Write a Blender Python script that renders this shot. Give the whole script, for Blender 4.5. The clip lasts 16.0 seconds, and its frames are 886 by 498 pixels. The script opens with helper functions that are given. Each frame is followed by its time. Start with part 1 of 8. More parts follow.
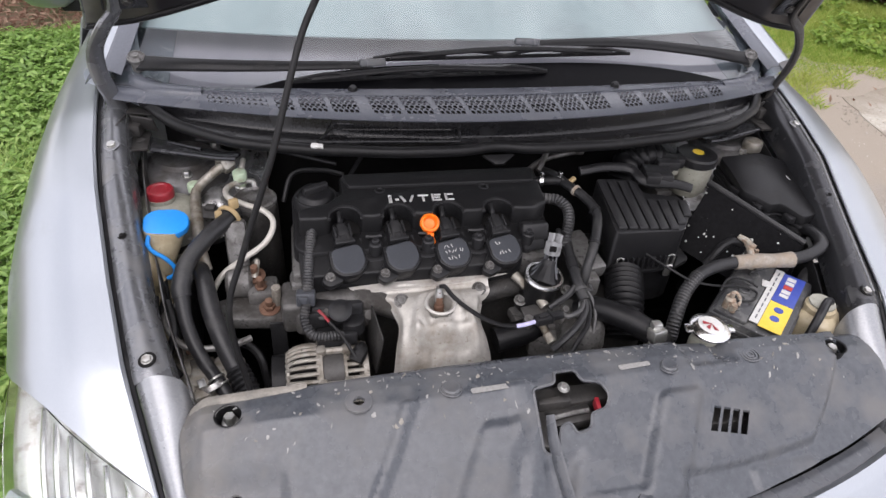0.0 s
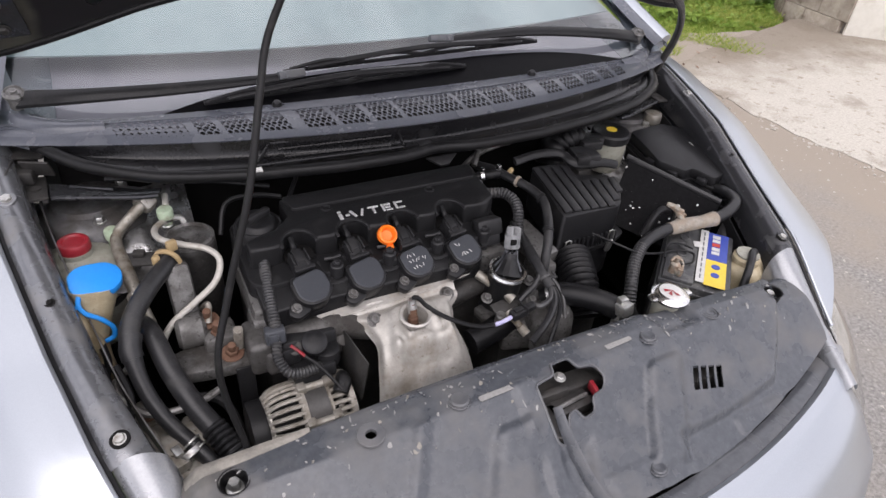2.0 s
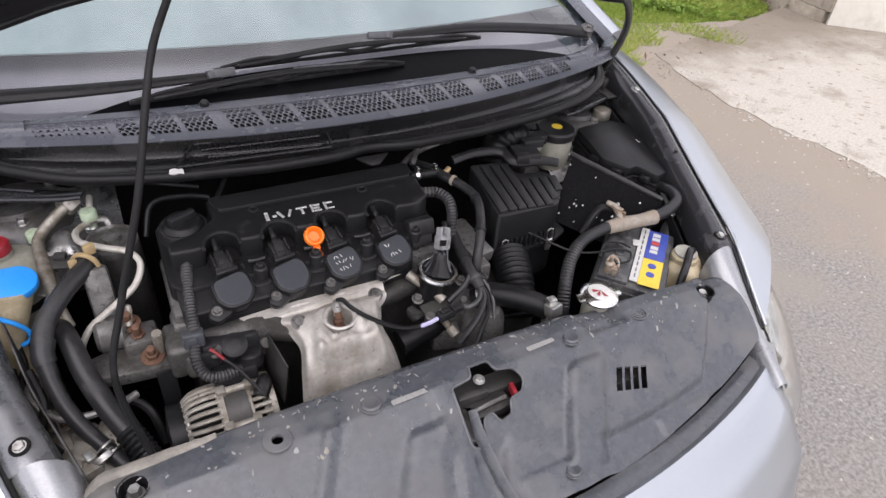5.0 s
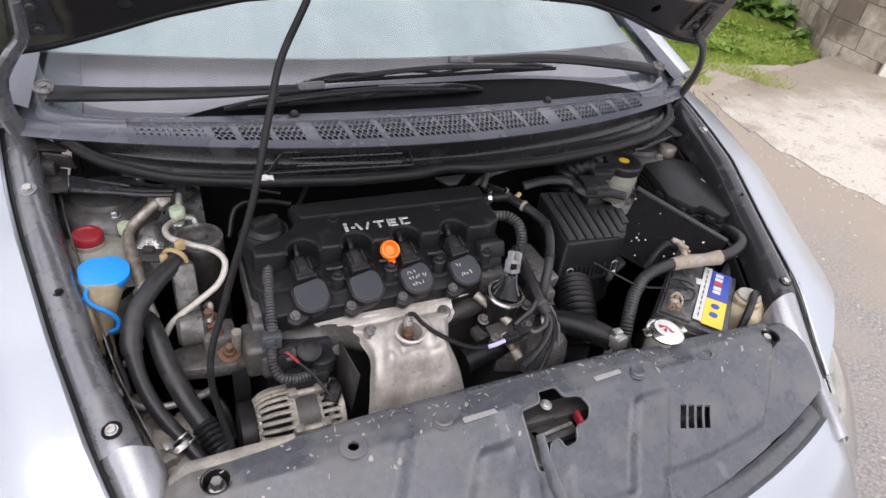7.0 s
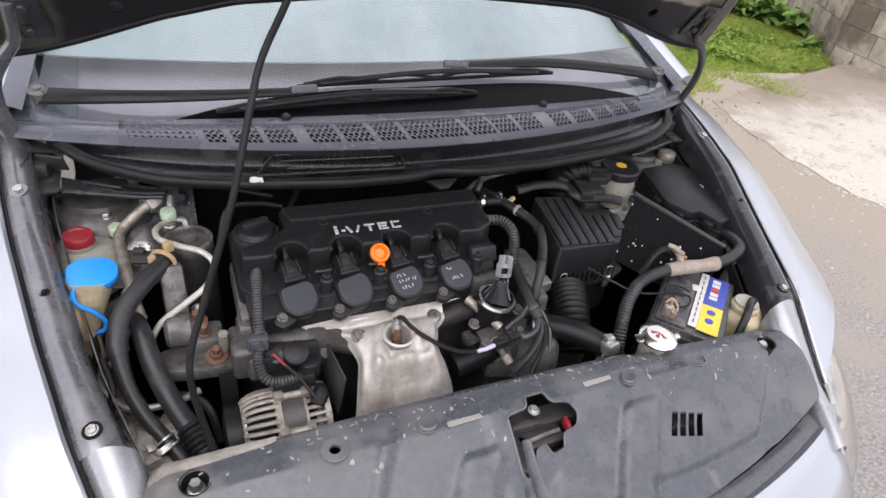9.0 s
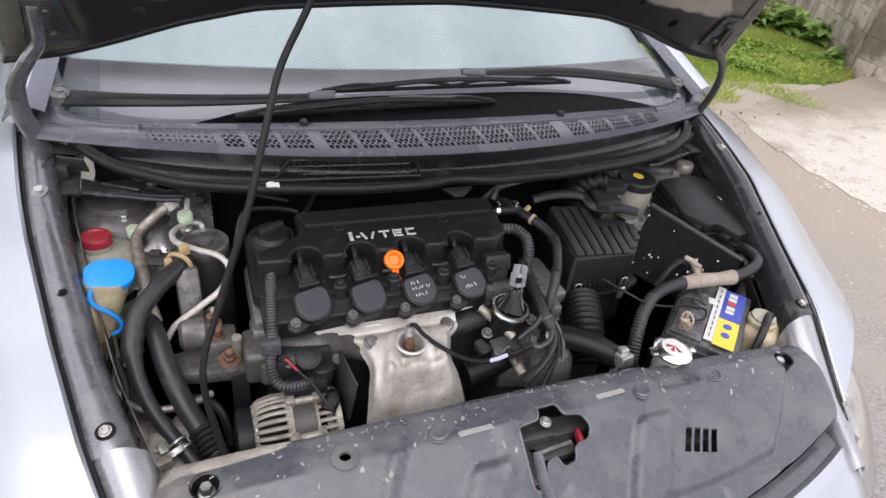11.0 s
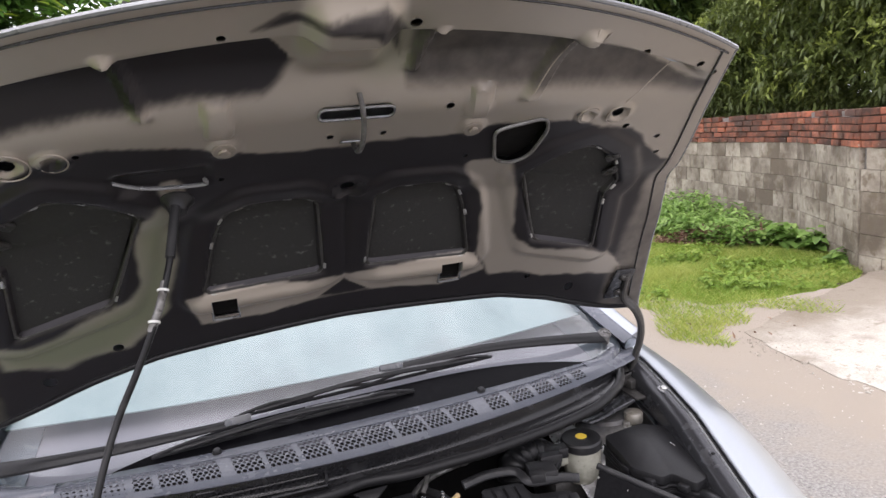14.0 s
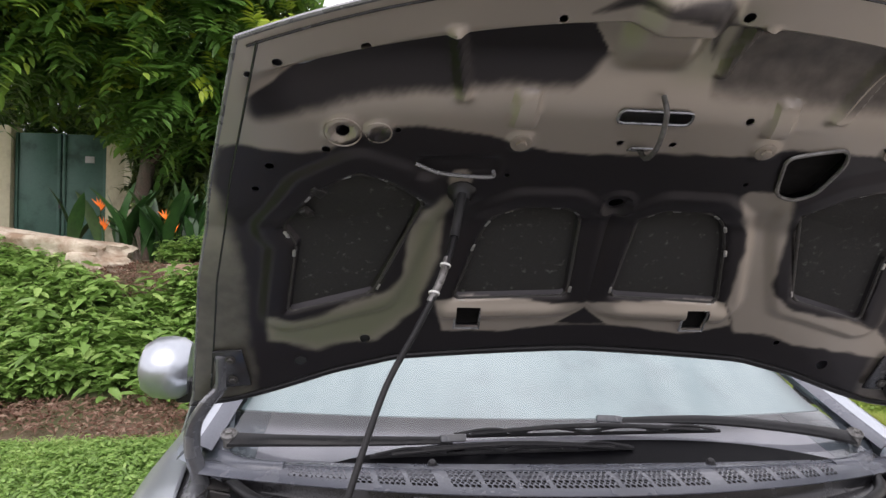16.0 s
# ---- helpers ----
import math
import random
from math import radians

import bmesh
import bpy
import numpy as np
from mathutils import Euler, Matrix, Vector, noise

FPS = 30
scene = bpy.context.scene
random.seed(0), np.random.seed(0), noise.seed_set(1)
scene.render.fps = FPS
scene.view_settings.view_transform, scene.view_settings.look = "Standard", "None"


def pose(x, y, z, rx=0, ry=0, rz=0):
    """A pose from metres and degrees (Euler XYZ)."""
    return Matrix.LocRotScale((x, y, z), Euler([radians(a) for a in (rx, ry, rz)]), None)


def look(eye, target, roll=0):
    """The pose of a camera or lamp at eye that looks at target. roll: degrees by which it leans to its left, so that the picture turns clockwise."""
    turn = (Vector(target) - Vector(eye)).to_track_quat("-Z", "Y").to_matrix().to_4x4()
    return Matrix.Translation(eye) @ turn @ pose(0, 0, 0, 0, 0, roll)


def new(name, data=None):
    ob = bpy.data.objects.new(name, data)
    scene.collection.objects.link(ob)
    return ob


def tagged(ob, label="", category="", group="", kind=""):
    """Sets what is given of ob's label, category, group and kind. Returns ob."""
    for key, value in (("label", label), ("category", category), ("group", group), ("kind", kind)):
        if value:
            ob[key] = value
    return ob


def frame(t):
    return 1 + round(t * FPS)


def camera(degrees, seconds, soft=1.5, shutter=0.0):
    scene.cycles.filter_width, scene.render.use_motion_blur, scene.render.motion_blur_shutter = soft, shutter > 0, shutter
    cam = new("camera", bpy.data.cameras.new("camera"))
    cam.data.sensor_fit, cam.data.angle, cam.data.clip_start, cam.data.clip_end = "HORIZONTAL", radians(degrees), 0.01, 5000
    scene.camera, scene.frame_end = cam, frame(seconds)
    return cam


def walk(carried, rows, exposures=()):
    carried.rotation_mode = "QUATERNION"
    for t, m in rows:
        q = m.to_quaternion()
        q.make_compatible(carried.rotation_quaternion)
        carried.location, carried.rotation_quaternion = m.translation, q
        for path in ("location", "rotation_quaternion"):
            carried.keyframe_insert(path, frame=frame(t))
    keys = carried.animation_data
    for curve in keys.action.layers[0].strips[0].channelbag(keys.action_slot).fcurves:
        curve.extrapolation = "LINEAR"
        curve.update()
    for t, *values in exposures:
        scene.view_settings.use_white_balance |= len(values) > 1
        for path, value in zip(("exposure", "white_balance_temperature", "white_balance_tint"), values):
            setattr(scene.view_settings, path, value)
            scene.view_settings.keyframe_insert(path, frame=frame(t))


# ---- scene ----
cam = camera(70.1, 16.0)
METRES, EYE, TILT, LEAN, TURN, SIDE = 1.2, 1.49, -36.5, -3.97, -11.77, -0.357
ROWS = [
    (0.0, 0.0, 0.0, 0.0, -0.0, 0.0, -0.0),
    (0.5, -0.0707, 0.0217, 0.0027, -3.77, -0.06, 0.63),
    (1.0, -0.1401, 0.0333, 0.0308, -8.65, -0.39, 3.86),
    (1.5, -0.1409, 0.0374, 0.0329, -11.07, -0.84, 6.89),
    (2.0, -0.1309, 0.0377, 0.0292, -12.4, -1.53, 8.59),
    (2.5, -0.1208, 0.0338, 0.0235, -13.08, -2.27, 9.24),
    (3.0, -0.1121, 0.027, 0.0193, -13.48, -3.12, 9.14),
    (3.5, -0.0838, 0.0224, 0.0182, -13.5, -3.54, 8.84),
    (6.0, -0.0317, 0.0192, 0.0341, -11.72, -1.48, 7.74),
    (6.5, -0.069, 0.0208, 0.0377, -11.16, -0.97, 5.84),
    (7.0, -0.1083, 0.0172, 0.0415, -10.6, -0.56, 4.14),
    (7.5, -0.1317, 0.0132, 0.0396, -10.25, -0.28, 3.35),
    (8.0, -0.1133, 0.0099, 0.0375, -10.09, -0.02, 3.24),
    (8.5, -0.0936, 0.013, 0.0348, -9.81, 0.19, 3.44),
    (9.0, -0.0784, 0.0177, 0.0325, -9.55, 0.28, 3.81),
    (9.5, -0.085, 0.0177, 0.0338, -9.24, 0.43, 3.75),
    (12.0, -0.0564, 0.0244, 0.0375, -7.53, 0.92, 2.49),
    (12.5, 0.0115, 0.0295, 0.0391, -7.09, 1.41, 3.5),
    (13.0, 0.0926, 0.0295, 0.0577, -6.29, 5.78, 6.06),
    (13.5, 0.1269, 0.0109, 0.0678, -4.36, 16.01, 9.91),
    (14.0, 0.148, -0.0331, 0.0291, -1.03, 26.24, 12.12),
    (14.5, 0.147, -0.0747, -0.0111, 2.02, 31.38, 10.98),
    (15.0, 0.1096, -0.0563, -0.0343, 5.41, 34.55, 7.19),
    (15.5, 0.0491, 0.0016, -0.0506, 6.95, 35.99, 2.59),
    (16.0, 0.0031, 0.023, -0.0579, 6.92, 36.42, -1.95),
]
walk(cam, [(t, pose(SIDE, 0, EYE, TILT, LEAN, TURN) @ pose(METRES * x, METRES * y, METRES * z, 90 + pitch, roll, yaw)) for t, x, y, z, yaw, pitch, roll in ROWS],
     exposures=[(0.0, 0.90, 6480, 18), (1.2, 0.80, 6500, 19), (3.5, 0.74, 6500, 19), (6.0, 0.91, 6500, 19), (8.0, 0.99, 6480, 19), (12.5, 1.02, 6480, 19), (13.4, 1.36, 6450, 19), (14.0, 1.24, 6450, 19), (14.6, 0.90, 6480, 19), (15.2, 0.76, 6500, 19), (16.0, 0.98, 6520, 19)])

# ---- sky and sun: a bright overcast day ----
SUN_EL, SUN_AZ = 58.0, 200.0
world = bpy.data.worlds.new("sky")
scene.world = world
world.use_nodes = True
wn, wl = world.node_tree.nodes, world.node_tree.links
wn.clear()
w_out, w_bg = wn.new("ShaderNodeOutputWorld"), wn.new("ShaderNodeBackground")
w_sky, w_co = wn.new("ShaderNodeTexSky"), wn.new("ShaderNodeTexCoord")
w_sky.sky_type, w_sky.sun_disc = "NISHITA", False
w_sky.sun_elevation, w_sky.sun_rotation = radians(SUN_EL), radians(SUN_AZ)
w_map, w_noise, w_noise2 = wn.new("ShaderNodeMapping"), wn.new("ShaderNodeTexNoise"), wn.new("ShaderNodeTexNoise")
w_map.inputs["Scale"].default_value = (1.0, 1.0, 2.2)
w_noise.inputs["Scale"].default_value, w_noise.inputs["Detail"].default_value = 2.6, 6.0
w_noise2.inputs["Scale"].default_value, w_noise2.inputs["Detail"].default_value = 5.0, 5.0
w_ramp, w_tone = wn.new("ShaderNodeValToRGB"), wn.new("ShaderNodeValToRGB")
w_ramp.color_ramp.elements[0].position, w_ramp.color_ramp.elements[1].position = 0.20, 0.40
w_tone.color_ramp.elements[0].position, w_tone.color_ramp.elements[1].position = 0.32, 0.60
w_tone.color_ramp.elements[0].color = (5.0, 5.25, 5.7, 1)
w_tone.color_ramp.elements[1].color = (11.5, 11.7, 12.0, 1)
w_mix = wn.new("ShaderNodeMix")
w_mix.data_type = "RGBA"
w_bg.inputs["Strength"].default_value = 0.10
wl.new(w_co.outputs["Generated"], w_map.inputs["Vector"])
wl.new(w_map.outputs["Vector"], w_noise.inputs["Vector"])
wl.new(w_map.outputs["Vector"], w_noise2.inputs["Vector"])
wl.new(w_noise.outputs["Fac"], w_ramp.inputs["Fac"])
wl.new(w_noise2.outputs["Fac"], w_tone.inputs["Fac"])
wl.new(w_ramp.outputs["Color"], w_mix.inputs["Factor"])
wl.new(w_sky.outputs["Color"], w_mix.inputs["A"])
wl.new(w_tone.outputs["Color"], w_mix.inputs["B"])
wl.new(w_mix.outputs["Result"], w_bg.inputs["Color"])
wl.new(w_bg.outputs["Background"], w_out.inputs["Surface"])

sun_data = bpy.data.lights.new("sun", "SUN")
sun_data.energy, sun_data.angle, sun_data.color = 1.1, radians(60), (1.0, 0.97, 0.92)
sun = new("sun", sun_data)
sun.matrix_world = look((0, 0, 30), (0 - 30 * math.cos(radians(SUN_EL)) / math.sin(radians(SUN_EL)) * math.sin(radians(SUN_AZ)),
                                     0 - 30 * math.cos(radians(SUN_EL)) / math.sin(radians(SUN_EL)) * math.cos(radians(SUN_AZ)), 0))

# ---- building helpers ----
ROOT_AT = {}


def thing(name, at, label, category, group="", kind=""):
    """An empty at the base of a thing."""
    ob = new(name)
    ob.empty_display_size = 0.05
    ob.location = at
    ROOT_AT[ob.name] = Vector(at)
    return tagged(ob, label, category, group, kind)


def mesh_of(name, bm, material, angle=35):
    me = bpy.data.meshes.new(name)
    bmesh.ops.recalc_face_normals(bm, faces=bm.faces)
    bm.to_mesh(me)
    bm.free()
    me.shade_smooth()
    me.set_sharp_from_angle(angle=radians(angle))
    if material:
        me.materials.append(material)
    return me


def part(name, bm, material, parent=None, label="", angle=35):
    """One mesh object, modelled in world coordinates, under a thing or under a part."""
    ob = new(name, mesh_of(name, bm, material, angle))
    if parent:
        ob.parent = parent
        if parent.name in ROOT_AT:
            ob.matrix_parent_inverse = Matrix.Translation(-ROOT_AT[parent.name])
    return tagged(ob, label)


def solo(name, bm, material, label, category, group="", kind="", angle=35):
    """A thing that is one mesh."""
    return tagged(part(name, bm, material, None, "", angle), label, category, group, kind)


def cut(ob, cutter_bm):
    """Cuts a solid out of a part."""
    me = bpy.data.meshes.new("cutter")
    bmesh.ops.recalc_face_normals(cutter_bm, faces=cutter_bm.faces)
    cutter_bm.to_mesh(me)
    cutter_bm.free()
    tool = new("cutter", me)
    mod = ob.modifiers.new("cut", "BOOLEAN")
    mod.operation, mod.object, mod.solver = "DIFFERENCE", tool, "EXACT"
    deps = bpy.context.evaluated_depsgraph_get()
    done = bpy.data.meshes.new_from_object(ob.evaluated_get(deps))
    ob.modifiers.remove(mod)
    old, ob.data = ob.data, done
    bpy.data.meshes.remove(old)
    bpy.data.objects.remove(tool)
    bpy.data.meshes.remove(me)
    done.shade_smooth()
    done.set_sharp_from_angle(angle=radians(35))
    return ob


def soften(bm, width, segments=2, angle=30):
    if width <= 0:
        return bm
    bm.normal_update()
    edges = [e for e in bm.edges if len(e.link_faces) == 2 and e.calc_face_angle(0) > radians(angle)]
    bmesh.ops.bevel(bm, geom=edges, offset=width, offset_type="OFFSET", segments=segments, profile=0.5, affect="EDGES", clamp_overlap=True)
    return bm


def join(*bms):
    out = bmesh.new()
    for bm in bms:
        me = bpy.data.meshes.new("joined")
        bm.to_mesh(me)
        bm.free()
        out.from_mesh(me)
        bpy.data.meshes.remove(me)
    return out


def box(c, size, rot=(0, 0, 0), bev=0.0, seg=2, taper=1.0):
    """A box by its centre and size; taper narrows its top."""
    bm = bmesh.new()
    bmesh.ops.create_cube(bm, size=1.0)
    for v in bm.verts:
        k = taper if v.co.z > 0 else 1.0
        v.co = Vector((v.co.x * size[0] * k, v.co.y * size[1] * k, v.co.z * size[2]))
    soften(bm, bev, seg)
    bm.transform(pose(*c, *rot))
    return bm


def span(p0, p1):
    """The pose whose z axis runs from p0 to p1, at p0."""
    p0, p1 = Vector(p0), Vector(p1)
    return Matrix.Translation(p0) @ (p1 - p0).to_track_quat("Z", "Y").to_matrix().to_4x4()


def lathe(p0, p1, profile, n=24, squash=1.0):
    """Turns (radius, height) pairs round the axis from p0 towards p1; heights in metres."""
    bm = bmesh.new()
    rings = []
    for r, h in profile:
        if r < 1e-5:
            rings.append([bm.verts.new((0, 0, h))])
        else:
            rings.append([bm.verts.new((r * math.cos(2 * math.pi * i / n), squash * r * math.sin(2 * math.pi * i / n), h)) for i in range(n)])
    for a, b in zip(rings, rings[1:]):
        for i in range(n):
            j = (i + 1) % n
            if len(a) == 1 and len(b) > 1:
                bm.faces.new((a[0], b[j], b[i]))
            elif len(b) == 1 and len(a) > 1:
                bm.faces.new((a[i], a[j], b[0]))
            elif len(a) > 1:
                bm.faces.new((a[i], a[j], b[j], b[i]))
    for ring in (rings[0], rings[-1]):
        if len(ring) > 1 and profile[0] != profile[-1]:
            bm.faces.new(ring)
    bm.transform(span(p0, p1))
    return bm


def rod(p0, p1, r, n=16, bev=0.0, r1=None):
    h = (Vector(p1) - Vector(p0)).length
    r1 = r if r1 is None else r1
    b = min(bev, h / 3, r / 2)
    prof = [(r - b, 0), (r, b), (r1, h - b), (r1 - b, h)] if b > 0 else [(r, 0), (r1, h)]
    return lathe(p0, p1, prof, n)


def ring(p0, p1, r_out, r_in, h, n=28):
    """A flat ring at p0, its axis towards p1."""
    e = min(h, r_out - r_in) * 0.25
    return lathe(p0, p1, [(r_in, 0), (r_out - e, 0), (r_out, e), (r_out, h - e), (r_out - e, h), (r_in, h), (r_in, 0)], n)


def spline(pts, per=6):
    pts = [Vector(p) for p in pts]
    if len(pts) < 3:
        return pts
    ext = [2 * pts[0] - pts[1]] + pts + [2 * pts[-1] - pts[-2]]
    out = []
    for i in range(1, len(ext) - 2):
        a, b, c, d = ext[i - 1:i + 3]
        for k in range(per):
            t = k / per
            out.append(0.5 * (2 * b + (c - a) * t + (2 * a - 5 * b + 4 * c - d) * t * t + (3 * b - a - 3 * c + d) * t ** 3))
    return out + [pts[-1]]


def tube(pts, r, sides=12, per=6, ribs=None, hollow=False, flat=1.0):
    """A tube along a smooth curve. r: one radius, or one for each point; ribs: (pitch, depth)."""
    path = spline(pts, per)
    radii = [r] * len(path) if not isinstance(r, (list, tuple)) else list(np.interp(np.linspace(0, len(r) - 1, len(path)), range(len(r)), r))
    if ribs:
        run = [0.0]
        for a, b in zip(path, path[1:]):
            run.append(run[-1] + (b - a).length)
        m = max(8, int(run[-1] / ribs[0] * 4))
        at = np.linspace(0, run[-1], m)
        xyz = [np.interp(at, run, [p[k] for p in path]) for k in range(3)]
        radii = list(np.interp(at, run, radii))
        path = [Vector((xyz[0][i], xyz[1][i], xyz[2][i])) for i in range(m)]
        radii = [q - ribs[1] * (1 if (i % 4) in (0,) else 0.35 if (i % 4) in (1, 3) else 0) for i, q in enumerate(radii)]
    bm = bmesh.new()
    up, radii = None, [float(q) for q in radii]
    loops = []
    for i, p in enumerate(path):
        d = (path[min(i + 1, len(path) - 1)] - path[max(i - 1, 0)]).normalized()
        if up is None:
            up = d.orthogonal().normalized()
        up = (up - d * up.dot(d)).normalized()
        side = d.cross(up)
        loops.append([bm.verts.new(p + radii[i] * (math.cos(2 * math.pi * k / sides) * up + flat * math.sin(2 * math.pi * k / sides) * side)) for k in range(sides)])
    for a, b in zip(loops, loops[1:]):
        for k in range(sides):
            bm.faces.new((a[k], a[(k + 1) % sides], b[(k + 1) % sides], b[k]))
    if not hollow:
        bm.faces.new(loops[0])
        bm.faces.new(loops[-1])
    return bm


def prism(outline, z0, z1, at=None, bev=0.0, seg=2):
    """A plate with the outline (x, y), from z0 to z1, under the pose at."""
    bm = bmesh.new()
    base = [bm.verts.new((x, y, z0)) for x, y in outline]
    top = [bm.verts.new((x, y, z1)) for x, y in outline]
    bm.faces.new(base[::-1])
    bm.faces.new(top)
    n = len(outline)
    for i in range(n):
        bm.faces.new((base[i], base[(i + 1) % n], top[(i + 1) % n], top[i]))
    soften(bm, bev, seg)
    if at is not None:
        bm.transform(at)
    return bm


def rounded(outline, r, n=4):
    """Rounds the corners of an outline."""
    out = []
    m = len(outline)
    for i in range(m):
        p, a, b = Vector(outline[i]), Vector(outline[i - 1]), Vector(outline[(i + 1) % m])
        da, db = a - p, b - p
        k = min(r, da.length * 0.45, db.length * 0.45)
        s, e = p + da.normalized() * k, p + db.normalized() * k
        for j in range(n + 1):
            t = j / n
            q = (1 - t) ** 2 * s + 2 * t * (1 - t) * p + t * t * e
            out.append((q.x, q.y))
    return out


def surface(fn, nu, nv, thick=0.0, u0=0.0, u1=1.0, v0=0.0, v1=1.0):
    bm = bmesh.new()
    vs = [[bm.verts.new(fn(u0 + (u1 - u0) * i / nu, v0 + (v1 - v0) * j / nv)) for j in range(nv + 1)] for i in range(nu + 1)]
    for i in range(nu):
        for j in range(nv):
            bm.faces.new((vs[i][j], vs[i + 1][j], vs[i + 1][j + 1], vs[i][j + 1]))
    if thick:
        bm.normal_update()
        bmesh.ops.solidify(bm, geom=bm.faces[:], thickness=thick)
    return bm


def hexbolt(at, towards, r=0.007, h=0.006, flange=1.5):
    return join(lathe(at, towards, [(r * flange, 0), (r * flange, h * 0.25), (r * flange * 0.8, h * 0.3)], 20),
                lathe(at, towards, [(r, h * 0.2), (r, h), (r * 0.85, h * 1.15), (r * 0.3, h * 1.15), (0, h * 1.1)], 6))


def table(xs, ys):
    return lambda x: float(np.interp(x, xs, ys))


def smooth(a, b, x):
    t = min(1.0, max(0.0, (x - a) / (b - a)))
    return t * t * (3 - 2 * t)


def bump_box(x, y, x0, x1, y0, y1, e=.006):
    return smooth(x0 - e, x0 + e, x) * smooth(x1 + e, x1 - e, x) * smooth(y0 - e, y0 + e, y) * smooth(y1 + e, y1 - e, y)


# ---- materials ----
def paint(name, c1, c2=None, rough=0.5, metal=0.0, scale=60.0, bump=0.05, spread=0.12, coat=0.0, dirt=None, amount=0.0, dirt_scale=9.0, spec=0.5,
          stretch=(1, 1, 1), depth=0.002, vary=0.0, worn=None, specks=None, speck_scale=240.0, speck_cut=0.62):
    """Two-scale procedural surface: grain between c1 and c2, and blots of dirt that also dull the gloss. worn pales
    convex edges: edge highlights and dust put into the colour.
    """
    c2 = c2 or tuple(x * 0.8 for x in c1)
    m = bpy.data.materials.new(name)
    m.use_nodes = True
    nt = m.node_tree
    b = nt.nodes["Principled BSDF"]
    co, mp = nt.nodes.new("ShaderNodeTexCoord"), nt.nodes.new("ShaderNodeMapping")
    mp.inputs["Scale"].default_value = stretch
    nt.links.new(co.outputs["Object"], mp.inputs["Vector"])
    fine, broad = nt.nodes.new("ShaderNodeTexNoise"), nt.nodes.new("ShaderNodeTexNoise")
    fine.inputs["Scale"].default_value, fine.inputs["Detail"].default_value, fine.inputs["Roughness"].default_value = scale, 5, 0.65
    broad.inputs["Scale"].default_value, broad.inputs["Detail"].default_value, broad.inputs["Roughness"].default_value = dirt_scale, 7, 0.62
    for q in (fine, broad):
        nt.links.new(mp.outputs["Vector"], q.inputs["Vector"])
    mix = nt.nodes.new("ShaderNodeMix")
    mix.data_type = "RGBA"
    mix.inputs["A"].default_value, mix.inputs["B"].default_value = (*c1, 1), (*c2, 1)
    sp = nt.nodes.new("ShaderNodeMapRange")
    sp.inputs["From Min"].default_value, sp.inputs["From Max"].default_value = 0.30, 0.70
    nt.links.new(fine.outputs["Fac"], sp.inputs["Value"])
    nt.links.new(sp.outputs["Result"], mix.inputs["Factor"])
    colour = mix.outputs["Result"]
    rr = nt.nodes.new("ShaderNodeMapRange")
    rr.inputs["To Min"].default_value, rr.inputs["To Max"].default_value = max(0.02, rough - spread), min(1, rough + spread)
    nt.links.new(broad.outputs["Fac"], rr.inputs["Value"])
    gloss = rr.outputs["Result"]
    if dirt:
        rp = nt.nodes.new("ShaderNodeMapRange")
        rp.inputs["From Min"].default_value, rp.inputs["From Max"].default_value = 0.62 - 0.4 * amount, 0.80 - 0.35 * amount
        rp.inputs["To Max"].default_value = 0.85
        nt.links.new(broad.outputs["Fac"], rp.inputs["Value"])
        mud = nt.nodes.new("ShaderNodeMix")
        mud.data_type = "RGBA"
        mud.inputs["B"].default_value = (*dirt, 1)
        nt.links.new(rp.outputs["Result"], mud.inputs["Factor"])
        nt.links.new(colour, mud.inputs["A"])
        colour = mud.outputs["Result"]
        g2 = nt.nodes.new("ShaderNodeMix")
        g2.inputs["B"].default_value = 0.9
        nt.links.new(rp.outputs["Result"], g2.inputs["Factor"])
        nt.links.new(gloss, g2.inputs["A"])
        gloss = g2.outputs["Result"]
    # paler colour on convex edges, for edge highlights as well as dust
    if worn:
        geo, pr, wm = nt.nodes.new("ShaderNodeNewGeometry"), nt.nodes.new("ShaderNodeMapRange"), nt.nodes.new("ShaderNodeMix")
        pr.inputs["From Min"].default_value, pr.inputs["From Max"].default_value, pr.inputs["To Max"].default_value = 0.535, 0.66, 0.55
        wm.data_type = "RGBA"
        wm.inputs["B"].default_value = (*worn, 1)
        nt.links.new(geo.outputs["Pointiness"], pr.inputs["Value"])
        nt.links.new(pr.outputs["Result"], wm.inputs["Factor"])
        nt.links.new(colour, wm.inputs["A"])
        colour = wm.outputs["Result"]
    if specks:
        dots, dr, dm = nt.nodes.new("ShaderNodeTexNoise"), nt.nodes.new("ShaderNodeMapRange"), nt.nodes.new("ShaderNodeMix")
        dots.inputs["Scale"].default_value, dots.inputs["Detail"].default_value, dots.inputs["Roughness"].default_value = speck_scale, 3, 0.6
        dr.inputs["From Min"].default_value, dr.inputs["From Max"].default_value, dr.inputs["To Max"].default_value = speck_cut, speck_cut + 0.10, 0.8
        dm.data_type = "RGBA"
        dm.inputs["B"].default_value = (*specks, 1)
        nt.links.new(mp.outputs["Vector"], dots.inputs["Vector"])
        nt.links.new(dots.outputs["Fac"], dr.inputs["Value"])
        nt.links.new(dr.outputs["Result"], dm.inputs["Factor"])
        nt.links.new(colour, dm.inputs["A"])
        colour = dm.outputs["Result"]
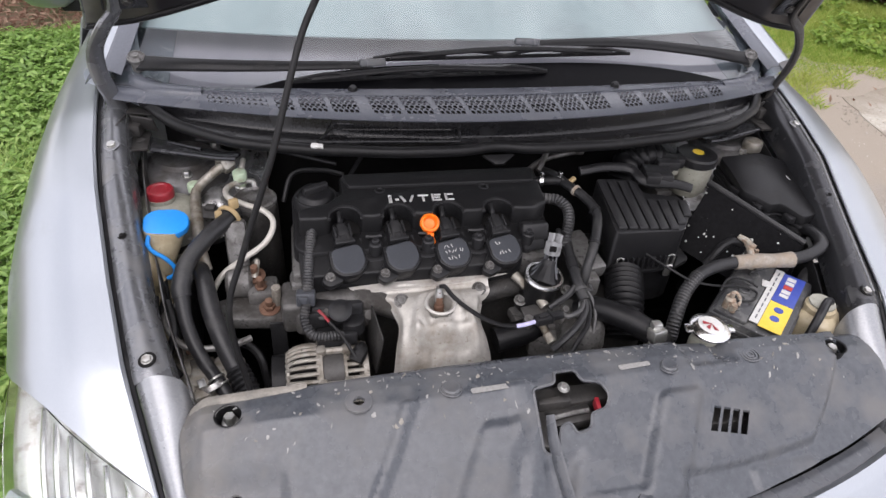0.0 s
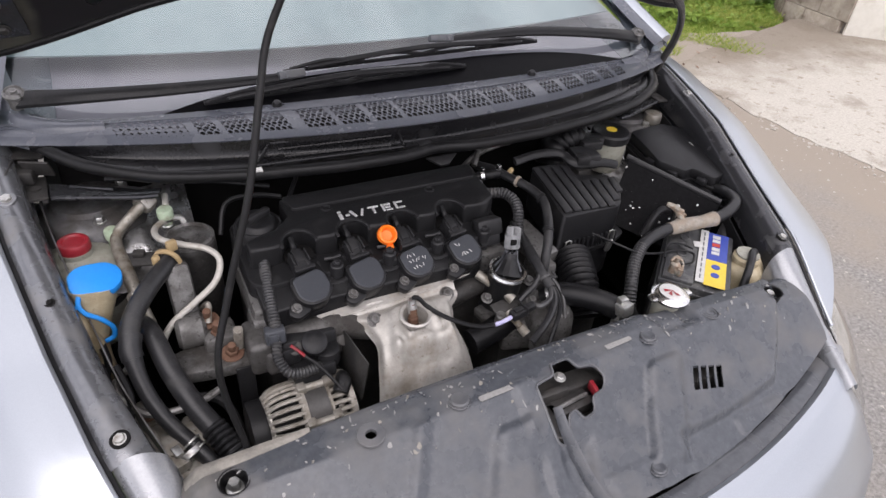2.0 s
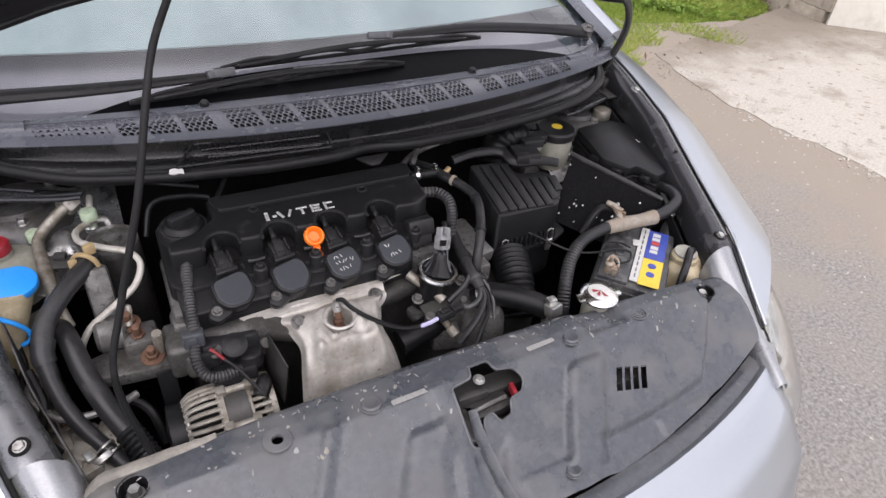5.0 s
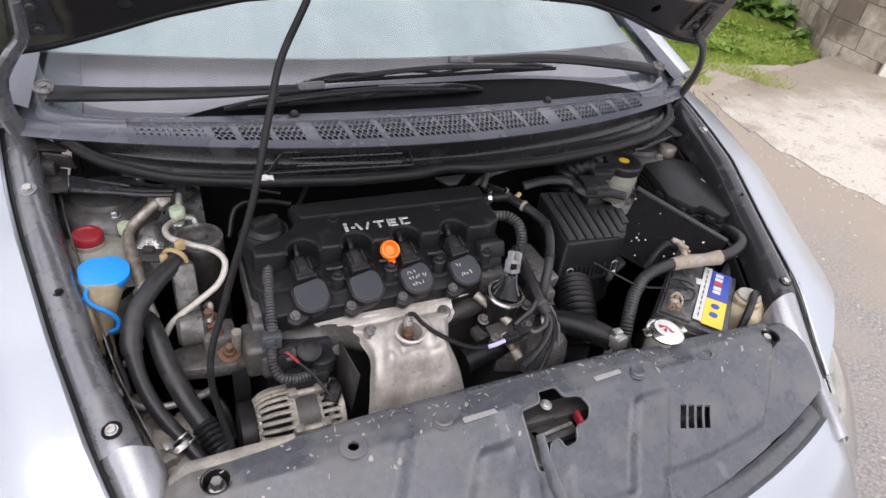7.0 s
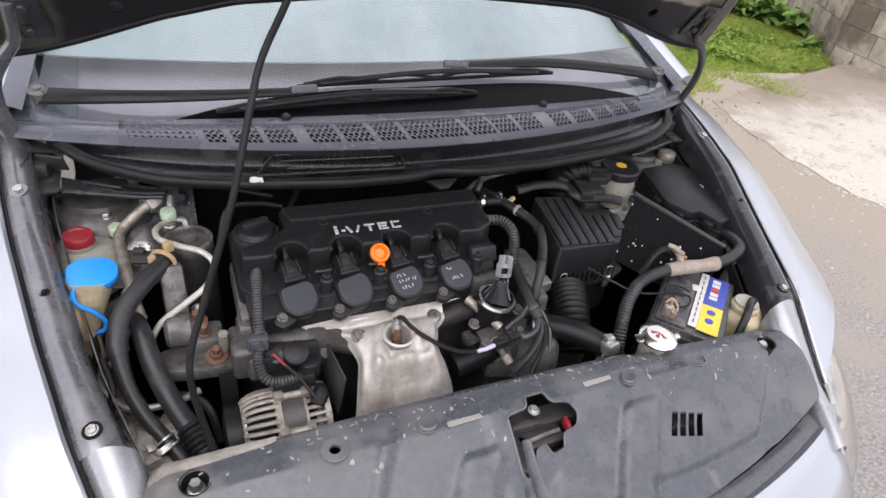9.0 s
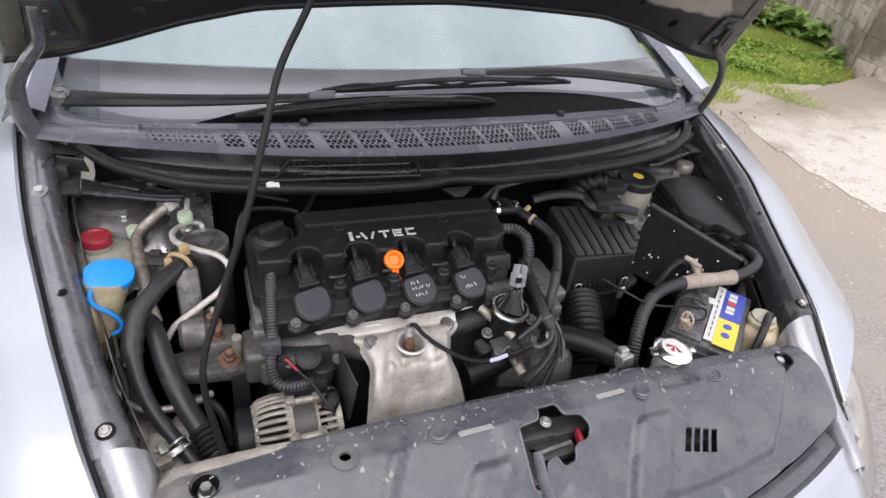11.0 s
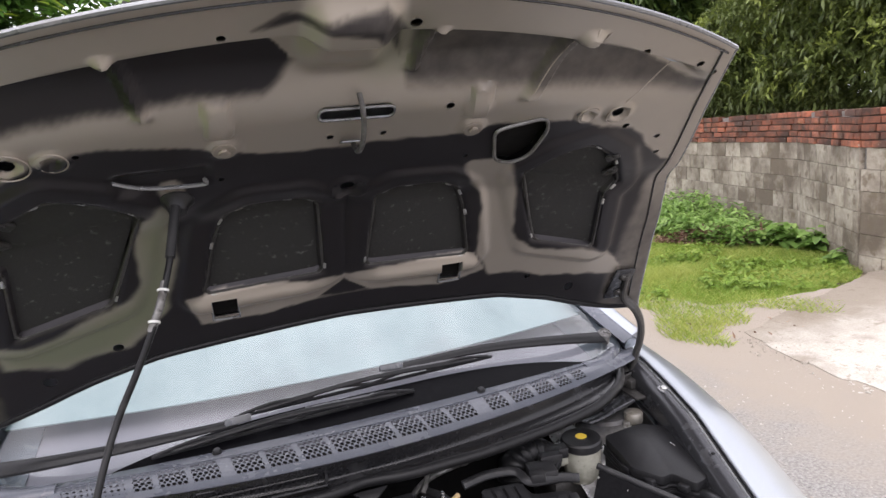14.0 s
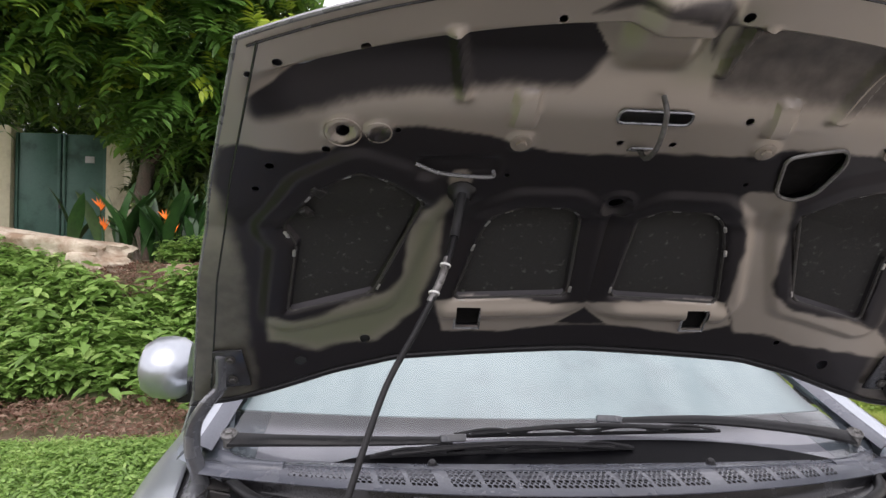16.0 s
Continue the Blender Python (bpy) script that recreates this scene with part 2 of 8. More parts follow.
    if vary:
        where, add = nt.nodes.new("ShaderNodeObjectInfo"), nt.nodes.new("ShaderNodeVectorMath")
        nt.links.new(co.outputs["Object"], add.inputs[0])
        nt.links.new(where.outputs["Location"], add.inputs[1])
        nt.links.new(add.outputs[0], mp.inputs["Vector"])
        oi, hs, vr = nt.nodes.new("ShaderNodeObjectInfo"), nt.nodes.new("ShaderNodeHueSaturation"), nt.nodes.new("ShaderNodeMapRange")
        vr.inputs["To Min"].default_value, vr.inputs["To Max"].default_value = 1 - vary, 1 + vary
        nt.links.new(oi.outputs["Random"], vr.inputs["Value"])
        nt.links.new(vr.outputs["Result"], hs.inputs["Value"])
        nt.links.new(colour, hs.inputs["Color"])
        colour = hs.outputs["Color"]
    nt.links.new(colour, b.inputs["Base Color"])
    nt.links.new(gloss, b.inputs["Roughness"])
    b.inputs["Metallic"].default_value = metal
    b.inputs["Specular IOR Level"].default_value = spec
    b.inputs["Coat Weight"].default_value = coat
    b.inputs["Coat Roughness"].default_value = 0.06
    if bump:
        bp = nt.nodes.new("ShaderNodeBump")
        bp.inputs["Strength"].default_value, bp.inputs["Distance"].default_value = bump, depth
        nt.links.new(fine.outputs["Fac"], bp.inputs["Height"])
        nt.links.new(bp.outputs["Normal"], b.inputs["Normal"])
    return m


M_BODY = paint("silver_body_paint", (0.345, 0.368, 0.40), (0.41, 0.435, 0.465), 0.31, 0.78, 900, 0.02, 0.05, coat=0.15, dirt=(0.33, 0.34, 0.345), amount=0.08, dirt_scale=4)
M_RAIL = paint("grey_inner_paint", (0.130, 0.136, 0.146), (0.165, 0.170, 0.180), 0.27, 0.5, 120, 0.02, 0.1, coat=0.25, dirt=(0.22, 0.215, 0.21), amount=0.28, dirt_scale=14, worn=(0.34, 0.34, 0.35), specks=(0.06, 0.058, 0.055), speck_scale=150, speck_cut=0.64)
M_RAILDARK = paint("dark_inner_paint", (0.040, 0.041, 0.045), (0.056, 0.057, 0.062), 0.24, 0.5, 200, 0.04, 0.1, dirt=(0.10, 0.10, 0.10), amount=0.06, dirt_scale=20)
M_BRACE = paint("silver_brace_paint", (0.24, 0.248, 0.262), (0.31, 0.318, 0.332), 0.30, 0.55, 300, 0.03, 0.1, coat=0.2, dirt=(0.24, 0.225, 0.20), amount=0.22, dirt_scale=12)
M_SHEET = paint("dull_sheet_metal", (0.22, 0.22, 0.225), (0.40, 0.40, 0.40), 0.28, 0.85, 40, 0.5, 0.12, dirt=(0.075, 0.068, 0.06), amount=0.42, dirt_scale=20, depth=.006, worn=(0.6, 0.6, 0.6), specks=(0.05, 0.045, 0.04), speck_scale=90, speck_cut=0.60)
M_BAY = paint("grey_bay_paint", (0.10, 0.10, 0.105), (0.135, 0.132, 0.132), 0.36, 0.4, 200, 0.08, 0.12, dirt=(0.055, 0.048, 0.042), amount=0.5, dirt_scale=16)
# black plastic toned blue-grey: the sky's reflection is put into its colour
M_COWL = paint("cowl_sky_sheen", (0.080, 0.086, 0.104), (0.098, 0.105, 0.124), 0.25, 0, 250, 0.05, 0.08, dirt=(0.125, 0.13, 0.145), amount=0.16, dirt_scale=7, specks=(0.16, 0.16, 0.165), speck_scale=330, speck_cut=0.68)
# the same plastic without that painted sheen
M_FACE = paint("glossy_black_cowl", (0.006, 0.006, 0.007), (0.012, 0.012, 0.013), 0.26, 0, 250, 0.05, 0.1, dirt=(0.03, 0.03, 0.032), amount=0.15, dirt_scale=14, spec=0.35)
M_COVER = paint("weathered_grey_plastic", (0.050, 0.054, 0.062), (0.078, 0.083, 0.092), 0.27, 0, 90, 0.06, 0.16, dirt=(0.125, 0.122, 0.12), amount=0.28, dirt_scale=9, worn=(0.17, 0.17, 0.175))
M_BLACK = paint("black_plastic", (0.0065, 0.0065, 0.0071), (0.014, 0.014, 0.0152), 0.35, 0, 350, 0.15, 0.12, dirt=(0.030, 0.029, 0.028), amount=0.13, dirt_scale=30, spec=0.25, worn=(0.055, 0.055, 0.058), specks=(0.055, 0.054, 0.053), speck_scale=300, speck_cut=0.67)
M_VALVE = paint("valve_cover_plastic", (0.0072, 0.0072, 0.0078), (0.0148, 0.0148, 0.0158), 0.35, 0, 700, 0.25, 0.08, dirt=(0.030, 0.030, 0.030), amount=0.09, dirt_scale=30, spec=0.24, worn=(0.07, 0.07, 0.073), specks=(0.05, 0.05, 0.05), speck_scale=420, speck_cut=0.67)
M_COIL = paint("coil_plastic", (0.030, 0.033, 0.040), (0.042, 0.046, 0.054), 0.34, 0, 500, 0.08, 0.08, worn=(0.13, 0.135, 0.145), specks=(0.09, 0.09, 0.095), speck_scale=380)
M_RUBBER = paint("black_rubber", (0.0042, 0.0042, 0.0046), (0.009, 0.009, 0.010), 0.40, 0, 220, 0.15, 0.12, dirt=(0.036, 0.035, 0.034), amount=0.13, dirt_scale=22, spec=0.22, worn=(0.04, 0.04, 0.042), specks=(0.045, 0.044, 0.042), speck_scale=260, speck_cut=0.67)
M_HOSE = paint("grey_rubber_hose", (0.013, 0.0133, 0.0145), (0.024, 0.024, 0.0255), 0.34, 0, 300, 0.1, 0.1, dirt=(0.055, 0.054, 0.053), amount=0.16, dirt_scale=25, spec=0.34, specks=(0.07, 0.068, 0.065), speck_scale=230, speck_cut=0.66)
M_LOOM = paint("ribbed_loom_plastic", (0.015, 0.0155, 0.017), (0.034, 0.034, 0.036), 0.38, 0, 200, 0.1, 0.1, dirt=(0.07, 0.067, 0.064), amount=0.3, dirt_scale=30, worn=(0.12, 0.118, 0.115))
M_ALU = paint("cast_aluminium", (0.095, 0.093, 0.090), (0.165, 0.161, 0.156), 0.46, 0.6, 260, 0.30, 0.12, dirt=(0.050, 0.044, 0.039), amount=0.48, dirt_scale=24, worn=(0.36, 0.355, 0.345), specks=(0.03, 0.026, 0.023), speck_scale=120, speck_cut=0.58)
M_STEEL = paint("dull_steel", (0.42, 0.42, 0.41), (0.55, 0.55, 0.53), 0.36, 0.9, 300, 0.08, 0.1, dirt=(0.22, 0.19, 0.16), amount=0.2, dirt_scale=40)
M_SHIELD = paint("pressed_heat_shield", (0.36, 0.342, 0.312), (0.46, 0.442, 0.41), 0.52, 0.42, 120, 0.14, 0.12, dirt=(0.25, 0.215, 0.175), amount=0.34, dirt_scale=14, worn=(0.60, 0.58, 0.55), specks=(0.17, 0.14, 0.11), speck_scale=140, speck_cut=0.63)
M_IRON = paint("dark_cast_iron", (0.020, 0.019, 0.0187), (0.048, 0.046, 0.044), 0.5, 0.5, 180, 0.3, 0.14, dirt=(0.050, 0.045, 0.040), amount=0.3, dirt_scale=30, worn=(0.17, 0.165, 0.16), specks=(0.10, 0.095, 0.09), speck_scale=170, speck_cut=0.64)
M_RUST = paint("rusty_steel", (0.11, 0.058, 0.038), (0.20, 0.115, 0.075), 0.7, 0.4, 220, 0.3, 0.1, dirt=(0.12, 0.06, 0.04), amount=0.4, dirt_scale=60)
M_CREAM = paint("aged_cream_plastic", (0.37, 0.31, 0.20), (0.46, 0.395, 0.27), 0.38, 0, 90, 0.05, 0.1, dirt=(0.24, 0.18, 0.10), amount=0.40, dirt_scale=16, specks=(0.16, 0.12, 0.07), speck_scale=140, speck_cut=0.64)
M_TANK = paint("greyed_tank_plastic", (0.27, 0.27, 0.225), (0.34, 0.335, 0.285), 0.42, 0, 90, 0.05, 0.1, dirt=(0.17, 0.16, 0.13), amount=0.36, dirt_scale=18, specks=(0.12, 0.11, 0.09), speck_scale=160, speck_cut=0.63)
M_BLUE = paint("blue_cap_plastic", (0.008, 0.24, 0.72), (0.012, 0.27, 0.78), 0.42, 0, 200, 0.04, 0.08)
M_RED = paint("red_cap_plastic", (0.24, 0.014, 0.022), (0.30, 0.02, 0.03), 0.4, 0, 200, 0.05, 0.08, dirt=(0.2, 0.06, 0.06), amount=0.15, dirt_scale=40)
M_ORANGE = paint("orange_plastic", (0.95, 0.19, 0.012), (1.0, 0.22, 0.018), 0.38, 0, 100, 0.03, 0.06)
M_PINK = paint("sun_bleached_red_wire", (0.50, 0.06, 0.04), None, 0.5)
M_GREENCAP = paint("pale_green_cap", (0.36, 0.46, 0.32), (0.42, 0.52, 0.38), 0.5, 0, 100, 0.05, 0.08, dirt=(0.28, 0.27, 0.2), amount=0.3, dirt_scale=60)
M_PIPE = paint("oxidised_aluminium_pipe", (0.22, 0.205, 0.175), (0.38, 0.36, 0.32), 0.46, 0.6, 160, 0.2, 0.1, dirt=(0.13, 0.10, 0.065), amount=0.44, dirt_scale=40, worn=(0.55, 0.53, 0.49), specks=(0.07, 0.055, 0.04), speck_scale=150, speck_cut=0.60)
M_PALE = paint("pale_oxidised_pipe", (0.40, 0.385, 0.345), (0.52, 0.50, 0.46), 0.5, 0.3, 160, 0.1, 0.1, dirt=(0.24, 0.2, 0.15), amount=0.25, dirt_scale=40)
M_CHIP = paint("scraped_plastic", (0.20, 0.197, 0.19), (0.32, 0.315, 0.305), 0.6, 0, 300, 0.05)
M_BRASS = paint("tan_clip", (0.36, 0.26, 0.13), (0.44, 0.33, 0.18), 0.5, 0.2, 200, 0.08, 0.1)
M_WHITE = paint("white_mark", (0.60, 0.60, 0.58), (0.48, 0.48, 0.465), 0.6, 0, 200, 0.03, 0.08)
M_SILVER_INK = paint("silver_lettering", (0.62, 0.62, 0.62), (0.7, 0.7, 0.7), 0.4, 0.5, 300, 0.02, 0.06)
M_BATT = paint("battery_case", (0.018, 0.019, 0.022), (0.030, 0.031, 0.034), 0.42, 0, 200, 0.1, 0.1, dirt=(0.20, 0.20, 0.19), amount=0.30, dirt_scale=22, worn=(0.12, 0.12, 0.12), specks=(0.26, 0.26, 0.25), speck_scale=190, speck_cut=0.63)
M_BLUELABEL = paint("blue_label", (0.03, 0.055, 0.30), (0.04, 0.07, 0.36), 0.38, 0, 100, 0.02)
M_YELLOW = paint("yellow_label", (0.66, 0.47, 0.03), (0.74, 0.54, 0.06), 0.42, 0, 100, 0.02)
M_TAPE = paint("old_beige_tape", (0.18, 0.158, 0.132), (0.33, 0.30, 0.26), 0.7, 0, 120, 0.3, 0.1, dirt=(0.26, 0.21, 0.16), amount=0.5, dirt_scale=40)
# near-black that stands in for shade in hollows; wires and washers use it too
M_DARK = paint("near_black", (0.006, 0.006, 0.006), (0.012, 0.011, 0.011), 0.8, 0, 60, 0.1, spec=0.1)
M_FOAM = paint("black_foam_pad", (0.011, 0.011, 0.011), (0.021, 0.020, 0.019), 0.85, 0, 500, 0.5, 0.05, dirt=(0.13, 0.13, 0.125), amount=0.06, dirt_scale=75)
M_CHROME = paint("bright_metal", (0.72, 0.72, 0.72), None, 0.2, 1.0, 200, 0.02, 0.06)
M_TERMINAL = paint("corroded_terminal", (0.22, 0.14, 0.09), (0.40, 0.33, 0.26), 0.6, 0.5, 260, 0.4, 0.1, dirt=(0.40, 0.42, 0.38), amount=0.4, dirt_scale=80)


def glassy(name, tint, rough=0.02, ior=1.45):
    m = bpy.data.materials.new(name)
    m.use_nodes = True
    b = m.node_tree.nodes["Principled BSDF"]
    b.inputs["Base Color"].default_value = (*tint, 1)
    b.inputs["Roughness"].default_value = rough
    b.inputs["Transmission Weight"].default_value = 1.0
    b.inputs["IOR"].default_value = ior
    return m


def sheet_glass(name, tint, rough=0.03):
    """Clear flat glass: sees through straight, with a Fresnel gloss."""
    m = bpy.data.materials.new(name)
    m.use_nodes = True
    nt = m.node_tree
    nt.nodes.remove(nt.nodes["Principled BSDF"])
    see, shine, mix, fr, pw, ma = (nt.nodes.new(k) for k in ("ShaderNodeBsdfTransparent", "ShaderNodeBsdfGlossy", "ShaderNodeMixShader", "ShaderNodeLayerWeight", "ShaderNodeMath", "ShaderNodeMath"))
    see.inputs["Color"].default_value = (*tint, 1)
    shine.inputs["Roughness"].default_value = rough
    pw.operation, ma.operation = "POWER", "MULTIPLY_ADD"
    pw.inputs[1].default_value, ma.inputs[1].default_value, ma.inputs[2].default_value = 5.0, 0.88, 0.115
    nt.links.new(fr.outputs["Facing"], pw.inputs[0])
    nt.links.new(pw.outputs[0], ma.inputs[0])
    nt.links.new(ma.outputs[0], mix.inputs[0])
    nt.links.new(see.outputs[0], mix.inputs[1])
    nt.links.new(shine.outputs[0], mix.inputs[2])
    nt.links.new(mix.outputs[0], nt.nodes["Material Output"].inputs["Surface"])
    return m


M_GLASS = sheet_glass("windscreen_glass", (0.90, 0.95, 0.94))
M_LENS = glassy("headlight_lens", (0.93, 0.95, 0.95), 0.06)

# ---- the car: body, cowl, windscreen, bonnet ----
car = thing("car", (0, 1.6, 0), "silver grey saloon car with its bonnet propped open on the road", "car")

RY = [.30, .42, .506, .651, .80, .962, 1.06, 1.16, 1.30, 1.65]
RAIL_X = table(RY, [.50, .535, .559, .607, .645, .68, .698, .712, .73, .76])
RAIL_Z = table(RY, [.66, .715, .745, .82, .865, .925, .947, .968, .985, 1.0])
WIDE = table([.20, .30, .40, .55, .7, .9, 1.1, 1.5, 1.7], [.30, .50, .64, .75, .815, .86, .876, .88, .88])
AXLE_Y = 1.05


def front_line(x):
    """The front edge of the engine bay's cover, seen from above."""
    return .367 + .37 * x * x


def fender_low(y):
    d = abs(y - AXLE_Y)
    return max(.22, .31 + math.sqrt(max(0, .35 ** 2 - d * d))) if d < .35 else .22


def fender_point(s, t, y):
    xi, zi, w = RAIL_X(y) + .010, RAIL_Z(y) + .004, WIDE(y)
    if t < .6:
        q = t / .6 * math.pi / 2
        return Vector((s * (xi + (w - xi) * math.sin(q) ** .85), y, .60 + (zi - .60) * math.cos(q) ** .75))
    k = (t - .6) / .4
    return Vector((s * (w - .025 * k), y, .60 + (fender_low(y) - .60) * k))


def fender_front(t):
    return .505 + .27 * min(t, .6) / .45 if t < .6 else .865


for s in (-1, 1):
    fender = part("fender", surface(lambda u, v: fender_point(s, u, fender_front(u) + (1.64 - fender_front(u)) * v), 40, 60, .0015), M_BODY, car,
                  "silver front wing with soft reflections")
    # rolled inner edge of the wing
    lip = []
    for i in range(28):
        y = .50 + 1.14 * i / 27
        p = fender_point(s, 0, y)
        lip.append((p.x - s * .001, p.y, p.z - .003))
    part("fender_lip", tube(lip, .0035, 8, 2), M_BODY, fender)
    part("gap_seal", tube([(x - s * .006, y, z - .008) for x, y, z in lip], .0045, 8, 2), M_RUBBER, fender, "black rubber seal strip")

    def rail_point(u, v, s=s):
        y = .638 + (1.27 - .638) * v
        wid = .048 + .012 * smooth(.8, .62, y)
        bulge = math.sin(math.pi * min(1, max(0, u))) ** .7
        return Vector((s * (RAIL_X(y) + .004 - (wid + .006) * u), y, RAIL_Z(y) - .012 * u - .012 + .022 * bulge - .03 * smooth(.86, 1.0, u)))

    # the right rail gets a darker paint colour than the left
    rail = part("inner_rail", surface(rail_point, 14, 50, .0015), M_RAILDARK if s > 0 else M_RAIL, car, "dark inner wing rail" if s > 0 else "dusty grey painted inner wing rail")

    def brace_point(u, v, s=s):
        y = .40 + (.640 - .40) * v
        bulge = math.sin(math.pi * u) ** .6
        return Vector((s * (RAIL_X(y) - .002 - (.040 + .030 * smooth(.48, .64, y)) * u), y, RAIL_Z(y) - .012 - .014 * u + .026 * bulge - .03 * smooth(.88, 1.0, u)))

    part("headlight_brace", surface(brace_point, 14, 24, .0015), M_BRACE, car, "silver sprayed front brace")
    if s > 0:
        # paler tube that paints the highlight along the dark rail
        part("rail_highlight", tube([rail_point(.22, v) + Vector((0, 0, .0008)) for v in np.linspace(.04, .98, 24)], .0030, 8, 2), M_RAIL, rail, "pale raised line for the rail's highlight")
    for y, big in ((1.062, 1.0), (.87, .55), (.665, .9)):
        u = .45
        p = rail_point(u, (y - .638) / .632)
        # the small middle one is near black, for an open hole
        part("rail_bolt", hexbolt(p + Vector((0, 0, -.001)), p + Vector((s * .12, -.25, 1)), .0075 * big, .006 * big, 1.7), M_STEEL if big > .8 else M_DARK, rail)
        if big > .6:
            # the front one's black ring stands for the shade in its pocket
            part("rail_washer", ring(p + Vector((0, 0, -.002)), p + Vector((s * .12, -.25, 1)), .0135 * big, .008, .003), M_DARK if y < .7 else M_RAIL, rail)

    def apron_point(u, v, s=s):
        y = .55 + (1.22 - .55) * v
        top = rail_point(1, min(1, max(0, (y - .638) / .632)))
        return Vector((top.x - s * (.01 + .035 * u), y, top.z - .002 - (top.z - .42) * u))

    # right panel is black for the deep shade beside the fuse box
    part("inner_wing", surface(apron_point, 10, 20, .002), M_BLACK if s > 0 else M_BAY, car, "inner wing panel, grey left, right blackened for its shade")
    # strut tower
    tower = part("strut_tower", lathe((s * .585, 1.15, .765), (s * .582, 1.155, 1.0), [(.15, 0), (.125, .010), (.105, .03), (.097, .07), (.090, .095), (.078, .106), (.060, .110), (.056, .118), (.030, .120), (0, .120)], 40),
                 M_BAY, car, "scuffed grey suspension strut tower")
    for k in range(3):
        a = math.radians(40 + 120 * k)
        p = Vector((s * .583 + .068 * math.cos(a), 1.152 + .068 * math.sin(a), .872))
        part("strut_nut", hexbolt(p, p + Vector((0, 0, 1)), .008, .010, 1.3), M_STEEL, tower)
    def shelf_point(u, v, s=s):
        x, y = .665 - .235 * u, .985 + .19 * v
        w = .009 * noise.noise(Vector((x * 24, y * 15, 2.0))) + .004 * noise.noise(Vector((x * 60, y * 50, 4.0))) + .012 * bump_box(x, y, .50, .56, 1.03, 1.09, .02) - .010 * smooth(.016, .011, math.hypot(x - .535, y - 1.035))
        return Vector((s * x, y, .800 + .40 * (y - .985) + w))

    part("tower_shelf", surface(shelf_point, 36, 30, .0015), M_SHEET, tower, "dented grey sheet-metal shelf")
    # bracket where cowl, hinge and wing meet
    part("hinge_bracket", join(box((s * .668, 1.168, .938), (.05, .05, .022), (0, 0, s * 12), .003), box((s * .640, 1.150, .950), (.045, .004, .030), (20, 0, s * 25), .001), box((s * .676, 1.140, .946), (.004, .045, .034), (0, 0, s * 10), .001), box((s * .655, 1.185, .962), (.06, .03, .004), (12, 0, s * 15), .001), prism([(s * x, y) for x, y in ((.674, 1.177), (.634, 1.165), (.631, 1.097), (.663, 1.094))], .921, .926, None, .001), rod((s * .648, 1.128, .9255), (s * .648, 1.128, .9275), .008, 12)), M_IRON, car, "dark folded cowl end bracket")
    part("cowl_brace", join(prism([(s * x, y) for x, y in ((.633, 1.150), (.566, 1.113), (.501, 1.083), (.470, 1.075), (.480, 1.052), (.510, 1.056), (.565, 1.075), (.629, 1.097))], .918, .922, None, .001), tube([(s * .625, 1.098, .922), (s * .565, 1.077, .923), (s * .510, 1.058, .923), (s * .478, 1.053, .923)], .004, 8, 4), tube([(s * .600, 1.125, .923), (s * .54, 1.092, .924)], .003, 8, 3)), M_RAILDARK, car, "pressed dark steel brace under the cowl")
    part("headlight_bracket", join(box((s * .540, .462, .716), (.036, .050, .012), (14, s * 12, s * -35), .005, 3), box((s * .512, .432, .706), (.06, .022, .010), (5, 0, s * 20), .0045, 3)), M_BRACE, car, "pale grey headlight bracket")
    # headlight
    ca, cb, cc, cd = Vector((s * .568, .508, .738)), Vector((s * .838, .825, .695)), Vector((s * .785, .52, .55)), Vector((s * .49, .345, .60))

    def lens_point(u, v, k=0.0):
        p = ca.lerp(cb, u).lerp(cd.lerp(cc, u), v)
        b = math.sin(math.pi * u) * .028 + math.sin(math.pi * v) * .022 - k
        return p + Vector((s * .45, -.55, .55)) * b

    lamp = part("headlight", surface(lambda u, v: lens_point(u, v), 24, 18, .003), M_LENS, car, "clear headlight lens with chrome reflector")
    lamp.visible_shadow = False
    part("lamp_bowl", surface(lambda u, v: lens_point(u, v, .022 + .045 * math.sin(math.pi * u) * math.sin(math.pi * v) + .006 * math.sin(25 * u)), 40, 14, .002), M_STEEL, lamp, "bright reflector bowl")
    for k in range(7):
        part("reflector_fin", tube([lens_point(.12 + .11 * k, .12 + .1 * j, .035) for j in range(8)], .004, 6, 2), M_CHROME, lamp)
    wheel = part("wheel", lathe((s * .64, AXLE_Y, .31), (s * .85, AXLE_Y, .31), [(.19, 0), (.29, 0), (.31, .03), (.31, .17), (.29, .2), (.2, .2), (.2, .17), (.06, .15), (0, .16)], 40), M_RUBBER, car, "black tyre on a steel wheel")
    part("rim", lathe((s * .81, AXLE_Y, .31), (s * .9, AXLE_Y, .31), [(.2, 0), (.195, .02), (.17, .01), (.06, .015), (.05, .03), (0, .03)], 30), M_STEEL, wheel)
    rear = part("wheel", lathe((s * .64, 3.75, .31), (s * .85, 3.75, .31), [(.19, 0), (.29, 0), (.31, .03), (.31, .17), (.29, .2), (.2, .2), (.2, .17), (.06, .15), (0, .16)], 40), M_RUBBER, car, "black tyre on a steel wheel")
    part("rim", lathe((s * .81, 3.75, .31), (s * .9, 3.75, .31), [(.2, 0), (.195, .02), (.17, .01), (.06, .015), (.05, .03), (0, .03)], 30), M_STEEL, rear)


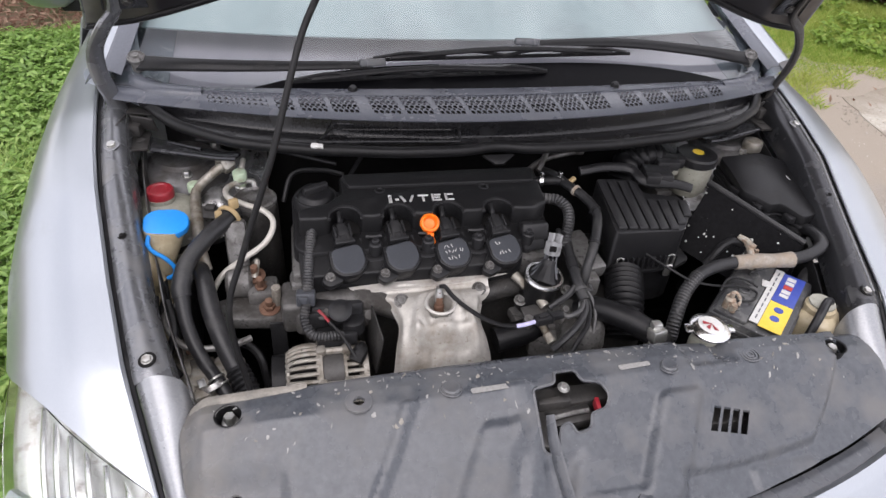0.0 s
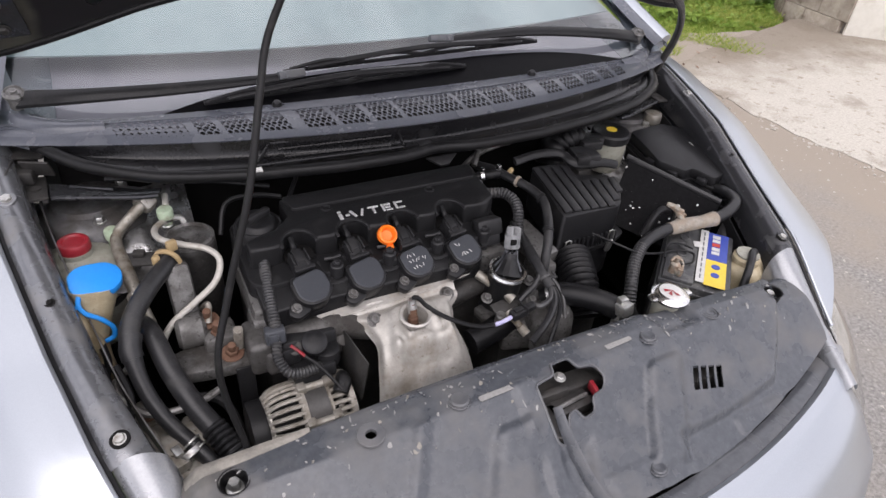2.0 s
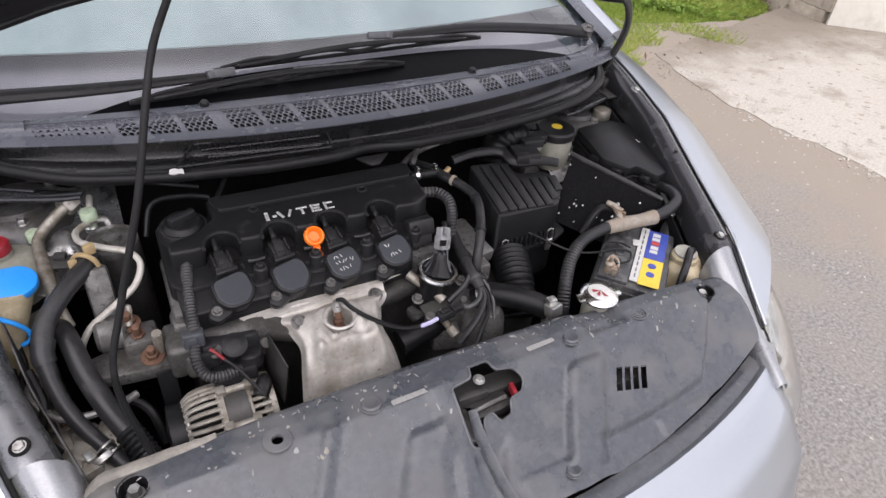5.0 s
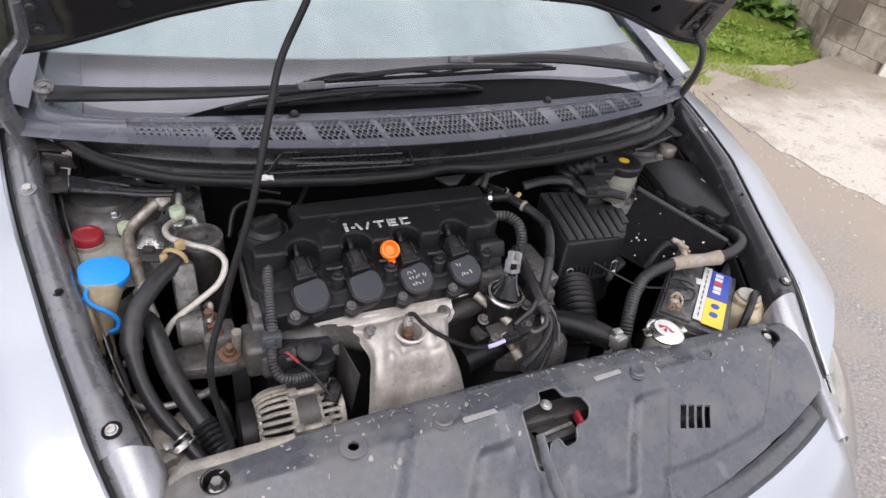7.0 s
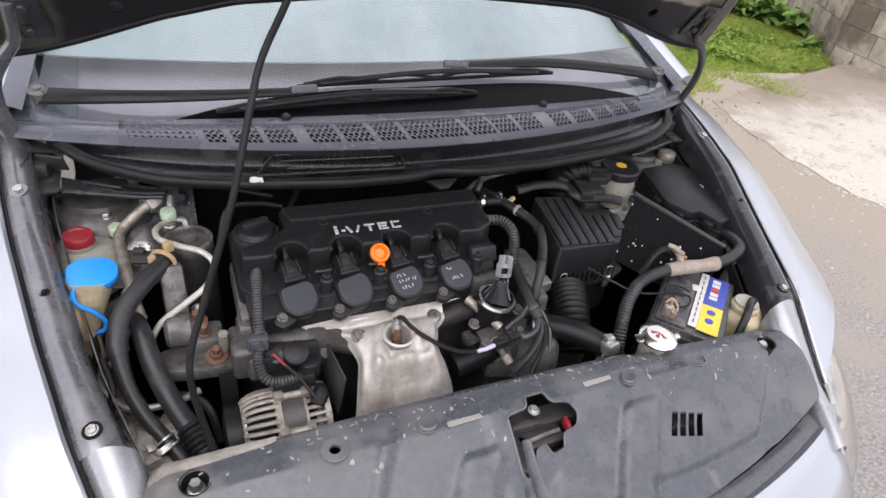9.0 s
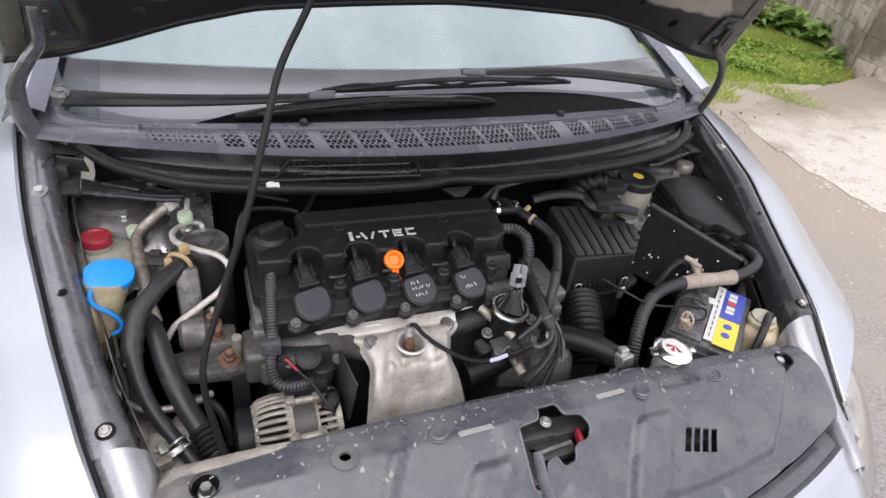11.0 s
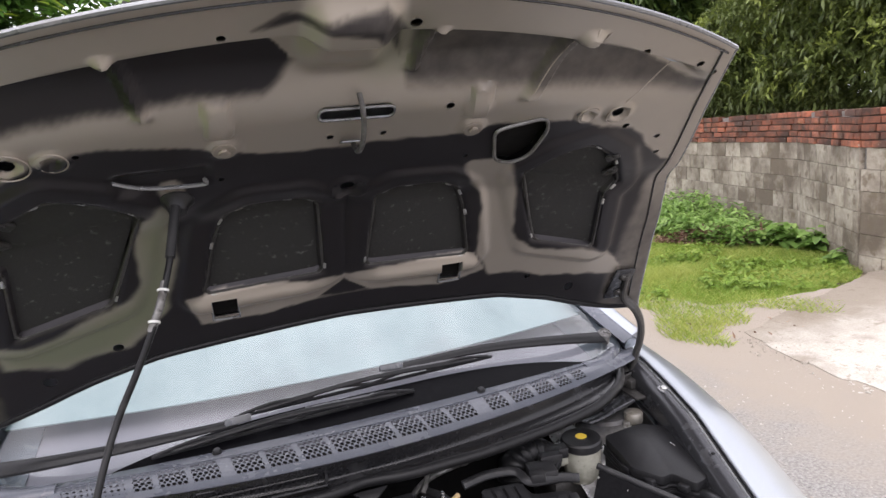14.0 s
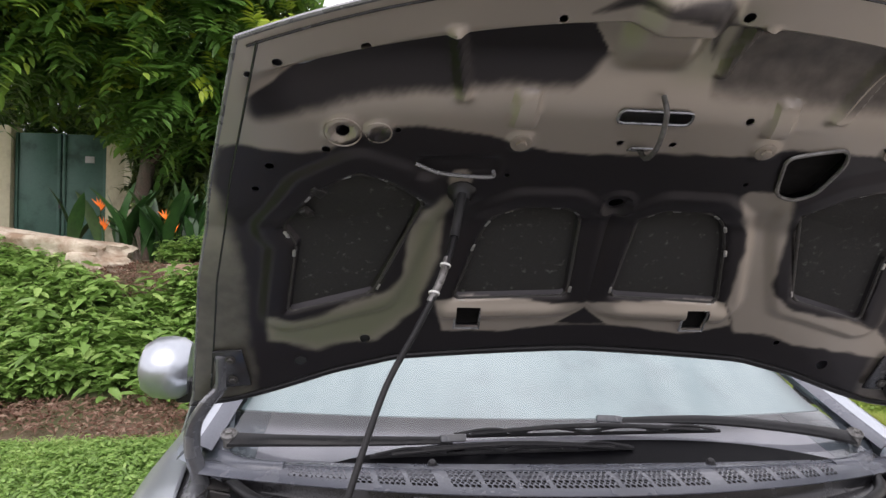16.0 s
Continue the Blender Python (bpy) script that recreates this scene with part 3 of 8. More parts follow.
# bumper with its top lip
def bumper_point(u, v):
    x = -.80 + 1.60 * u
    a = abs(x)
    ye = front_line(x) + .25 * max(0, a - .62)
    zt = .712 - .10 * smooth(.50, .60, a)
    prof = [(.020, .001), (.026, .006), (.042, .0), (.09, -.032), (.15, -.10), (.18, -.2), (.175, -.3), (.13, -.46)]
    k = v * (len(prof) - 1)
    i = min(int(k), len(prof) - 2)
    f = k - i
    dy, dz = (prof[i][q] + (prof[i + 1][q] - prof[i][q]) * f for q in (0, 1))
    return Vector((x * (1 + .05 * v), ye - dy * (1 - .45 * smooth(.4, .8, a)), zt + dz))


bumper = part("bumper", surface(bumper_point, 60, 28, .003), M_BODY, car, "silver front bumper")
part("grille_top", surface(lambda u, v: Vector((-.52 + 1.04 * u, front_line(-.52 + 1.04 * u) + .010 - .030 * v, .708 + .003 * math.sin(math.pi * v))), 40, 4, .004), M_COVER, bumper, "dark grille top strip")
# near-black sheet for the shade in the gap behind the bumper
part("front_gap_shade", surface(lambda u, v: Vector((-.62 + 1.24 * u, front_line(-.62 + 1.24 * u) + .16 - .20 * v, .69 - .03 * v)), 40, 4, .004), M_DARK, bumper)

# radiator cover
COVER_REAR = table([-.60, -.575, -.544, -.453, -.393, -.284, -.119, .014, .18, .283, .445, .54, .575, .60], [.635, .625, .616, .604, .599, .605, .608, .612, .607, .598, .597, .615, .63, .64])
COVER_Z = table([.35, .38, .40, .44, .484, .515, .535, .552, .575, .597, .607, .615, .64], [.716, .724, .733, .752, .775, .798, .812, .821, .824, .822, .816, .806, .79])


COVER_STEP = table([.10, .23, .353, .396, .457, .48, .50], [.432, .437, .454, .495, .57, .615, .63])


def cover_z(x, y):
    z = COVER_Z(y) - .06 * x * x
    q = x - .58 * (y - .46)
    front = COVER_STEP(x)
    z -= .013 * smooth(front + .004, front - .005, y) * smooth(.10, .14, x)
    z += .012 * bump_box(q, y, .089, .152, .404, .522, .010)
    z += .010 * bump_box(q, y, -.175, -.112, .385, .512, .010) - .007 * bump_box(q, y, -.072, -.020, .36, .47, .009) + .006 * bump_box(q, y, -.30, -.285, .40, .55, .004)
    z -= .006 * smooth(.232, .240, x) * smooth(.262, .254, x) * smooth(.56, .575, y)
    z -= .009 * smooth(-.40, -.415, x) * smooth(.52, .48, y)
    z -= .006 * bump_box(x, y, .185, .262, .555, .63, .01)
    z += .004 * bump_box(x, y, -.02, .06, .37, .42)
    z += .004 * bump_box(x, y, .24, .40, .40, .43)
    z -= .03 * smooth(.525, .566, x) + .026 * smooth(-.505, -.545, x)
    z += .004 * bump_box(x, y, -.10, -.07, .40, .56, .004)
    return z


def cover_point(u, v):
    x = -.545 + .018 * v + (1.110 - .018 * v) * u
    y = COVER_REAR(x) + (front_line(x) + .012 - COVER_REAR(x)) * v
    return Vector((x, y, cover_z(x, y) - .0035))


def dusty(m, dirt, axis, lo, hi, scale=14, swing=.3):
    """Dry dust that thickens along one axis, with a ragged edge."""
    nt = m.node_tree
    b = nt.nodes["Principled BSDF"]
    old = b.inputs["Base Color"].links[0].from_socket
    co, sx, nz, ml, ad, mr, mx = (nt.nodes.new("ShaderNode" + k) for k in ("TexCoord", "SeparateXYZ", "TexNoise", "Math", "Math", "MapRange", "Mix"))
    nz.inputs["Scale"].default_value, nz.inputs["Detail"].default_value, nz.inputs["Roughness"].default_value = scale, 8, .7
    ml.operation, ml.inputs[1].default_value = "MULTIPLY", swing
    nt.links.new(co.outputs["Object"], sx.inputs[0])
    nt.links.new(co.outputs["Object"], nz.inputs["Vector"])
    nt.links.new(nz.outputs["Fac"], ml.inputs[0])
    nt.links.new(sx.outputs[axis], ad.inputs[0])
    nt.links.new(ml.outputs[0], ad.inputs[1])
    mr.interpolation_type = "SMOOTHSTEP"
    mr.inputs["From Min"].default_value, mr.inputs["From Max"].default_value = lo + swing / 2, hi + swing / 2
    mr.inputs["To Max"].default_value = .75
    nt.links.new(ad.outputs[0], mr.inputs["Value"])
    mx.data_type = "RGBA"
    mx.inputs["B"].default_value = (*dirt, 1)
    nt.links.new(mr.outputs["Result"], mx.inputs["Factor"])
    nt.links.new(old, mx.inputs["A"])
    nt.links.new(mx.outputs["Result"], b.inputs["Base Color"])


M_PANEL = paint("scuffed_cover_plastic", (0.044, 0.049, 0.058), (0.074, 0.080, 0.090), 0.27, 0, 90, 0.06, 0.16, dirt=(0.125, 0.123, 0.122), amount=0.30, dirt_scale=9, specks=(0.17, 0.168, 0.165), speck_scale=210, speck_cut=0.67)
dusty(M_PANEL, (.15, .137, .118), 0, -.38, -.62)
cover = part("radiator_cover", surface(cover_point, 190, 70, .0035), M_PANEL, car, "faded dark grey plastic radiator cover, scuffed along its edge")
hole = rounded([(-.068, .545), (-.034, .549), (-.030, .566), (.002, .567), (.006, .549), (.034, .545), (.044, .528), (.036, .514), (.012, .510), (.008, .494), (-.014, .490), (-.022, .504), (-.036, .500), (-.046, .470), (-.066, .474)], .006, 3)
slots = [prism([(.204 + .0150 * k, .502 - .0028 * k), (.2145 + .0150 * k, .500 - .0028 * k), (.1985 + .0150 * k, .472 - .0028 * k), (.188 + .0150 * k, .474 - .0028 * k)], .6, .95) for k in range(4)]
wells = [rod((x, y, .70), (x, y, .90), r, 20) for x, y, r in ((-.476, .568, .0165), (.45, .567, .0145), (-.308, .559, .0075), (-.47, .475, .011))]
cut(cover, join(prism(hole, .6, .95), *slots, *wells))
part("cover_rim", tube([(x, y, cover_z(x, y) + .001) for x, y in hole + hole[:1]], .0022, 6, 1), M_COVER, cover)
for x, y, r in ((-.181, .56, .0135), (.147, .555, .0125), (.058, .401, .011)):
    z = cover_z(x, y)
    part("push_clip", join(ring((x, y, z - .001), (x, y + .1, z + 1), r * 1.18, r * .8, .0025), lathe((x, y, z), (x, y + .1, z + 1), [(r, 0), (r, .004), (r * .85, .006), (r * .35, .005), (0, .005)], 20)), M_COVER, cover, "worn grey push clip")
for r in (.006, .011, .016):
    z = cover_z(.29, .563)
    part("embossed_ring", ring((.29, .563, z - .001), (.29, .57, z + 1), r, r - .002, .0022), M_COVER, cover)
z = cover_z(-.308, .559)
part("grommet", ring((-.308, .559, z - .001), (-.308, .58, z + 1), .019, .0078, .004), M_COVER, cover)
for x, y in ((-.476, .568), (.45, .567), (-.47, .475)):
    z = cover_z(x, y)
    part("bolt_well", lathe((x, y, z - .022), (x, y, z), [(.0, 0), (.016, 0), (.0175, .022), (.019, .0225), (.0165, .021), (.015, .003), (0, .003)], 24), M_RUBBER, cover)
    part("well_bolt", hexbolt((x, y + .002, z - .019), (x, y, z + 1), .008, .014, 1.35), M_STEEL, cover)
# scratches and chips in the plastic
rnd = random.Random(4)
for k in range(80):
    x, y = rnd.uniform(-.50, .42), rnd.gauss(.588, .012)
    if y > COVER_REAR(x) - .008:
        continue
    w, h, a = .0007 + .0035 * rnd.random() ** 2.5, .0006 + .0014 * rnd.random() ** 2, rnd.uniform(0, 3)
    z = cover_z(x, y) + .0006
    q = [(w * math.cos(t), h * math.sin(t)) for t in np.linspace(0, 2 * math.pi, 7)[:-1]]
    part("paint_chip", prism(q, -.0006, .0003, pose(x, y, z, -8, 0, math.degrees(a))), M_CHIP, cover)
for x0, x1, y in ((-.155, -.095, .553), (.070, .120, .563)):
    z = cover_z((x0 + x1) / 2, y)
    part("scuff", prism(rounded([(x0, y - .006), (x1, y - .003), (x1, y + .005), (x0, y + .003)], .003), -.0006, .0004, pose(0, 0, z + .0012, 0, 0, 0)), M_CHIP, cover, "pale scuffed patch")
M_DUST = paint("dry_tan_dust", (0.20, 0.185, 0.16), (0.29, 0.272, 0.24), 0.8, 0, 140, 0.08, 0.08, dirt=(0.11, 0.105, 0.095), amount=0.4, dirt_scale=22)
part("cover_ledge", surface(lambda u, v: (lambda x, y: Vector((x, y, cover_z(x, y) + .0012 + .004 * v)))(-.530 + .155 * u, COVER_REAR(-.530 + .155 * u) - .022 * (1 - u) - .004 + (.024 * (1 - u) + .008) * v), 30, 5, .0012), M_DUST, cover, "dust-caked ledge along the cover edge")
for k in range(120):
    x, y = rnd.uniform(-.46, .46), .600 - .085 * rnd.random() ** 1.8
    if y > COVER_REAR(x) - .008 or -.08 < x < .06 and y < .58:
        continue
    w, h, a = .0008 + .0030 * rnd.random() ** 2, .0012 + .0050 * rnd.random() ** 2.2, rnd.gauss(-.5, .35)
    q = [(w * math.cos(t) * (1 + .25 * math.sin(3 * t + k)), h * math.sin(t) * (1 + .2 * math.cos(2 * t + k))) for t in np.linspace(0, 2 * math.pi, 10)[:-1]]
    part("splash_mark", prism(q, -.0006, .0002, pose(x, y, cover_z(x, y) + .0006, math.degrees(math.atan2(cover_z(x, y + .004) - cover_z(x, y - .004), .008)), 0, math.degrees(a))), M_CHIP if k % 3 else M_DUST, cover)
# bonnet latch and release lever
latch = part("bonnet_latch", join(box((-.012, .527, .765), (.075, .03, .02), (0, 0, 4), .004), box((-.03, .545, .775), (.05, .012, .03), (0, 0, 0), .003), box((-.055, .51, .76), (.025, .06, .03), (0, 0, -20), .003)), M_IRON, car, "greasy dark bonnet latch")
part("latch_tongue", tube([(-.045, .520, .780), (-.01, .524, .782), (.018, .527, .780)], .0035, 8, 3, flat=.6), M_ALU, latch)
part("red_tab", box((.030, .528, .785), (.007, .022, .016), (0, 0, -10), .002), M_RED, latch, "red plastic tab")
lever = [(-.050, .512, .800), (-.052, .482, cover_z(-.052, .482) + .007), (-.048, .455, cover_z(-.05, .455) + .006), (-.045, .42, cover_z(-.046, .42) + .006), (-.040, .384, cover_z(-.04, .384) + .006)]
part("release_lever", tube(lever, [.007, .009, .010, .009, .012], 10, 5, flat=.45), M_COVER, latch, "long dark release lever")
# near-black block for the shade under the latch hole
part("latch_shade", box((-.01, .525, .66), (.13, .11, .06), (0, 0, 0), .01), M_DARK, car)
part("bolt_white", hexbolt((-.014, .556, .800), (-.014, .54, .9), .006, .004), M_STEEL, latch)

# closed bay: firewall and floor near black for its deep shade, and the radiator
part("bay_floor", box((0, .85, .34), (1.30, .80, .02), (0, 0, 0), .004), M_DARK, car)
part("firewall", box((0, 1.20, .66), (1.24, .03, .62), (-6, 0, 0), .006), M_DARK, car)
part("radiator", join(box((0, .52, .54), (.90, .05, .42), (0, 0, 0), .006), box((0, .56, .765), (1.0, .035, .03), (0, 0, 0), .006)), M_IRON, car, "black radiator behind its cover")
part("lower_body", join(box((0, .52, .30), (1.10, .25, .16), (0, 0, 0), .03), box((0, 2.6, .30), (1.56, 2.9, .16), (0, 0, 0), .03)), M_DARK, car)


# cowl
def cowl_rear(x):
    return 1.11 + .20 * x * x


def cowl_front(x):
    return .993 + .37 * x * x


def glass_z(x, y):
    k = y - cowl_rear(x)
    return 1.012 + .40 * k + .10 * min(1, max(0, k)) ** 2 - .02 * max(0, abs(x) - .55)


def cowl_top(x, v):
    y = cowl_rear(x) + (cowl_front(x) - cowl_rear(x)) * v
    return Vector((x, y, 1.022 - .012 * v * v - .045 * x * x + .004 * math.sin(math.pi * v)))


STRIP_Y = table([0, .2, .35, .485, .56, .60, .63], [.957, .962, .984, 1.018, 1.062, 1.11, 1.16])


def strip_point(x):
    wave = .014 * math.exp(-((x + .02) / .045) ** 2)
    return Vector((x, STRIP_Y(abs(x)) + wave, .972 + .012 * smooth(.4, .62, abs(x)) - .0 * wave))


def cowl_face(u, v):
    x = -.64 + 1.28 * u
    top, low = cowl_top(x, 1.0), strip_point(x) + Vector((0, .012, -.004))
    p = top.lerp(low, v)
    p.z -= .020 * math.sin(math.pi * v) * (1 - v)
    p.y += .010 * math.sin(math.pi * v)
    return p


cowl = part("cowl_panel", join(surface(lambda u, v: cowl_top(-.70 + 1.40 * u, .30 * v), 60, 4, .002), surface(lambda u, v: cowl_top(-.70 + 1.40 * u, .84 + .16 * v), 60, 3, .002),
                               ), M_COWL, car, "black plastic cowl panel with perforated air intake")
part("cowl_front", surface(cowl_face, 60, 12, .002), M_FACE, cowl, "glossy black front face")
grille_x = table([350, 800, 1100, 1290], [-.535, -.088, .24, .52])
groups = [(365, 410), (415, 470), (483, 515), (525, 572), (580, 627), (650, 700), (708, 758), (768, 815), (822, 870), (872, 925), (932, 980), (985, 1028), (1035, 1082), (1108, 1137), (1146, 1180), (1187, 1218), (1226, 1252), (1260, 1283)]


def vent_spot(x, v):
    """A place on the vent strip, whose rows lean over on the wiper side."""
    return cowl_top(x + .020 * (v - .57) * (1 - .85 * smooth(.10, .26, x)) * smooth(-.66, -.58, x), v)


def vent_strip(cells, holes, blocked):
    """One stretch of the strip: solid cells, and cells with a round hole each, four rows deep."""
    bm = bmesh.new()
    for row in range(4):
        v0, v1 = .30 + .135 * row, .30 + .135 * (row + 1)
        for u0, u1 in cells:
            bm.faces.new([bm.verts.new(vent_spot(*q)) for q in ((u0, v0), (u1, v0), (u1, v1), (u0, v1))])
        for u0, u1 in holes:
            uc, vc, outer, inner_, deep = (u0 + u1) / 2, (v0 + v1) / 2, [], [], []
            for q in range(8):
                a = math.radians(45 * q + 22.5)
                cu, cv = math.cos(a), math.sin(a)
                m = max(abs(cu), abs(cv))
                outer.append(bm.verts.new(vent_spot(uc + cu / m * (u1 - u0) / 2, vc + (cv / m) * (v1 - v0) / 2)))
                inner_.append(bm.verts.new(vent_spot(uc + cu * .40 * (u1 - u0), vc + cv * .37 * (v1 - v0))))
                deep.append(bm.verts.new(vent_spot(uc + cu * .37 * (u1 - u0), vc + cv * .34 * (v1 - v0)) - Vector((0, 0, .0010))))
            for q in range(8):
                r = (q + 1) % 8
                bm.faces.new((outer[q], outer[r], inner_[r], inner_[q]))
                bm.faces.new((inner_[q], inner_[r], deep[r], deep[q]))
            if blocked:
                bm.faces.new(deep)
    return bm


at = -.70
for k, (a, b) in enumerate(groups):
    xa, xb = grille_x(a), grille_x(b)
    m_ = max(2, round((xb - xa) / .0100))
    cols = [(xa + (xb - xa) * q / m_, xa + (xb - xa) * (q + 1) / m_) for q in range(m_)]
    lead = [(at + (xa - at) * q / 3, at + (xa - at) * (q + 1) / 3) for q in range(3)]
    part("vent_grille", vent_strip(lead, cols, k < 2), M_COWL, cowl, "clogged dusty vent holes" if k < 2 else "perforated vent")
    at = xb
part("vent_grille", vent_strip([(at + (.70 - at) * q / 6, at + (.70 - at) * (q + 1) / 6) for q in range(6)], [], False), M_COWL, cowl, "plain end of the vent strip")
# near-black sheet below the vents, for the shade in their holes
part("vent_shade", surface(lambda u, v: cowl_top(-.62 + 1.24 * u, .2 + .7 * v) - Vector((0, 0, .022)), 60, 8, .001), M_DARK, cowl)
for x in (-.262, .262):
    p = cowl_top(x, .08)
    part("washer_nozzle", lathe(p, p + Vector((0, -.4, 1)), [(.008, -.002), (.0085, .006), (.006, .011), (0, .012)], 14), M_BLACK, cowl, "small black washer nozzle")
seal = part("bonnet_seal", tube([strip_point(x) for x in np.linspace(-.63, .63, 41)], .010, 12, 3), M_RUBBER, car, "thick black rubber weatherstrip")
part("seal_tag", prism(rounded([(-.011, -.004), (-.004, -.006), (.004, -.004), (.011, -.006), (.009, .004), (.003, .003), (-.002, .006), (-.010, .004)], .002, 2), -.001, .0015, pose(-.335, strip_point(-.335).y - .004, strip_point(-.335).z + .0098, 22, 0, -8)), M_WHITE, seal, "scrap of white tape")
part("seal_tongue", prism([(-.05, 0), (.012, 0), (-.012, -.02), (-.028, -.02)], -.003, .003, pose(0, .958, .962, 30, 0, 0), .002), M_RUBBER, seal)
# recessed tray in the cowl's face
rim = [(-.300, 1.024, 1.000), (-.086, .999, 1.000), (-.089, .966, .988), (-.332, .986, .985)]
tray = part("cowl_tray", join(*[tube([rim[i - 1], rim[i]], .003, 8, 1) for i in range(4)], tube([(-.291, 1.008, .995), (-.101, .992, .997)], .0025, 6, 1), tube([(-.284, .993, .989), (-.108, .973, .990)], .0022, 6, 1)), M_FACE, cowl, "shallow recessed tray with raised edges")
part("cowl_end", surface(lambda u, v: Vector((.60 + .12 * u, 1.19 + .02 * u + .24 * v, .985 + .05 * v + .0 * u)), 8, 14, .003), M_COWL, cowl)
part("cowl_end", surface(lambda u, v: Vector((-.60 - .12 * u, 1.19 + .02 * u + .24 * v, .985 + .05 * v + .0 * u)), 8, 14, .003), M_COWL, cowl)

CORNER_OUT = [(.53, 1.122), (.603, 1.140), (.650, 1.172), (.690, 1.222), (.716, 1.285), (.728, 1.36), (.722, 1.45), (.712, 1.54)]
CORNER_IN = [(.53, 1.172), (.575, 1.185), (.606, 1.202), (.632, 1.232), (.652, 1.285), (.664, 1.36), (.668, 1.45), (.664, 1.54)]
for s in (-1, 1):
    lo, hi = spline([(x, y, 0) for x, y in CORNER_OUT], 5), spline([(x, y, 0) for x, y in CORNER_IN], 5)

    def corner_point(u, v, s=s, lo=lo, hi=hi):
        k = min(int(u * (len(lo) - 1)), len(lo) - 2)
        f = u * (len(lo) - 1) - k
        p = lo[k].lerp(lo[k + 1], f).lerp(hi[k].lerp(hi[k + 1], f), v)
        z = max(1.006, 1.016 + .40 * (p.y - 1.24)) + .010 * math.sin(math.pi * v) - .030 * smooth(.25, .0, v)
        return Vector((s * p.x, p.y, z))

    part("cowl_corner", surface(corner_point, 44, 10, .002), M_COWL, cowl, "smooth dark corner piece round the wiper pivot")


# windscreen, sunshade, dashboard
def screen_point(u, v, drop=0.0):
    half = .70 - .14 * v
    x = (2 * u - 1) * half
    y = cowl_rear(x) - .004 + .92 * v + .03 * v * (1 - x * x)
    z = 1.010 + .40 * .92 * v + .085 * v * v - .02 * (x / .7) ** 2 * v
    return Vector((x, y, z - drop))


screen = part("windscreen", surface(screen_point, 40, 40), M_GLASS, car, "curved windscreen reflecting the cloudy sky")
screen.visible_shadow = False
M_GAP_SHADE = paint("gap_shade_black", (0.002, 0.002, 0.0025), (0.004, 0.004, 0.005), 0.35, 0, 200, 0.05, 0.05, dirt=(0.012, 0.012, 0.013), amount=0.08, dirt_scale=20, spec=0.05)
# black strip laid over the glass for the shadowed gap behind the cowl
part("screen_foot", surface(lambda u, v: screen_point(.17 + .72 * u, -.006 + .088 * v * (1 - abs(2 * u - 1) ** 3), -.004), 60, 6, .0015), M_GAP_SHADE, screen, "black strip for the shadowed gap at the glass foot")
M_SHADE = paint("pale_sunshade", (0.185, 0.235, 0.245), (0.22, 0.27, 0.28), 0.6, 0.0, 30, 0.05, 0.1, dirt=(0.17, 0.2, 0.21), amount=0.3, dirt_scale=5)
# lilac grey: the sky's reflection in the glass, put into the dash colour
M_DASH = paint("dashboard_sky_tone", (0.155, 0.143, 0.170), (0.18, 0.166, 0.195), 0.75, 0, 30, 0.1)
shade = part("sunshade", surface(lambda u, v: screen_point(.012 + .976 * u, .187 + .78 * v, .022 + .004 * math.sin(26 * v)), 30, 60, .003), M_SHADE, car, "pale blue green folding sunshade behind the glass")
part("pale_triangle", prism([(.02, .0), (.12, .10), (-.10, .10)], 0, .003, pose(.19, 1.50, 1.128, 24, 0, 0)), M_WHITE, shade, "pale triangle on the sunshade")
part("dashboard", surface(lambda u, v: Vector((-.68 + 1.36 * u, 1.13 + .2 * (2 * u - 1) ** 2 * .46 + .75 * v, .985 + .05 * math.sin(math.pi * min(1, v * 1.2)) - .01 * v)), 30, 12, .01), M_DASH, car, "dashboard top, toned lilac for the sky's reflection")


def wiper(pivot, bends, joint, b0, b1, s):
    w = part("wiper", tube([pivot, *bends, joint], [.016, .013, .011, .008], 10, 6, flat=.55), M_BLACK, car, "black wiper arm and blade resting on the glass")
    part("pivot_nut", join(lathe(Vector(pivot) - Vector((0, 0, .012)), Vector(pivot) + Vector((0, -.3, 1)), [(.011, 0), (.011, .014), (.009, .017)], 20), lathe(Vector(pivot) + Vector((0, 0, .006)), Vector(pivot) + Vector((0, -.3, 1)), [(.016, 0), (.0165, .006), (.013, .011), (.011, .008), (0, .008)], 20), hexbolt(Vector(pivot) + Vector((0, -.004, .013)), Vector(pivot) + Vector((0, -.3, 1)), .006, .005, 1.3)), M_ALU, w, "dull pivot nut")
    b0, b1 = Vector(b0), Vector(b1)
    mid = b0.lerp(b1, .5)
    part("blade_rubber", tube([b0, mid, b1], .004, 6, 8), M_RUBBER, w)
    part("blade_spine", tube([b0.lerp(b1, .08) + Vector((0, -.004, .006)), mid + Vector((0, -.006, .018)), b0.lerp(b1, .92) + Vector((0, -.004, .006))], .0055, 8, 8, flat=.6), M_BLACK, w)
    for a, b in ((.02, .28), (.22, .5), (.5, .78), (.72, .98)):
        part("blade_yoke", tube([b0.lerp(b1, a) + Vector((0, -.002, .004)), b0.lerp(b1, (a + b) / 2) + Vector((0, -.004, .014)), b0.lerp(b1, b) + Vector((0, -.002, .004))], .0035, 6, 5), M_BLACK, w)
    part("joint_clip", box(Vector(joint) + Vector((0, 0, .004)), (.05, .018, .014), (-20, 0, s * 8), .003), M_COVER, w)
    part("spoiler_slat", tube([mid.lerp(b1, .12) + Vector((0, .004, .018)), mid.lerp(b1, .75) + Vector((0, .003, .012))], .003, 6, 1), M_COVER, w)


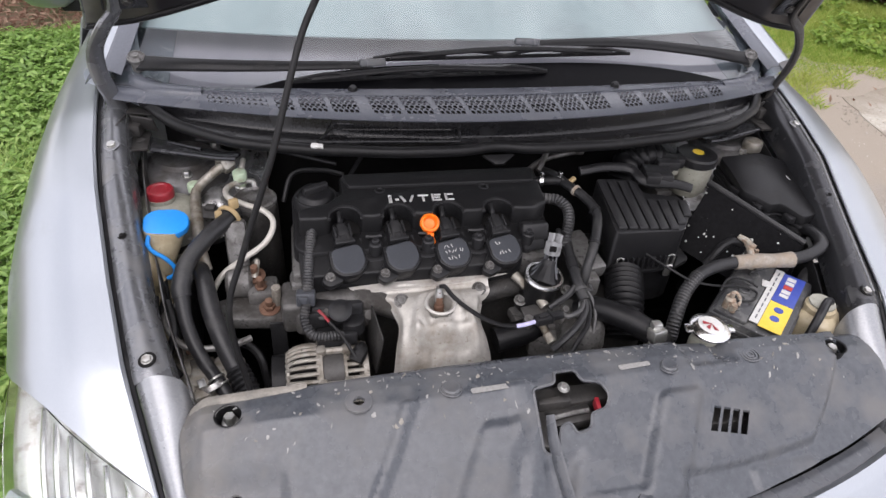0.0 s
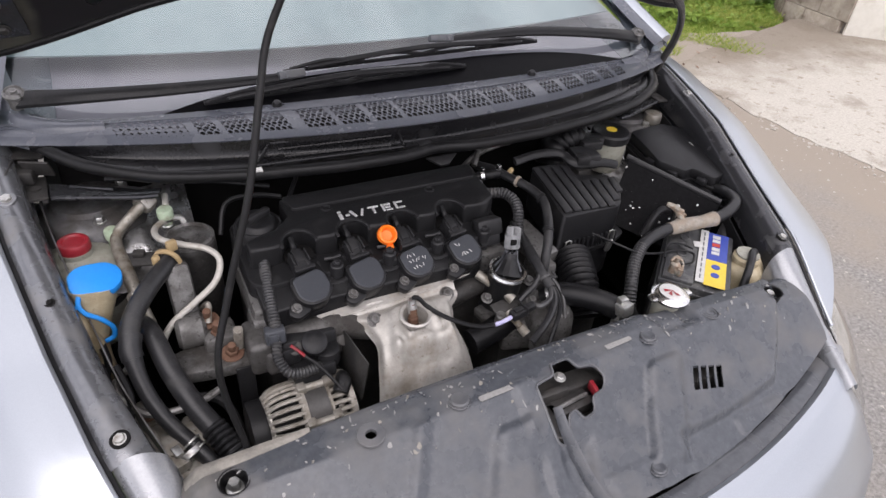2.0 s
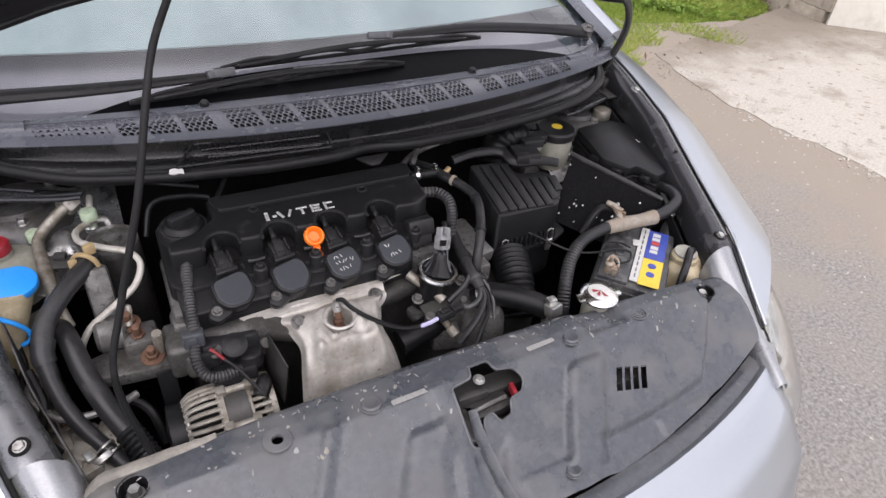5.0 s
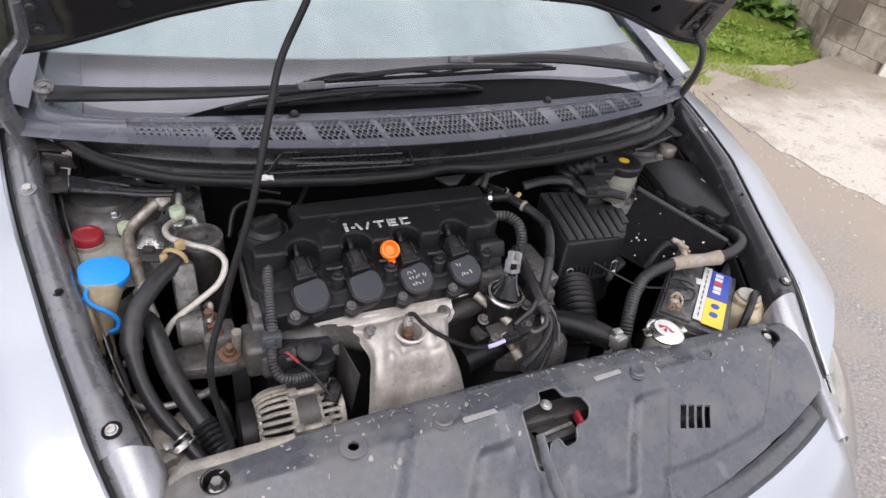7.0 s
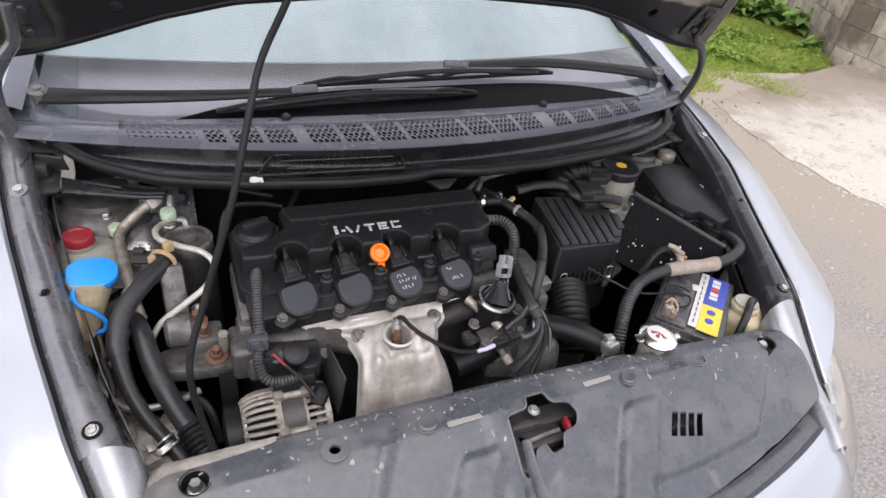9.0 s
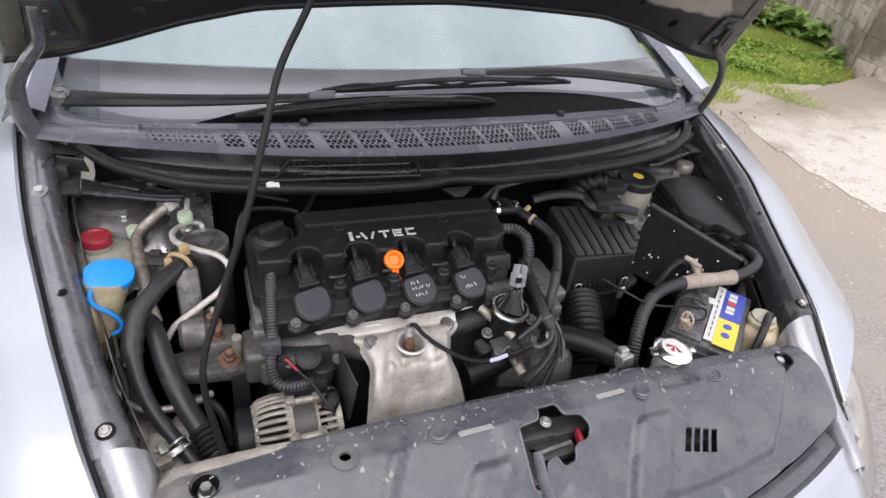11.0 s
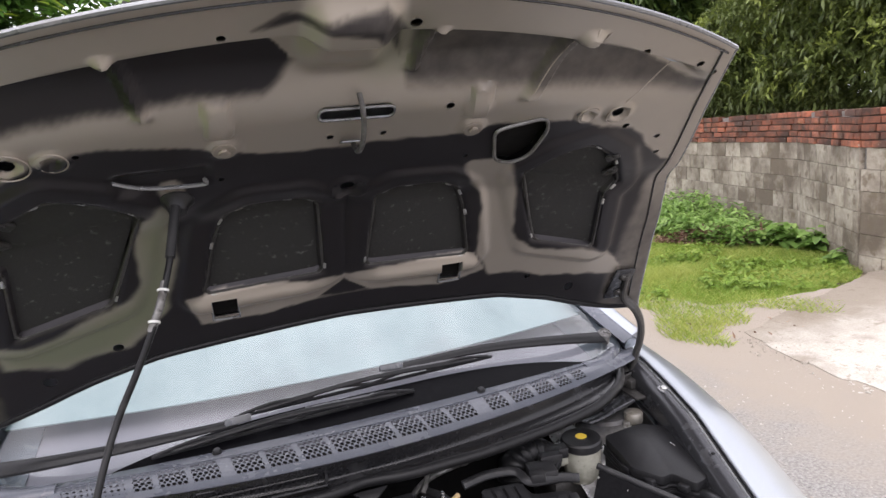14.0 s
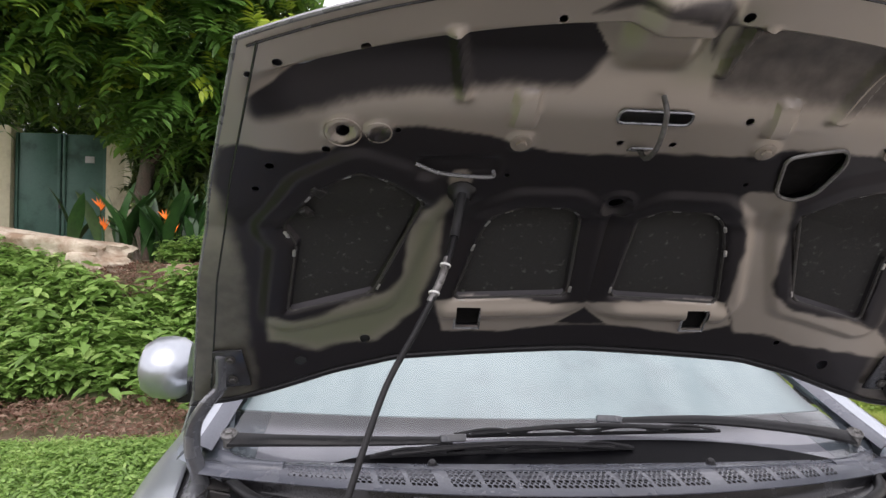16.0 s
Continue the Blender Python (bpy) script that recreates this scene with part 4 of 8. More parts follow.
wiper((-.647, 1.229, 1.034), [(-.547, 1.187, 1.045), (-.396, 1.165, 1.050)], (-.22, 1.168, 1.050), (-.375, 1.150, 1.026), (.130, 1.158, 1.038), 1)
wiper((.640, 1.229, 1.034), [(.508, 1.212, 1.058), (.31, 1.214, 1.076)], (.10, 1.214, 1.074), (-.227, 1.193, 1.050), (.33, 1.207, 1.056), -1)

# pillars, roof, doors, mirrors and tail
for s in (-1, 1):
    pil = [screen_point(.5 + .5 * s, v) + Vector((s * .022, .0, -.004)) for v in (0.02, .25, .5, .75, 1.0)]
    part("pillar", tube(pil, .030, 12, 6, flat=.7), M_BODY, car)
    part("screen_trim", tube([p - Vector((s * .024, .0, -.010)) for p in pil], .009, 8, 6), M_RUBBER, car)
    part("pillar_trim", surface(lambda u, v: screen_point(.5 + .5 * s, -.01 + .42 * v) + Vector((s * (-.030 + .066 * u), .012 * u, .016 + .016 * math.sin(math.pi * u) - .020 * u)), 8, 24, .002), M_COWL, car, "dark trim over the pillar foot")
    part("door_panel", surface(lambda u, v: Vector((s * (.88 - .02 * (2 * v - 1) ** 2 - .10 * max(0, v - .8) * 5 * .3), 1.60 + 2.4 * u, .24 + .76 * v)), 20, 14, .004), M_BODY, car, "silver door skins")
    part("side_window", surface(lambda u, v: Vector((s * (.84 - .24 * v), 1.72 + .18 * v + (2.25 - .45 * v) * u, .99 + .42 * v)), 10, 6, .004), M_GLASS, car)
    mirror = part("door_mirror", lathe((s * .862, 1.70, 1.080), (s * 1.02, 1.67, 1.088), [(.0, -.0), (.082, .0), (.098, .02), (.102, .05), (.096, .085), (.072, .112), (.03, .124), (0, .126)], 32, .80), M_BODY, car, "silver door mirror housing")
    part("mirror_foot", box((s * .870, 1.71, 1.02), (.05, .06, .06), (0, 0, 0), .008), M_BLACK, mirror)
part("roof", surface(lambda u, v: Vector(((2 * u - 1) * (.58 - .02 * v), 2.0 + 1.35 * v, 1.455 + .03 * math.sin(math.pi * v) - .04 * (2 * u - 1) ** 2)), 20, 16, .006), M_BODY, car)
part("tail", surface(lambda u, v: Vector(((2 * u - 1) * (.58 + .26 * smooth(0, .5, v)), 3.35 + 1.1 * v, 1.45 - .45 * smooth(0, .45, v) - .75 * smooth(.8, 1.0, v))), 20, 24, .006), M_BODY, car)

# ---- bonnet ----
PROFILE = [(1.185, 1.148), (1.13, 1.235), (1.09, 1.297), (1.06, 1.342), (.965, 1.468), (.915, 1.492), (.78, 1.59), (.647, 1.678), (.55, 1.735)]
arc = [-math.hypot(.055, .087)]
for a, b in zip(PROFILE, PROFILE[1:]):
    arc.append(arc[-1] + math.hypot(b[0] - a[0], b[1] - a[1]))
fine_s = np.linspace(arc[0], arc[-1], 400)
blur = np.exp(-np.linspace(-2, 2, 31) ** 2)
blur /= blur.sum()
fine_y = np.convolve(np.pad(np.interp(fine_s, arc, [p[0] for p in PROFILE]), 15, mode="reflect", reflect_type="odd"), blur, "valid")
fine_z = np.convolve(np.pad(np.interp(fine_s, arc, [p[1] for p in PROFILE]), 15, mode="reflect", reflect_type="odd"), blur, "valid")


def bonnet_at(x, s, off=0.0):
    """A point of the bonnet's inner panel: x across, s metres up from its rear edge, off metres towards the outer skin."""
    y, z = float(np.interp(s, fine_s, fine_y)), float(np.interp(s, fine_s, fine_z))
    dy, dz = float(np.interp(s + .01, fine_s, fine_y)) - float(np.interp(s - .01, fine_s, fine_y)), float(np.interp(s + .01, fine_s, fine_z)) - float(np.interp(s - .01, fine_s, fine_z))
    n = math.hypot(dy, dz) or 1
    return Vector((x, y + off * dz / n, z - .08 * x * x - off * dy / n))


def bonnet_inside(x, s):
    return bonnet_at(x, s, 0.0) - bonnet_at(x, s, 1.0)


EDGE_X = table([-.12, -.08, .18, .40, .63, .72], [.715, .70, .654, .595, .52, .49])
REAR_S = table([0, .33, .45, .54, .62, .72], [-.004, -.018, -.045, -.075, -.095, -.10])


def bonnet_uv(u, v):
    s = -.05 + .75 * v
    for _ in range(5):
        x = (2 * u - 1) * EDGE_X(s)
        front = .724 - .35 * x * x
        s = REAR_S(abs(x)) + (front - REAR_S(abs(x))) * v
    return x, s


PAD_INNER = [(.040, .126), (.236, .121), (.205, .25), (.185, .295), (.150, .322), (.080, .322), (.050, .295)]
PAD_OUTER = [(.375, .140), (.517, .107), (.492, .25), (.512, .282), (.455, .37), (.395, .405), (.345, .38), (.300, .335)]
PADS = [[(q * x, s) for x, s in p] for p in (PAD_INNER, PAD_OUTER) for q in (-1, 1)]


def inside_depth(poly, x, s):
    """Distance to the outline, positive inside."""
    best, odd = 9.0, False
    for i in range(len(poly)):
        (ax, ay), (bx, by) = poly[i - 1], poly[i]
        t = max(0, min(1, ((x - ax) * (bx - ax) + (s - ay) * (by - ay)) / ((bx - ax) ** 2 + (by - ay) ** 2)))
        best = min(best, math.hypot(x - ax - t * (bx - ax), s - ay - t * (by - ay)))
        if (ay > s) != (by > s) and x < (bx - ax) * (s - ay) / (by - ay) + ax:
            odd = not odd
    return best if odd else -best


def relief(x, s):
    """Pressed shape of the inner panel: positive goes in towards the skin."""
    d = max(inside_depth(p, x, s) for p in PADS)
    e = .009 * smooth(-.006, .008, d) - .007 * smooth(.030, .012, abs(d + .022))
    line = .655 - .30 * x * x
    e += .026 * smooth(line + .004, line - .014, s) * smooth(.50, .60, s) * smooth(.53, .45, abs(x))
    e -= .026 * bump_box(x, s, -.075, .012, .575, .70, .018) * smooth(.56, .62, s)
    e -= .011 * bump_box(x, s, .225 + .35 * (s - .52), .250 + .35 * (s - .52), .52, .65, .006) + .010 * bump_box(x, s, .052 + .2 * (s - .57), .066 + .2 * (s - .57), .57, .655, .005) + .010 * bump_box(x, s, -.265 - .2 * (s - .52), -.25 - .2 * (s - .52), .53, .64, .006)
    e -= .009 * bump_box(x, s, -.195, -.165, .49, .545, .004) + .009 * bump_box(x, s, .15, .18, .49, .545, .004)
    e += .006 * bump_box(x, s, -.315, -.200, .395, .43, .008)
    e -= .008 * bump_box(x, s, -.26, .26, .075, .105, .012) * (1 - bump_box(x, s, -.05, .05, .0, .2, .03))
    e += .012 * smooth(.012, -.004, s - REAR_S(abs(x))) 
    for hx, hs, r in ((-.413, .486, .022), (.405, .486, .022), (-.367, .482, .018), (.352, .482, .018), (-.177, .464, .018), (.167, .464, .018), (-.004, .334, .03)):
        q = math.hypot(x - hx, s - hs)
        e -= .004 * smooth(r + .004, r - .003, q) - .006 * smooth(r - .006, r - .012, q)
    return e


def panel_point(u, v):
    x, s = bonnet_uv(u, v)
    return bonnet_at(x, s, relief(x, s))


skin = part("bonnet", surface(lambda u, v: (lambda q: bonnet_at(q[0], q[1], .003 + .030 * (1 - (2 * u - 1) ** 8) * (1 - abs(2 * v - 1) ** 8)))(bonnet_uv(u, v)), 70, 60, .0015), M_BODY, car, "open silver bonnet held up on a prop rod")
M_HOOD = bpy.data.materials.new("bonnet_underside_paint")
inner = part("bonnet_frame", surface(panel_point, 210, 180, .0015), M_HOOD, skin, "pressed inner frame with black paint, bronze overspray and painted-in reflections")
HOLES = [(-.381, .616, .006), (.377, .616, .006), (-.481, .596, .006), (.481, .596, .006), (-.516, .58, .005), (.516, .58, .005), (-.166, .656, .005), (.041, .668, .007), (-.413, .484, .0095), (.405, .484, .0095),
         (-.342, .484, .004), (.335, .484, .004), (-.04, .464, .005), (.034, .464, .005), (.122, .512, .006), (-.436, .452, .006), (.436, .452, .006), (-.513, .424, .006), (.513, .424, .006), (-.538, .38, .005), (.538, .38, .005),
         (-.185, .396, .004), (.175, .392, .004), (-.004, .334, .0115), (-.503, -.012, .011), (.495, -.012, .011), (-.388, .032, .009), (.385, .032, .006), (-.631, -.052, .006), (-.629, .0, .005), (.631, -.04, .006)]
tools = []
for x, s, r in HOLES:
    a, b = bonnet_at(x, s, -.03), bonnet_at(x, s, .022)
    tools.append(rod(a, b, r, 14))


def across(x, s):
    """The pose on the inner panel with x across, y up along it and z towards the skin."""
    o, e = bonnet_at(x, s), bonnet_at(x, s + .01)
    yy = (e - o).normalized()
    zz = (bonnet_at(x, s, 1.0) - o).normalized()
    m = Matrix((Vector((1, 0, 0)), yy, zz)).transposed().to_4x4()
    return Matrix.Translation(o) @ m


slot = rounded([(-.052, -.011), (.048, -.011), (.048, .011), (-.052, .011)], .0105, 5)
gap = rounded([(-.034, -.054), (.0, -.066), (.027, -.050), (.036, .016), (.021, .046), (-.025, .035), (-.058, .024)], .016, 5)
tools.append(prism(slot, -.03, .022, across(-.006, .512)))
tools.append(prism(gap, -.03, .022, across(.262, .432)))
for x in (-.209, .206):
    tools.append(prism([(-.021, -.026), (.021, -.026), (.021, .024), (-.021, .024)], -.04, .022, across(x, .080)))
cut(inner, join(*tools))


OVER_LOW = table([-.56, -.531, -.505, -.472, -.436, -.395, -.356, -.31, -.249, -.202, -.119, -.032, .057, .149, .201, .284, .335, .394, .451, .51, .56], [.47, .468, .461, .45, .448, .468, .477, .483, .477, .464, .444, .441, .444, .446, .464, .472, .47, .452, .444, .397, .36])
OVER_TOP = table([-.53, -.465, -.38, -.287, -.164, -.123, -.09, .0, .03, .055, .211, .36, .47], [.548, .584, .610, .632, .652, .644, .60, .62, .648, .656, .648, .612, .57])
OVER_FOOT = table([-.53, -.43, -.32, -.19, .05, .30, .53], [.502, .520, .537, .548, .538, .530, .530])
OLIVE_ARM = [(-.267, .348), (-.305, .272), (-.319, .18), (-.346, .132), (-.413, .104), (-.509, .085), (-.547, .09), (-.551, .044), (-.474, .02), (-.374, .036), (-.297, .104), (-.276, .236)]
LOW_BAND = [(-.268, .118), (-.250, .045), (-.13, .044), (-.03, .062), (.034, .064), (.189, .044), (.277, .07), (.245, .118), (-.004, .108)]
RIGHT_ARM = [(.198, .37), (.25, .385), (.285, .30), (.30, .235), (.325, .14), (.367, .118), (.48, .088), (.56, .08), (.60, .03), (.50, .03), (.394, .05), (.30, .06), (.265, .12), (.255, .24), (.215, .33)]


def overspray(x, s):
    """0: black sprayed paint, 1: bronze dust of silver overspray; reflections and shade are painted in with them."""
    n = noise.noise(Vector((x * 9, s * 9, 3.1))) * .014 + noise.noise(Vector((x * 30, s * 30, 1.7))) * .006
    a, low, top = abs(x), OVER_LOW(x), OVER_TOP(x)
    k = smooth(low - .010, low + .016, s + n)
    # darkened upper field: a fading reflection is put into the coat
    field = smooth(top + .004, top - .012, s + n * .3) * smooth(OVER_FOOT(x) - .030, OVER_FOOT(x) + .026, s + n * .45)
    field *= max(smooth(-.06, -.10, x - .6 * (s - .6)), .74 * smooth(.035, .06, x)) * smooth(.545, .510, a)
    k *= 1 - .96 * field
    # dark nose patch: the recess's shade, put into the coat
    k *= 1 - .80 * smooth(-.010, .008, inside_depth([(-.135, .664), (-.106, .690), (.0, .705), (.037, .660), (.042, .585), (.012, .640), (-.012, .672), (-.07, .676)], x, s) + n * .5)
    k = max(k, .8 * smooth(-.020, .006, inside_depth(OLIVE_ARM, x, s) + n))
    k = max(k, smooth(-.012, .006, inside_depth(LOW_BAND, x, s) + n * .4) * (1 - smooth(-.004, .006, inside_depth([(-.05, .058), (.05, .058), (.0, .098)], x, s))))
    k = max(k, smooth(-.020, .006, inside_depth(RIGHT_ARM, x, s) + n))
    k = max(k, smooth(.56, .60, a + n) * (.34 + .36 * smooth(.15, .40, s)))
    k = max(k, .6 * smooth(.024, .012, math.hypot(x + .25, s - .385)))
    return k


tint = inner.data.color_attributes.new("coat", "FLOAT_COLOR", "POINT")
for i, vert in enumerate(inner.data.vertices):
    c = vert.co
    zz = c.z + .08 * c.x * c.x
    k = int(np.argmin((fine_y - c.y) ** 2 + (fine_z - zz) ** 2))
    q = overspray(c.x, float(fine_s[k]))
    # second channel marks where green reflections are painted olive
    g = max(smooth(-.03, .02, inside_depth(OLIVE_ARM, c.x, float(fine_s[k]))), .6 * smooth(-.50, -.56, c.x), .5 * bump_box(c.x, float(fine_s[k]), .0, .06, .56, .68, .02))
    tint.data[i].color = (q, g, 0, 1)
M_HOOD.use_nodes = True
nt = M_HOOD.node_tree
b = nt.nodes["Principled BSDF"]
va, mx, nz, co = nt.nodes.new("ShaderNodeAttribute"), nt.nodes.new("ShaderNodeMix"), nt.nodes.new("ShaderNodeTexNoise"), nt.nodes.new("ShaderNodeTexCoord")
va.attribute_name, mx.data_type = "coat", "RGBA"
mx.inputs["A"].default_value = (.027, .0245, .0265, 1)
# bronze overspray, with olive for the painted green reflections
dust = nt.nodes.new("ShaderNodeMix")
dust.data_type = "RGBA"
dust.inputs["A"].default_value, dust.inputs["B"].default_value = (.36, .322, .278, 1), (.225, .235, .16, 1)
nt.links.new(dust.outputs["Result"], mx.inputs["B"])
nz.inputs["Scale"].default_value, nz.inputs["Detail"].default_value = 34, 8
am, rg, bp = nt.nodes.new("ShaderNodeMath"), nt.nodes.new("ShaderNodeMapRange"), nt.nodes.new("ShaderNodeBump")
am.operation, am.use_clamp = "MULTIPLY_ADD", False
am.inputs[1].default_value, am.inputs[2].default_value = .20, -.10
sm = nt.nodes.new("ShaderNodeMath")
sm.use_clamp = True
nt.links.new(co.outputs["Object"], nz.inputs["Vector"])
nt.links.new(nz.outputs["Fac"], am.inputs[0])
split = nt.nodes.new("ShaderNodeSeparateColor")
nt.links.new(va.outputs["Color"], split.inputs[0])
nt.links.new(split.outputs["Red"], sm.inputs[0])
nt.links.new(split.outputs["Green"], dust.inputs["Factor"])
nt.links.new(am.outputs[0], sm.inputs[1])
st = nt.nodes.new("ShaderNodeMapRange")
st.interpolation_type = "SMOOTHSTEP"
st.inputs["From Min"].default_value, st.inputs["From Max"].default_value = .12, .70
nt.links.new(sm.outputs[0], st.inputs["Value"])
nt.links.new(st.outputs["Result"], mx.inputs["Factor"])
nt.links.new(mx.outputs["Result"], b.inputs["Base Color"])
rg.inputs["To Min"].default_value, rg.inputs["To Max"].default_value = .30, .48
nt.links.new(nz.outputs["Fac"], rg.inputs["Value"])
nt.links.new(rg.outputs["Result"], b.inputs["Roughness"])
b.inputs["Metallic"].default_value = .6
bp.inputs["Strength"].default_value, bp.inputs["Distance"].default_value = .06, .002
nt.links.new(nz.outputs["Fac"], bp.inputs["Height"])
nt.links.new(bp.outputs["Normal"], b.inputs["Normal"])

for poly in PADS:
    cx, cs = sum(p[0] for p in poly) / len(poly), sum(p[1] for p in poly) / len(poly)
    edge = rounded(poly, .02, 4)
    bm, loops = bmesh.new(), []
    for k, off in ((1.0, .016), (.985, .0065), (.93, .0055), (.7, .005), (.4, .0045), (.15, .0045)):
        loops.append([bm.verts.new(bonnet_at(cx + (x - cx) * k, cs + (s - cs) * k, off)) for x, s in edge])
    for a, c in zip(loops, loops[1:]):
        for i in range(len(edge)):
            bm.faces.new((a[i], a[(i + 1) % len(edge)], c[(i + 1) % len(edge)], c[i]))
    bm.faces.new(loops[-1])
    pad = part("sound_pad", bm, M_FOAM, skin, "black speckled sound-deadening pad")
    rim = [bonnet_at(cx + (x - cx) * 1.03, cs + (s - cs) * 1.03, -.001) for x, s in edge]
    part("pad_rim", tube(rim + rim[:1], .0032, 8, 2), M_IRON, pad)
    for k in range(0, len(edge), 5):
        x, s = cx + (edge[k][0] - cx) * 1.06, cs + (edge[k][1] - cs) * 1.06
        nx_, ns_ = edge[(k + 1) % len(edge)]
        turn = math.degrees(math.atan2(ns_ - edge[k][1], nx_ - edge[k][0]))
        bm = box((0, 0, 0), (.014, .006, .004), (0, 0, turn), .0015)
        bm.transform(across(x, s) @ Matrix.Translation((0, 0, -.004)))
        part("pad_tab", bm, M_STEEL, pad)
for q in (-1, 1):
    for x, s, turn in ((.485, .385, 40), (.505, .335, 60)):
        bm = join(box((0, 0, 0), (.03, .018, .008), (0, 0, q * turn), .003), box((0, .006, -.004), (.012, .01, .008), (0, 0, q * turn), .002))
        bm.transform(across(q * (x - .03), s - .012) @ Matrix.Translation((0, 0, -.002)))
        part("frame_tab", bm, M_IRON, inner, "bent sheet metal tab")
for x in (-.209, .206):
    edge = [(-.022, -.027), (.022, -.027), (.022, .025), (-.022, .025)]
    m = across(x, .080)
    # near-black plate for the shade seen through the window
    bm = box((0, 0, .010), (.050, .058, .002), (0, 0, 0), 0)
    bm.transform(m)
    part("window_shade", bm, M_DARK, inner)
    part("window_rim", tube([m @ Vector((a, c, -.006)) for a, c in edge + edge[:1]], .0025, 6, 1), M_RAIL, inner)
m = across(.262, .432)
# near-black plate for the shade inside the opening
part("opening_shade", prism([(a * 1.15, c * 1.15) for a, c in gap], .016, .018, m), M_DARK, inner)
part("opening_rim", tube([m @ Vector((a, c, -.002)) for a, c in gap + gap[:1]], .003, 6, 1), M_ALU, inner)
m = across(-.006, .512)
part("slot_rim", tube([m @ Vector((a, c, -.001)) for a, c in slot + slot[:1]], .002, 6, 1), M_RAIL, inner)
m = across(-.008, .50)
part("striker", tube([m @ Vector(p) for p in ((0, .045, .004), (.001, .035, -.022), (.002, -.005, -.034), (.001, -.04, -.024), (0, -.05, .002))], .0036, 10, 6), M_ALU, inner, "dull steel latch striker")
part("striker_plate", box(bonnet_at(-.012, .455, -.003), (.03, .03, .003), (0, 0, 0), .001), M_RAIL, inner)
m = across(-.258, .405)
part("embossed_rim", tube([m @ Vector(p) for p in ((-.058, .014, -.002), (-.03, 0, -.003), (.0, -.006, -.003), (.05, -.008, -.002), (.052, .004, -.002))], .003, 6, 4), M_RAIL, inner)
for q in (-1, 1):
    hinge = part("bonnet_hinge", tube([bonnet_at(q * .635, .02, -.004), bonnet_at(q * .645, -.05, -.006), (q * .668, 1.145, 1.125), (q * .692, 1.155, 1.085), (q * .698, 1.165, 1.04), (q * .69, 1.175, .995), (q * .68, 1.18, .955)], [.014, .015, .016, .017, .016, .015], 12, 6, flat=.5), M_IRON if q > 0 else M_RAIL, skin, "dark grey steel bonnet hinge")
    bm = box((0, 0, 0), (.052, .085, .005), (0, 0, q * -6), .0015)
    bm.transform(across(q * .622, -.012) @ Matrix.Translation((0, 0, -.006)))
    part("hinge_plate", bm, M_RAILDARK, hinge)
    for s in (.012, -.035):
        p = bonnet_at(q * .622, s, -.010)
        part("hinge_bolt", hexbolt(p, p + bonnet_inside(q * .638, s) * 10, .006, .005), M_IRON, hinge)
M_BRONZE = paint("bronze_overspray", (0.30, 0.265, 0.225), (0.37, 0.33, 0.285), 0.4, 0.6, 90, 0.06, 0.1, dirt=(0.16, 0.14, 0.12), amount=0.2, dirt_scale=24)
# pressed rings, bolts and seams of the inner panel
for x, s, r in ((-.413, .484, .024), (.405, .484, .021), (-.367, .482, .017), (.352, .482, .017)):
    m = across(x, s)
    part("pressed_ring", tube([m @ Vector((r * math.cos(a), r * math.sin(a), -.0025)) for a in np.linspace(0, 2 * math.pi, 25)], .0011, 6, 1), M_BRONZE, inner)
for x, s in ((-.177, .464), (.167, .464)):
    p = bonnet_at(x, s, -.004)
    part("panel_bolt", join(hexbolt(p, p + bonnet_inside(x, s), .0075, .005, 1.5), lathe(p, p + bonnet_inside(x, s), [(.015, -.002), (.015, .001), (.013, .002), (.011, .002)], 22)), M_BRONZE, inner, "overspray-covered panel bolt")
for v, r in ((.983, .0016),):
    part("hem_seam", tube([bonnet_at(*bonnet_uv(u, v), -.001) for u in np.linspace(.012, .988, 40)], r, 6, 2), M_RAILDARK, inner)
for u in (.022, .978):
    part("hem_seam", tube([bonnet_at(*bonnet_uv(u, v), -.001) for v in np.linspace(.06, .985, 34)], .0016, 6, 2), M_RAILDARK, inner)
for x0, s0, x1, s1 in ((.232, .52, .285, .655), (.252, .52, .305, .650), (.40, .50, .455, .575)):
    part("pressed_rib", tube([bonnet_at(x0 + (x1 - x0) * t, s0 + (s1 - s0) * t, relief(x0 + (x1 - x0) * t, s0 + (s1 - s0) * t) + .0016) for t in np.linspace(0, 1, 9)], .0030, 8, 2, flat=.5), M_BRONZE, inner)
# hem of the bonnet
hem = [bonnet_at(*bonnet_uv(u, 1.0), .003) for u in np.linspace(0, 1, 40)]
part("bonnet_hem", tube(hem, .0035, 8, 2), M_RAIL, skin)
for u in (0.0, 1.0):
    part("bonnet_hem", tube([bonnet_at(*bonnet_uv(u, v), .003) for v in np.linspace(0, 1, 30)], .0035, 8, 2), M_RAIL, skin)
part("bonnet_hem", tube([bonnet_at(*bonnet_uv(u, 0.0), .006) for u in np.linspace(0, 1, 40)], .007, 8, 2), M_RUBBER, skin, "dark folded rear edge")

# prop rod
PROP = [(-.45, .612, .795), (-.465, .635, .921), (-.44, .665, 1.0), (-.396, .70, 1.112), (-.366, .742, 1.20), (-.345, .775, 1.25), (-.312, .79, 1.31), (-.281, .805, 1.374), (-.262, .835, 1.43), (-.248, .873, 1.492)]
prop = part("prop_rod", tube(PROP, .0043, 12, 8), M_RUBBER, car, "thin black bonnet prop rod")
part("prop_grip", tube([Vector(PROP[7]).lerp(Vector(PROP[6]), .45), PROP[7], Vector(PROP[7]).lerp(Vector(PROP[8]), .5)], .0054, 12, 5), M_ALU, prop, "grip wrapped in clear plastic")
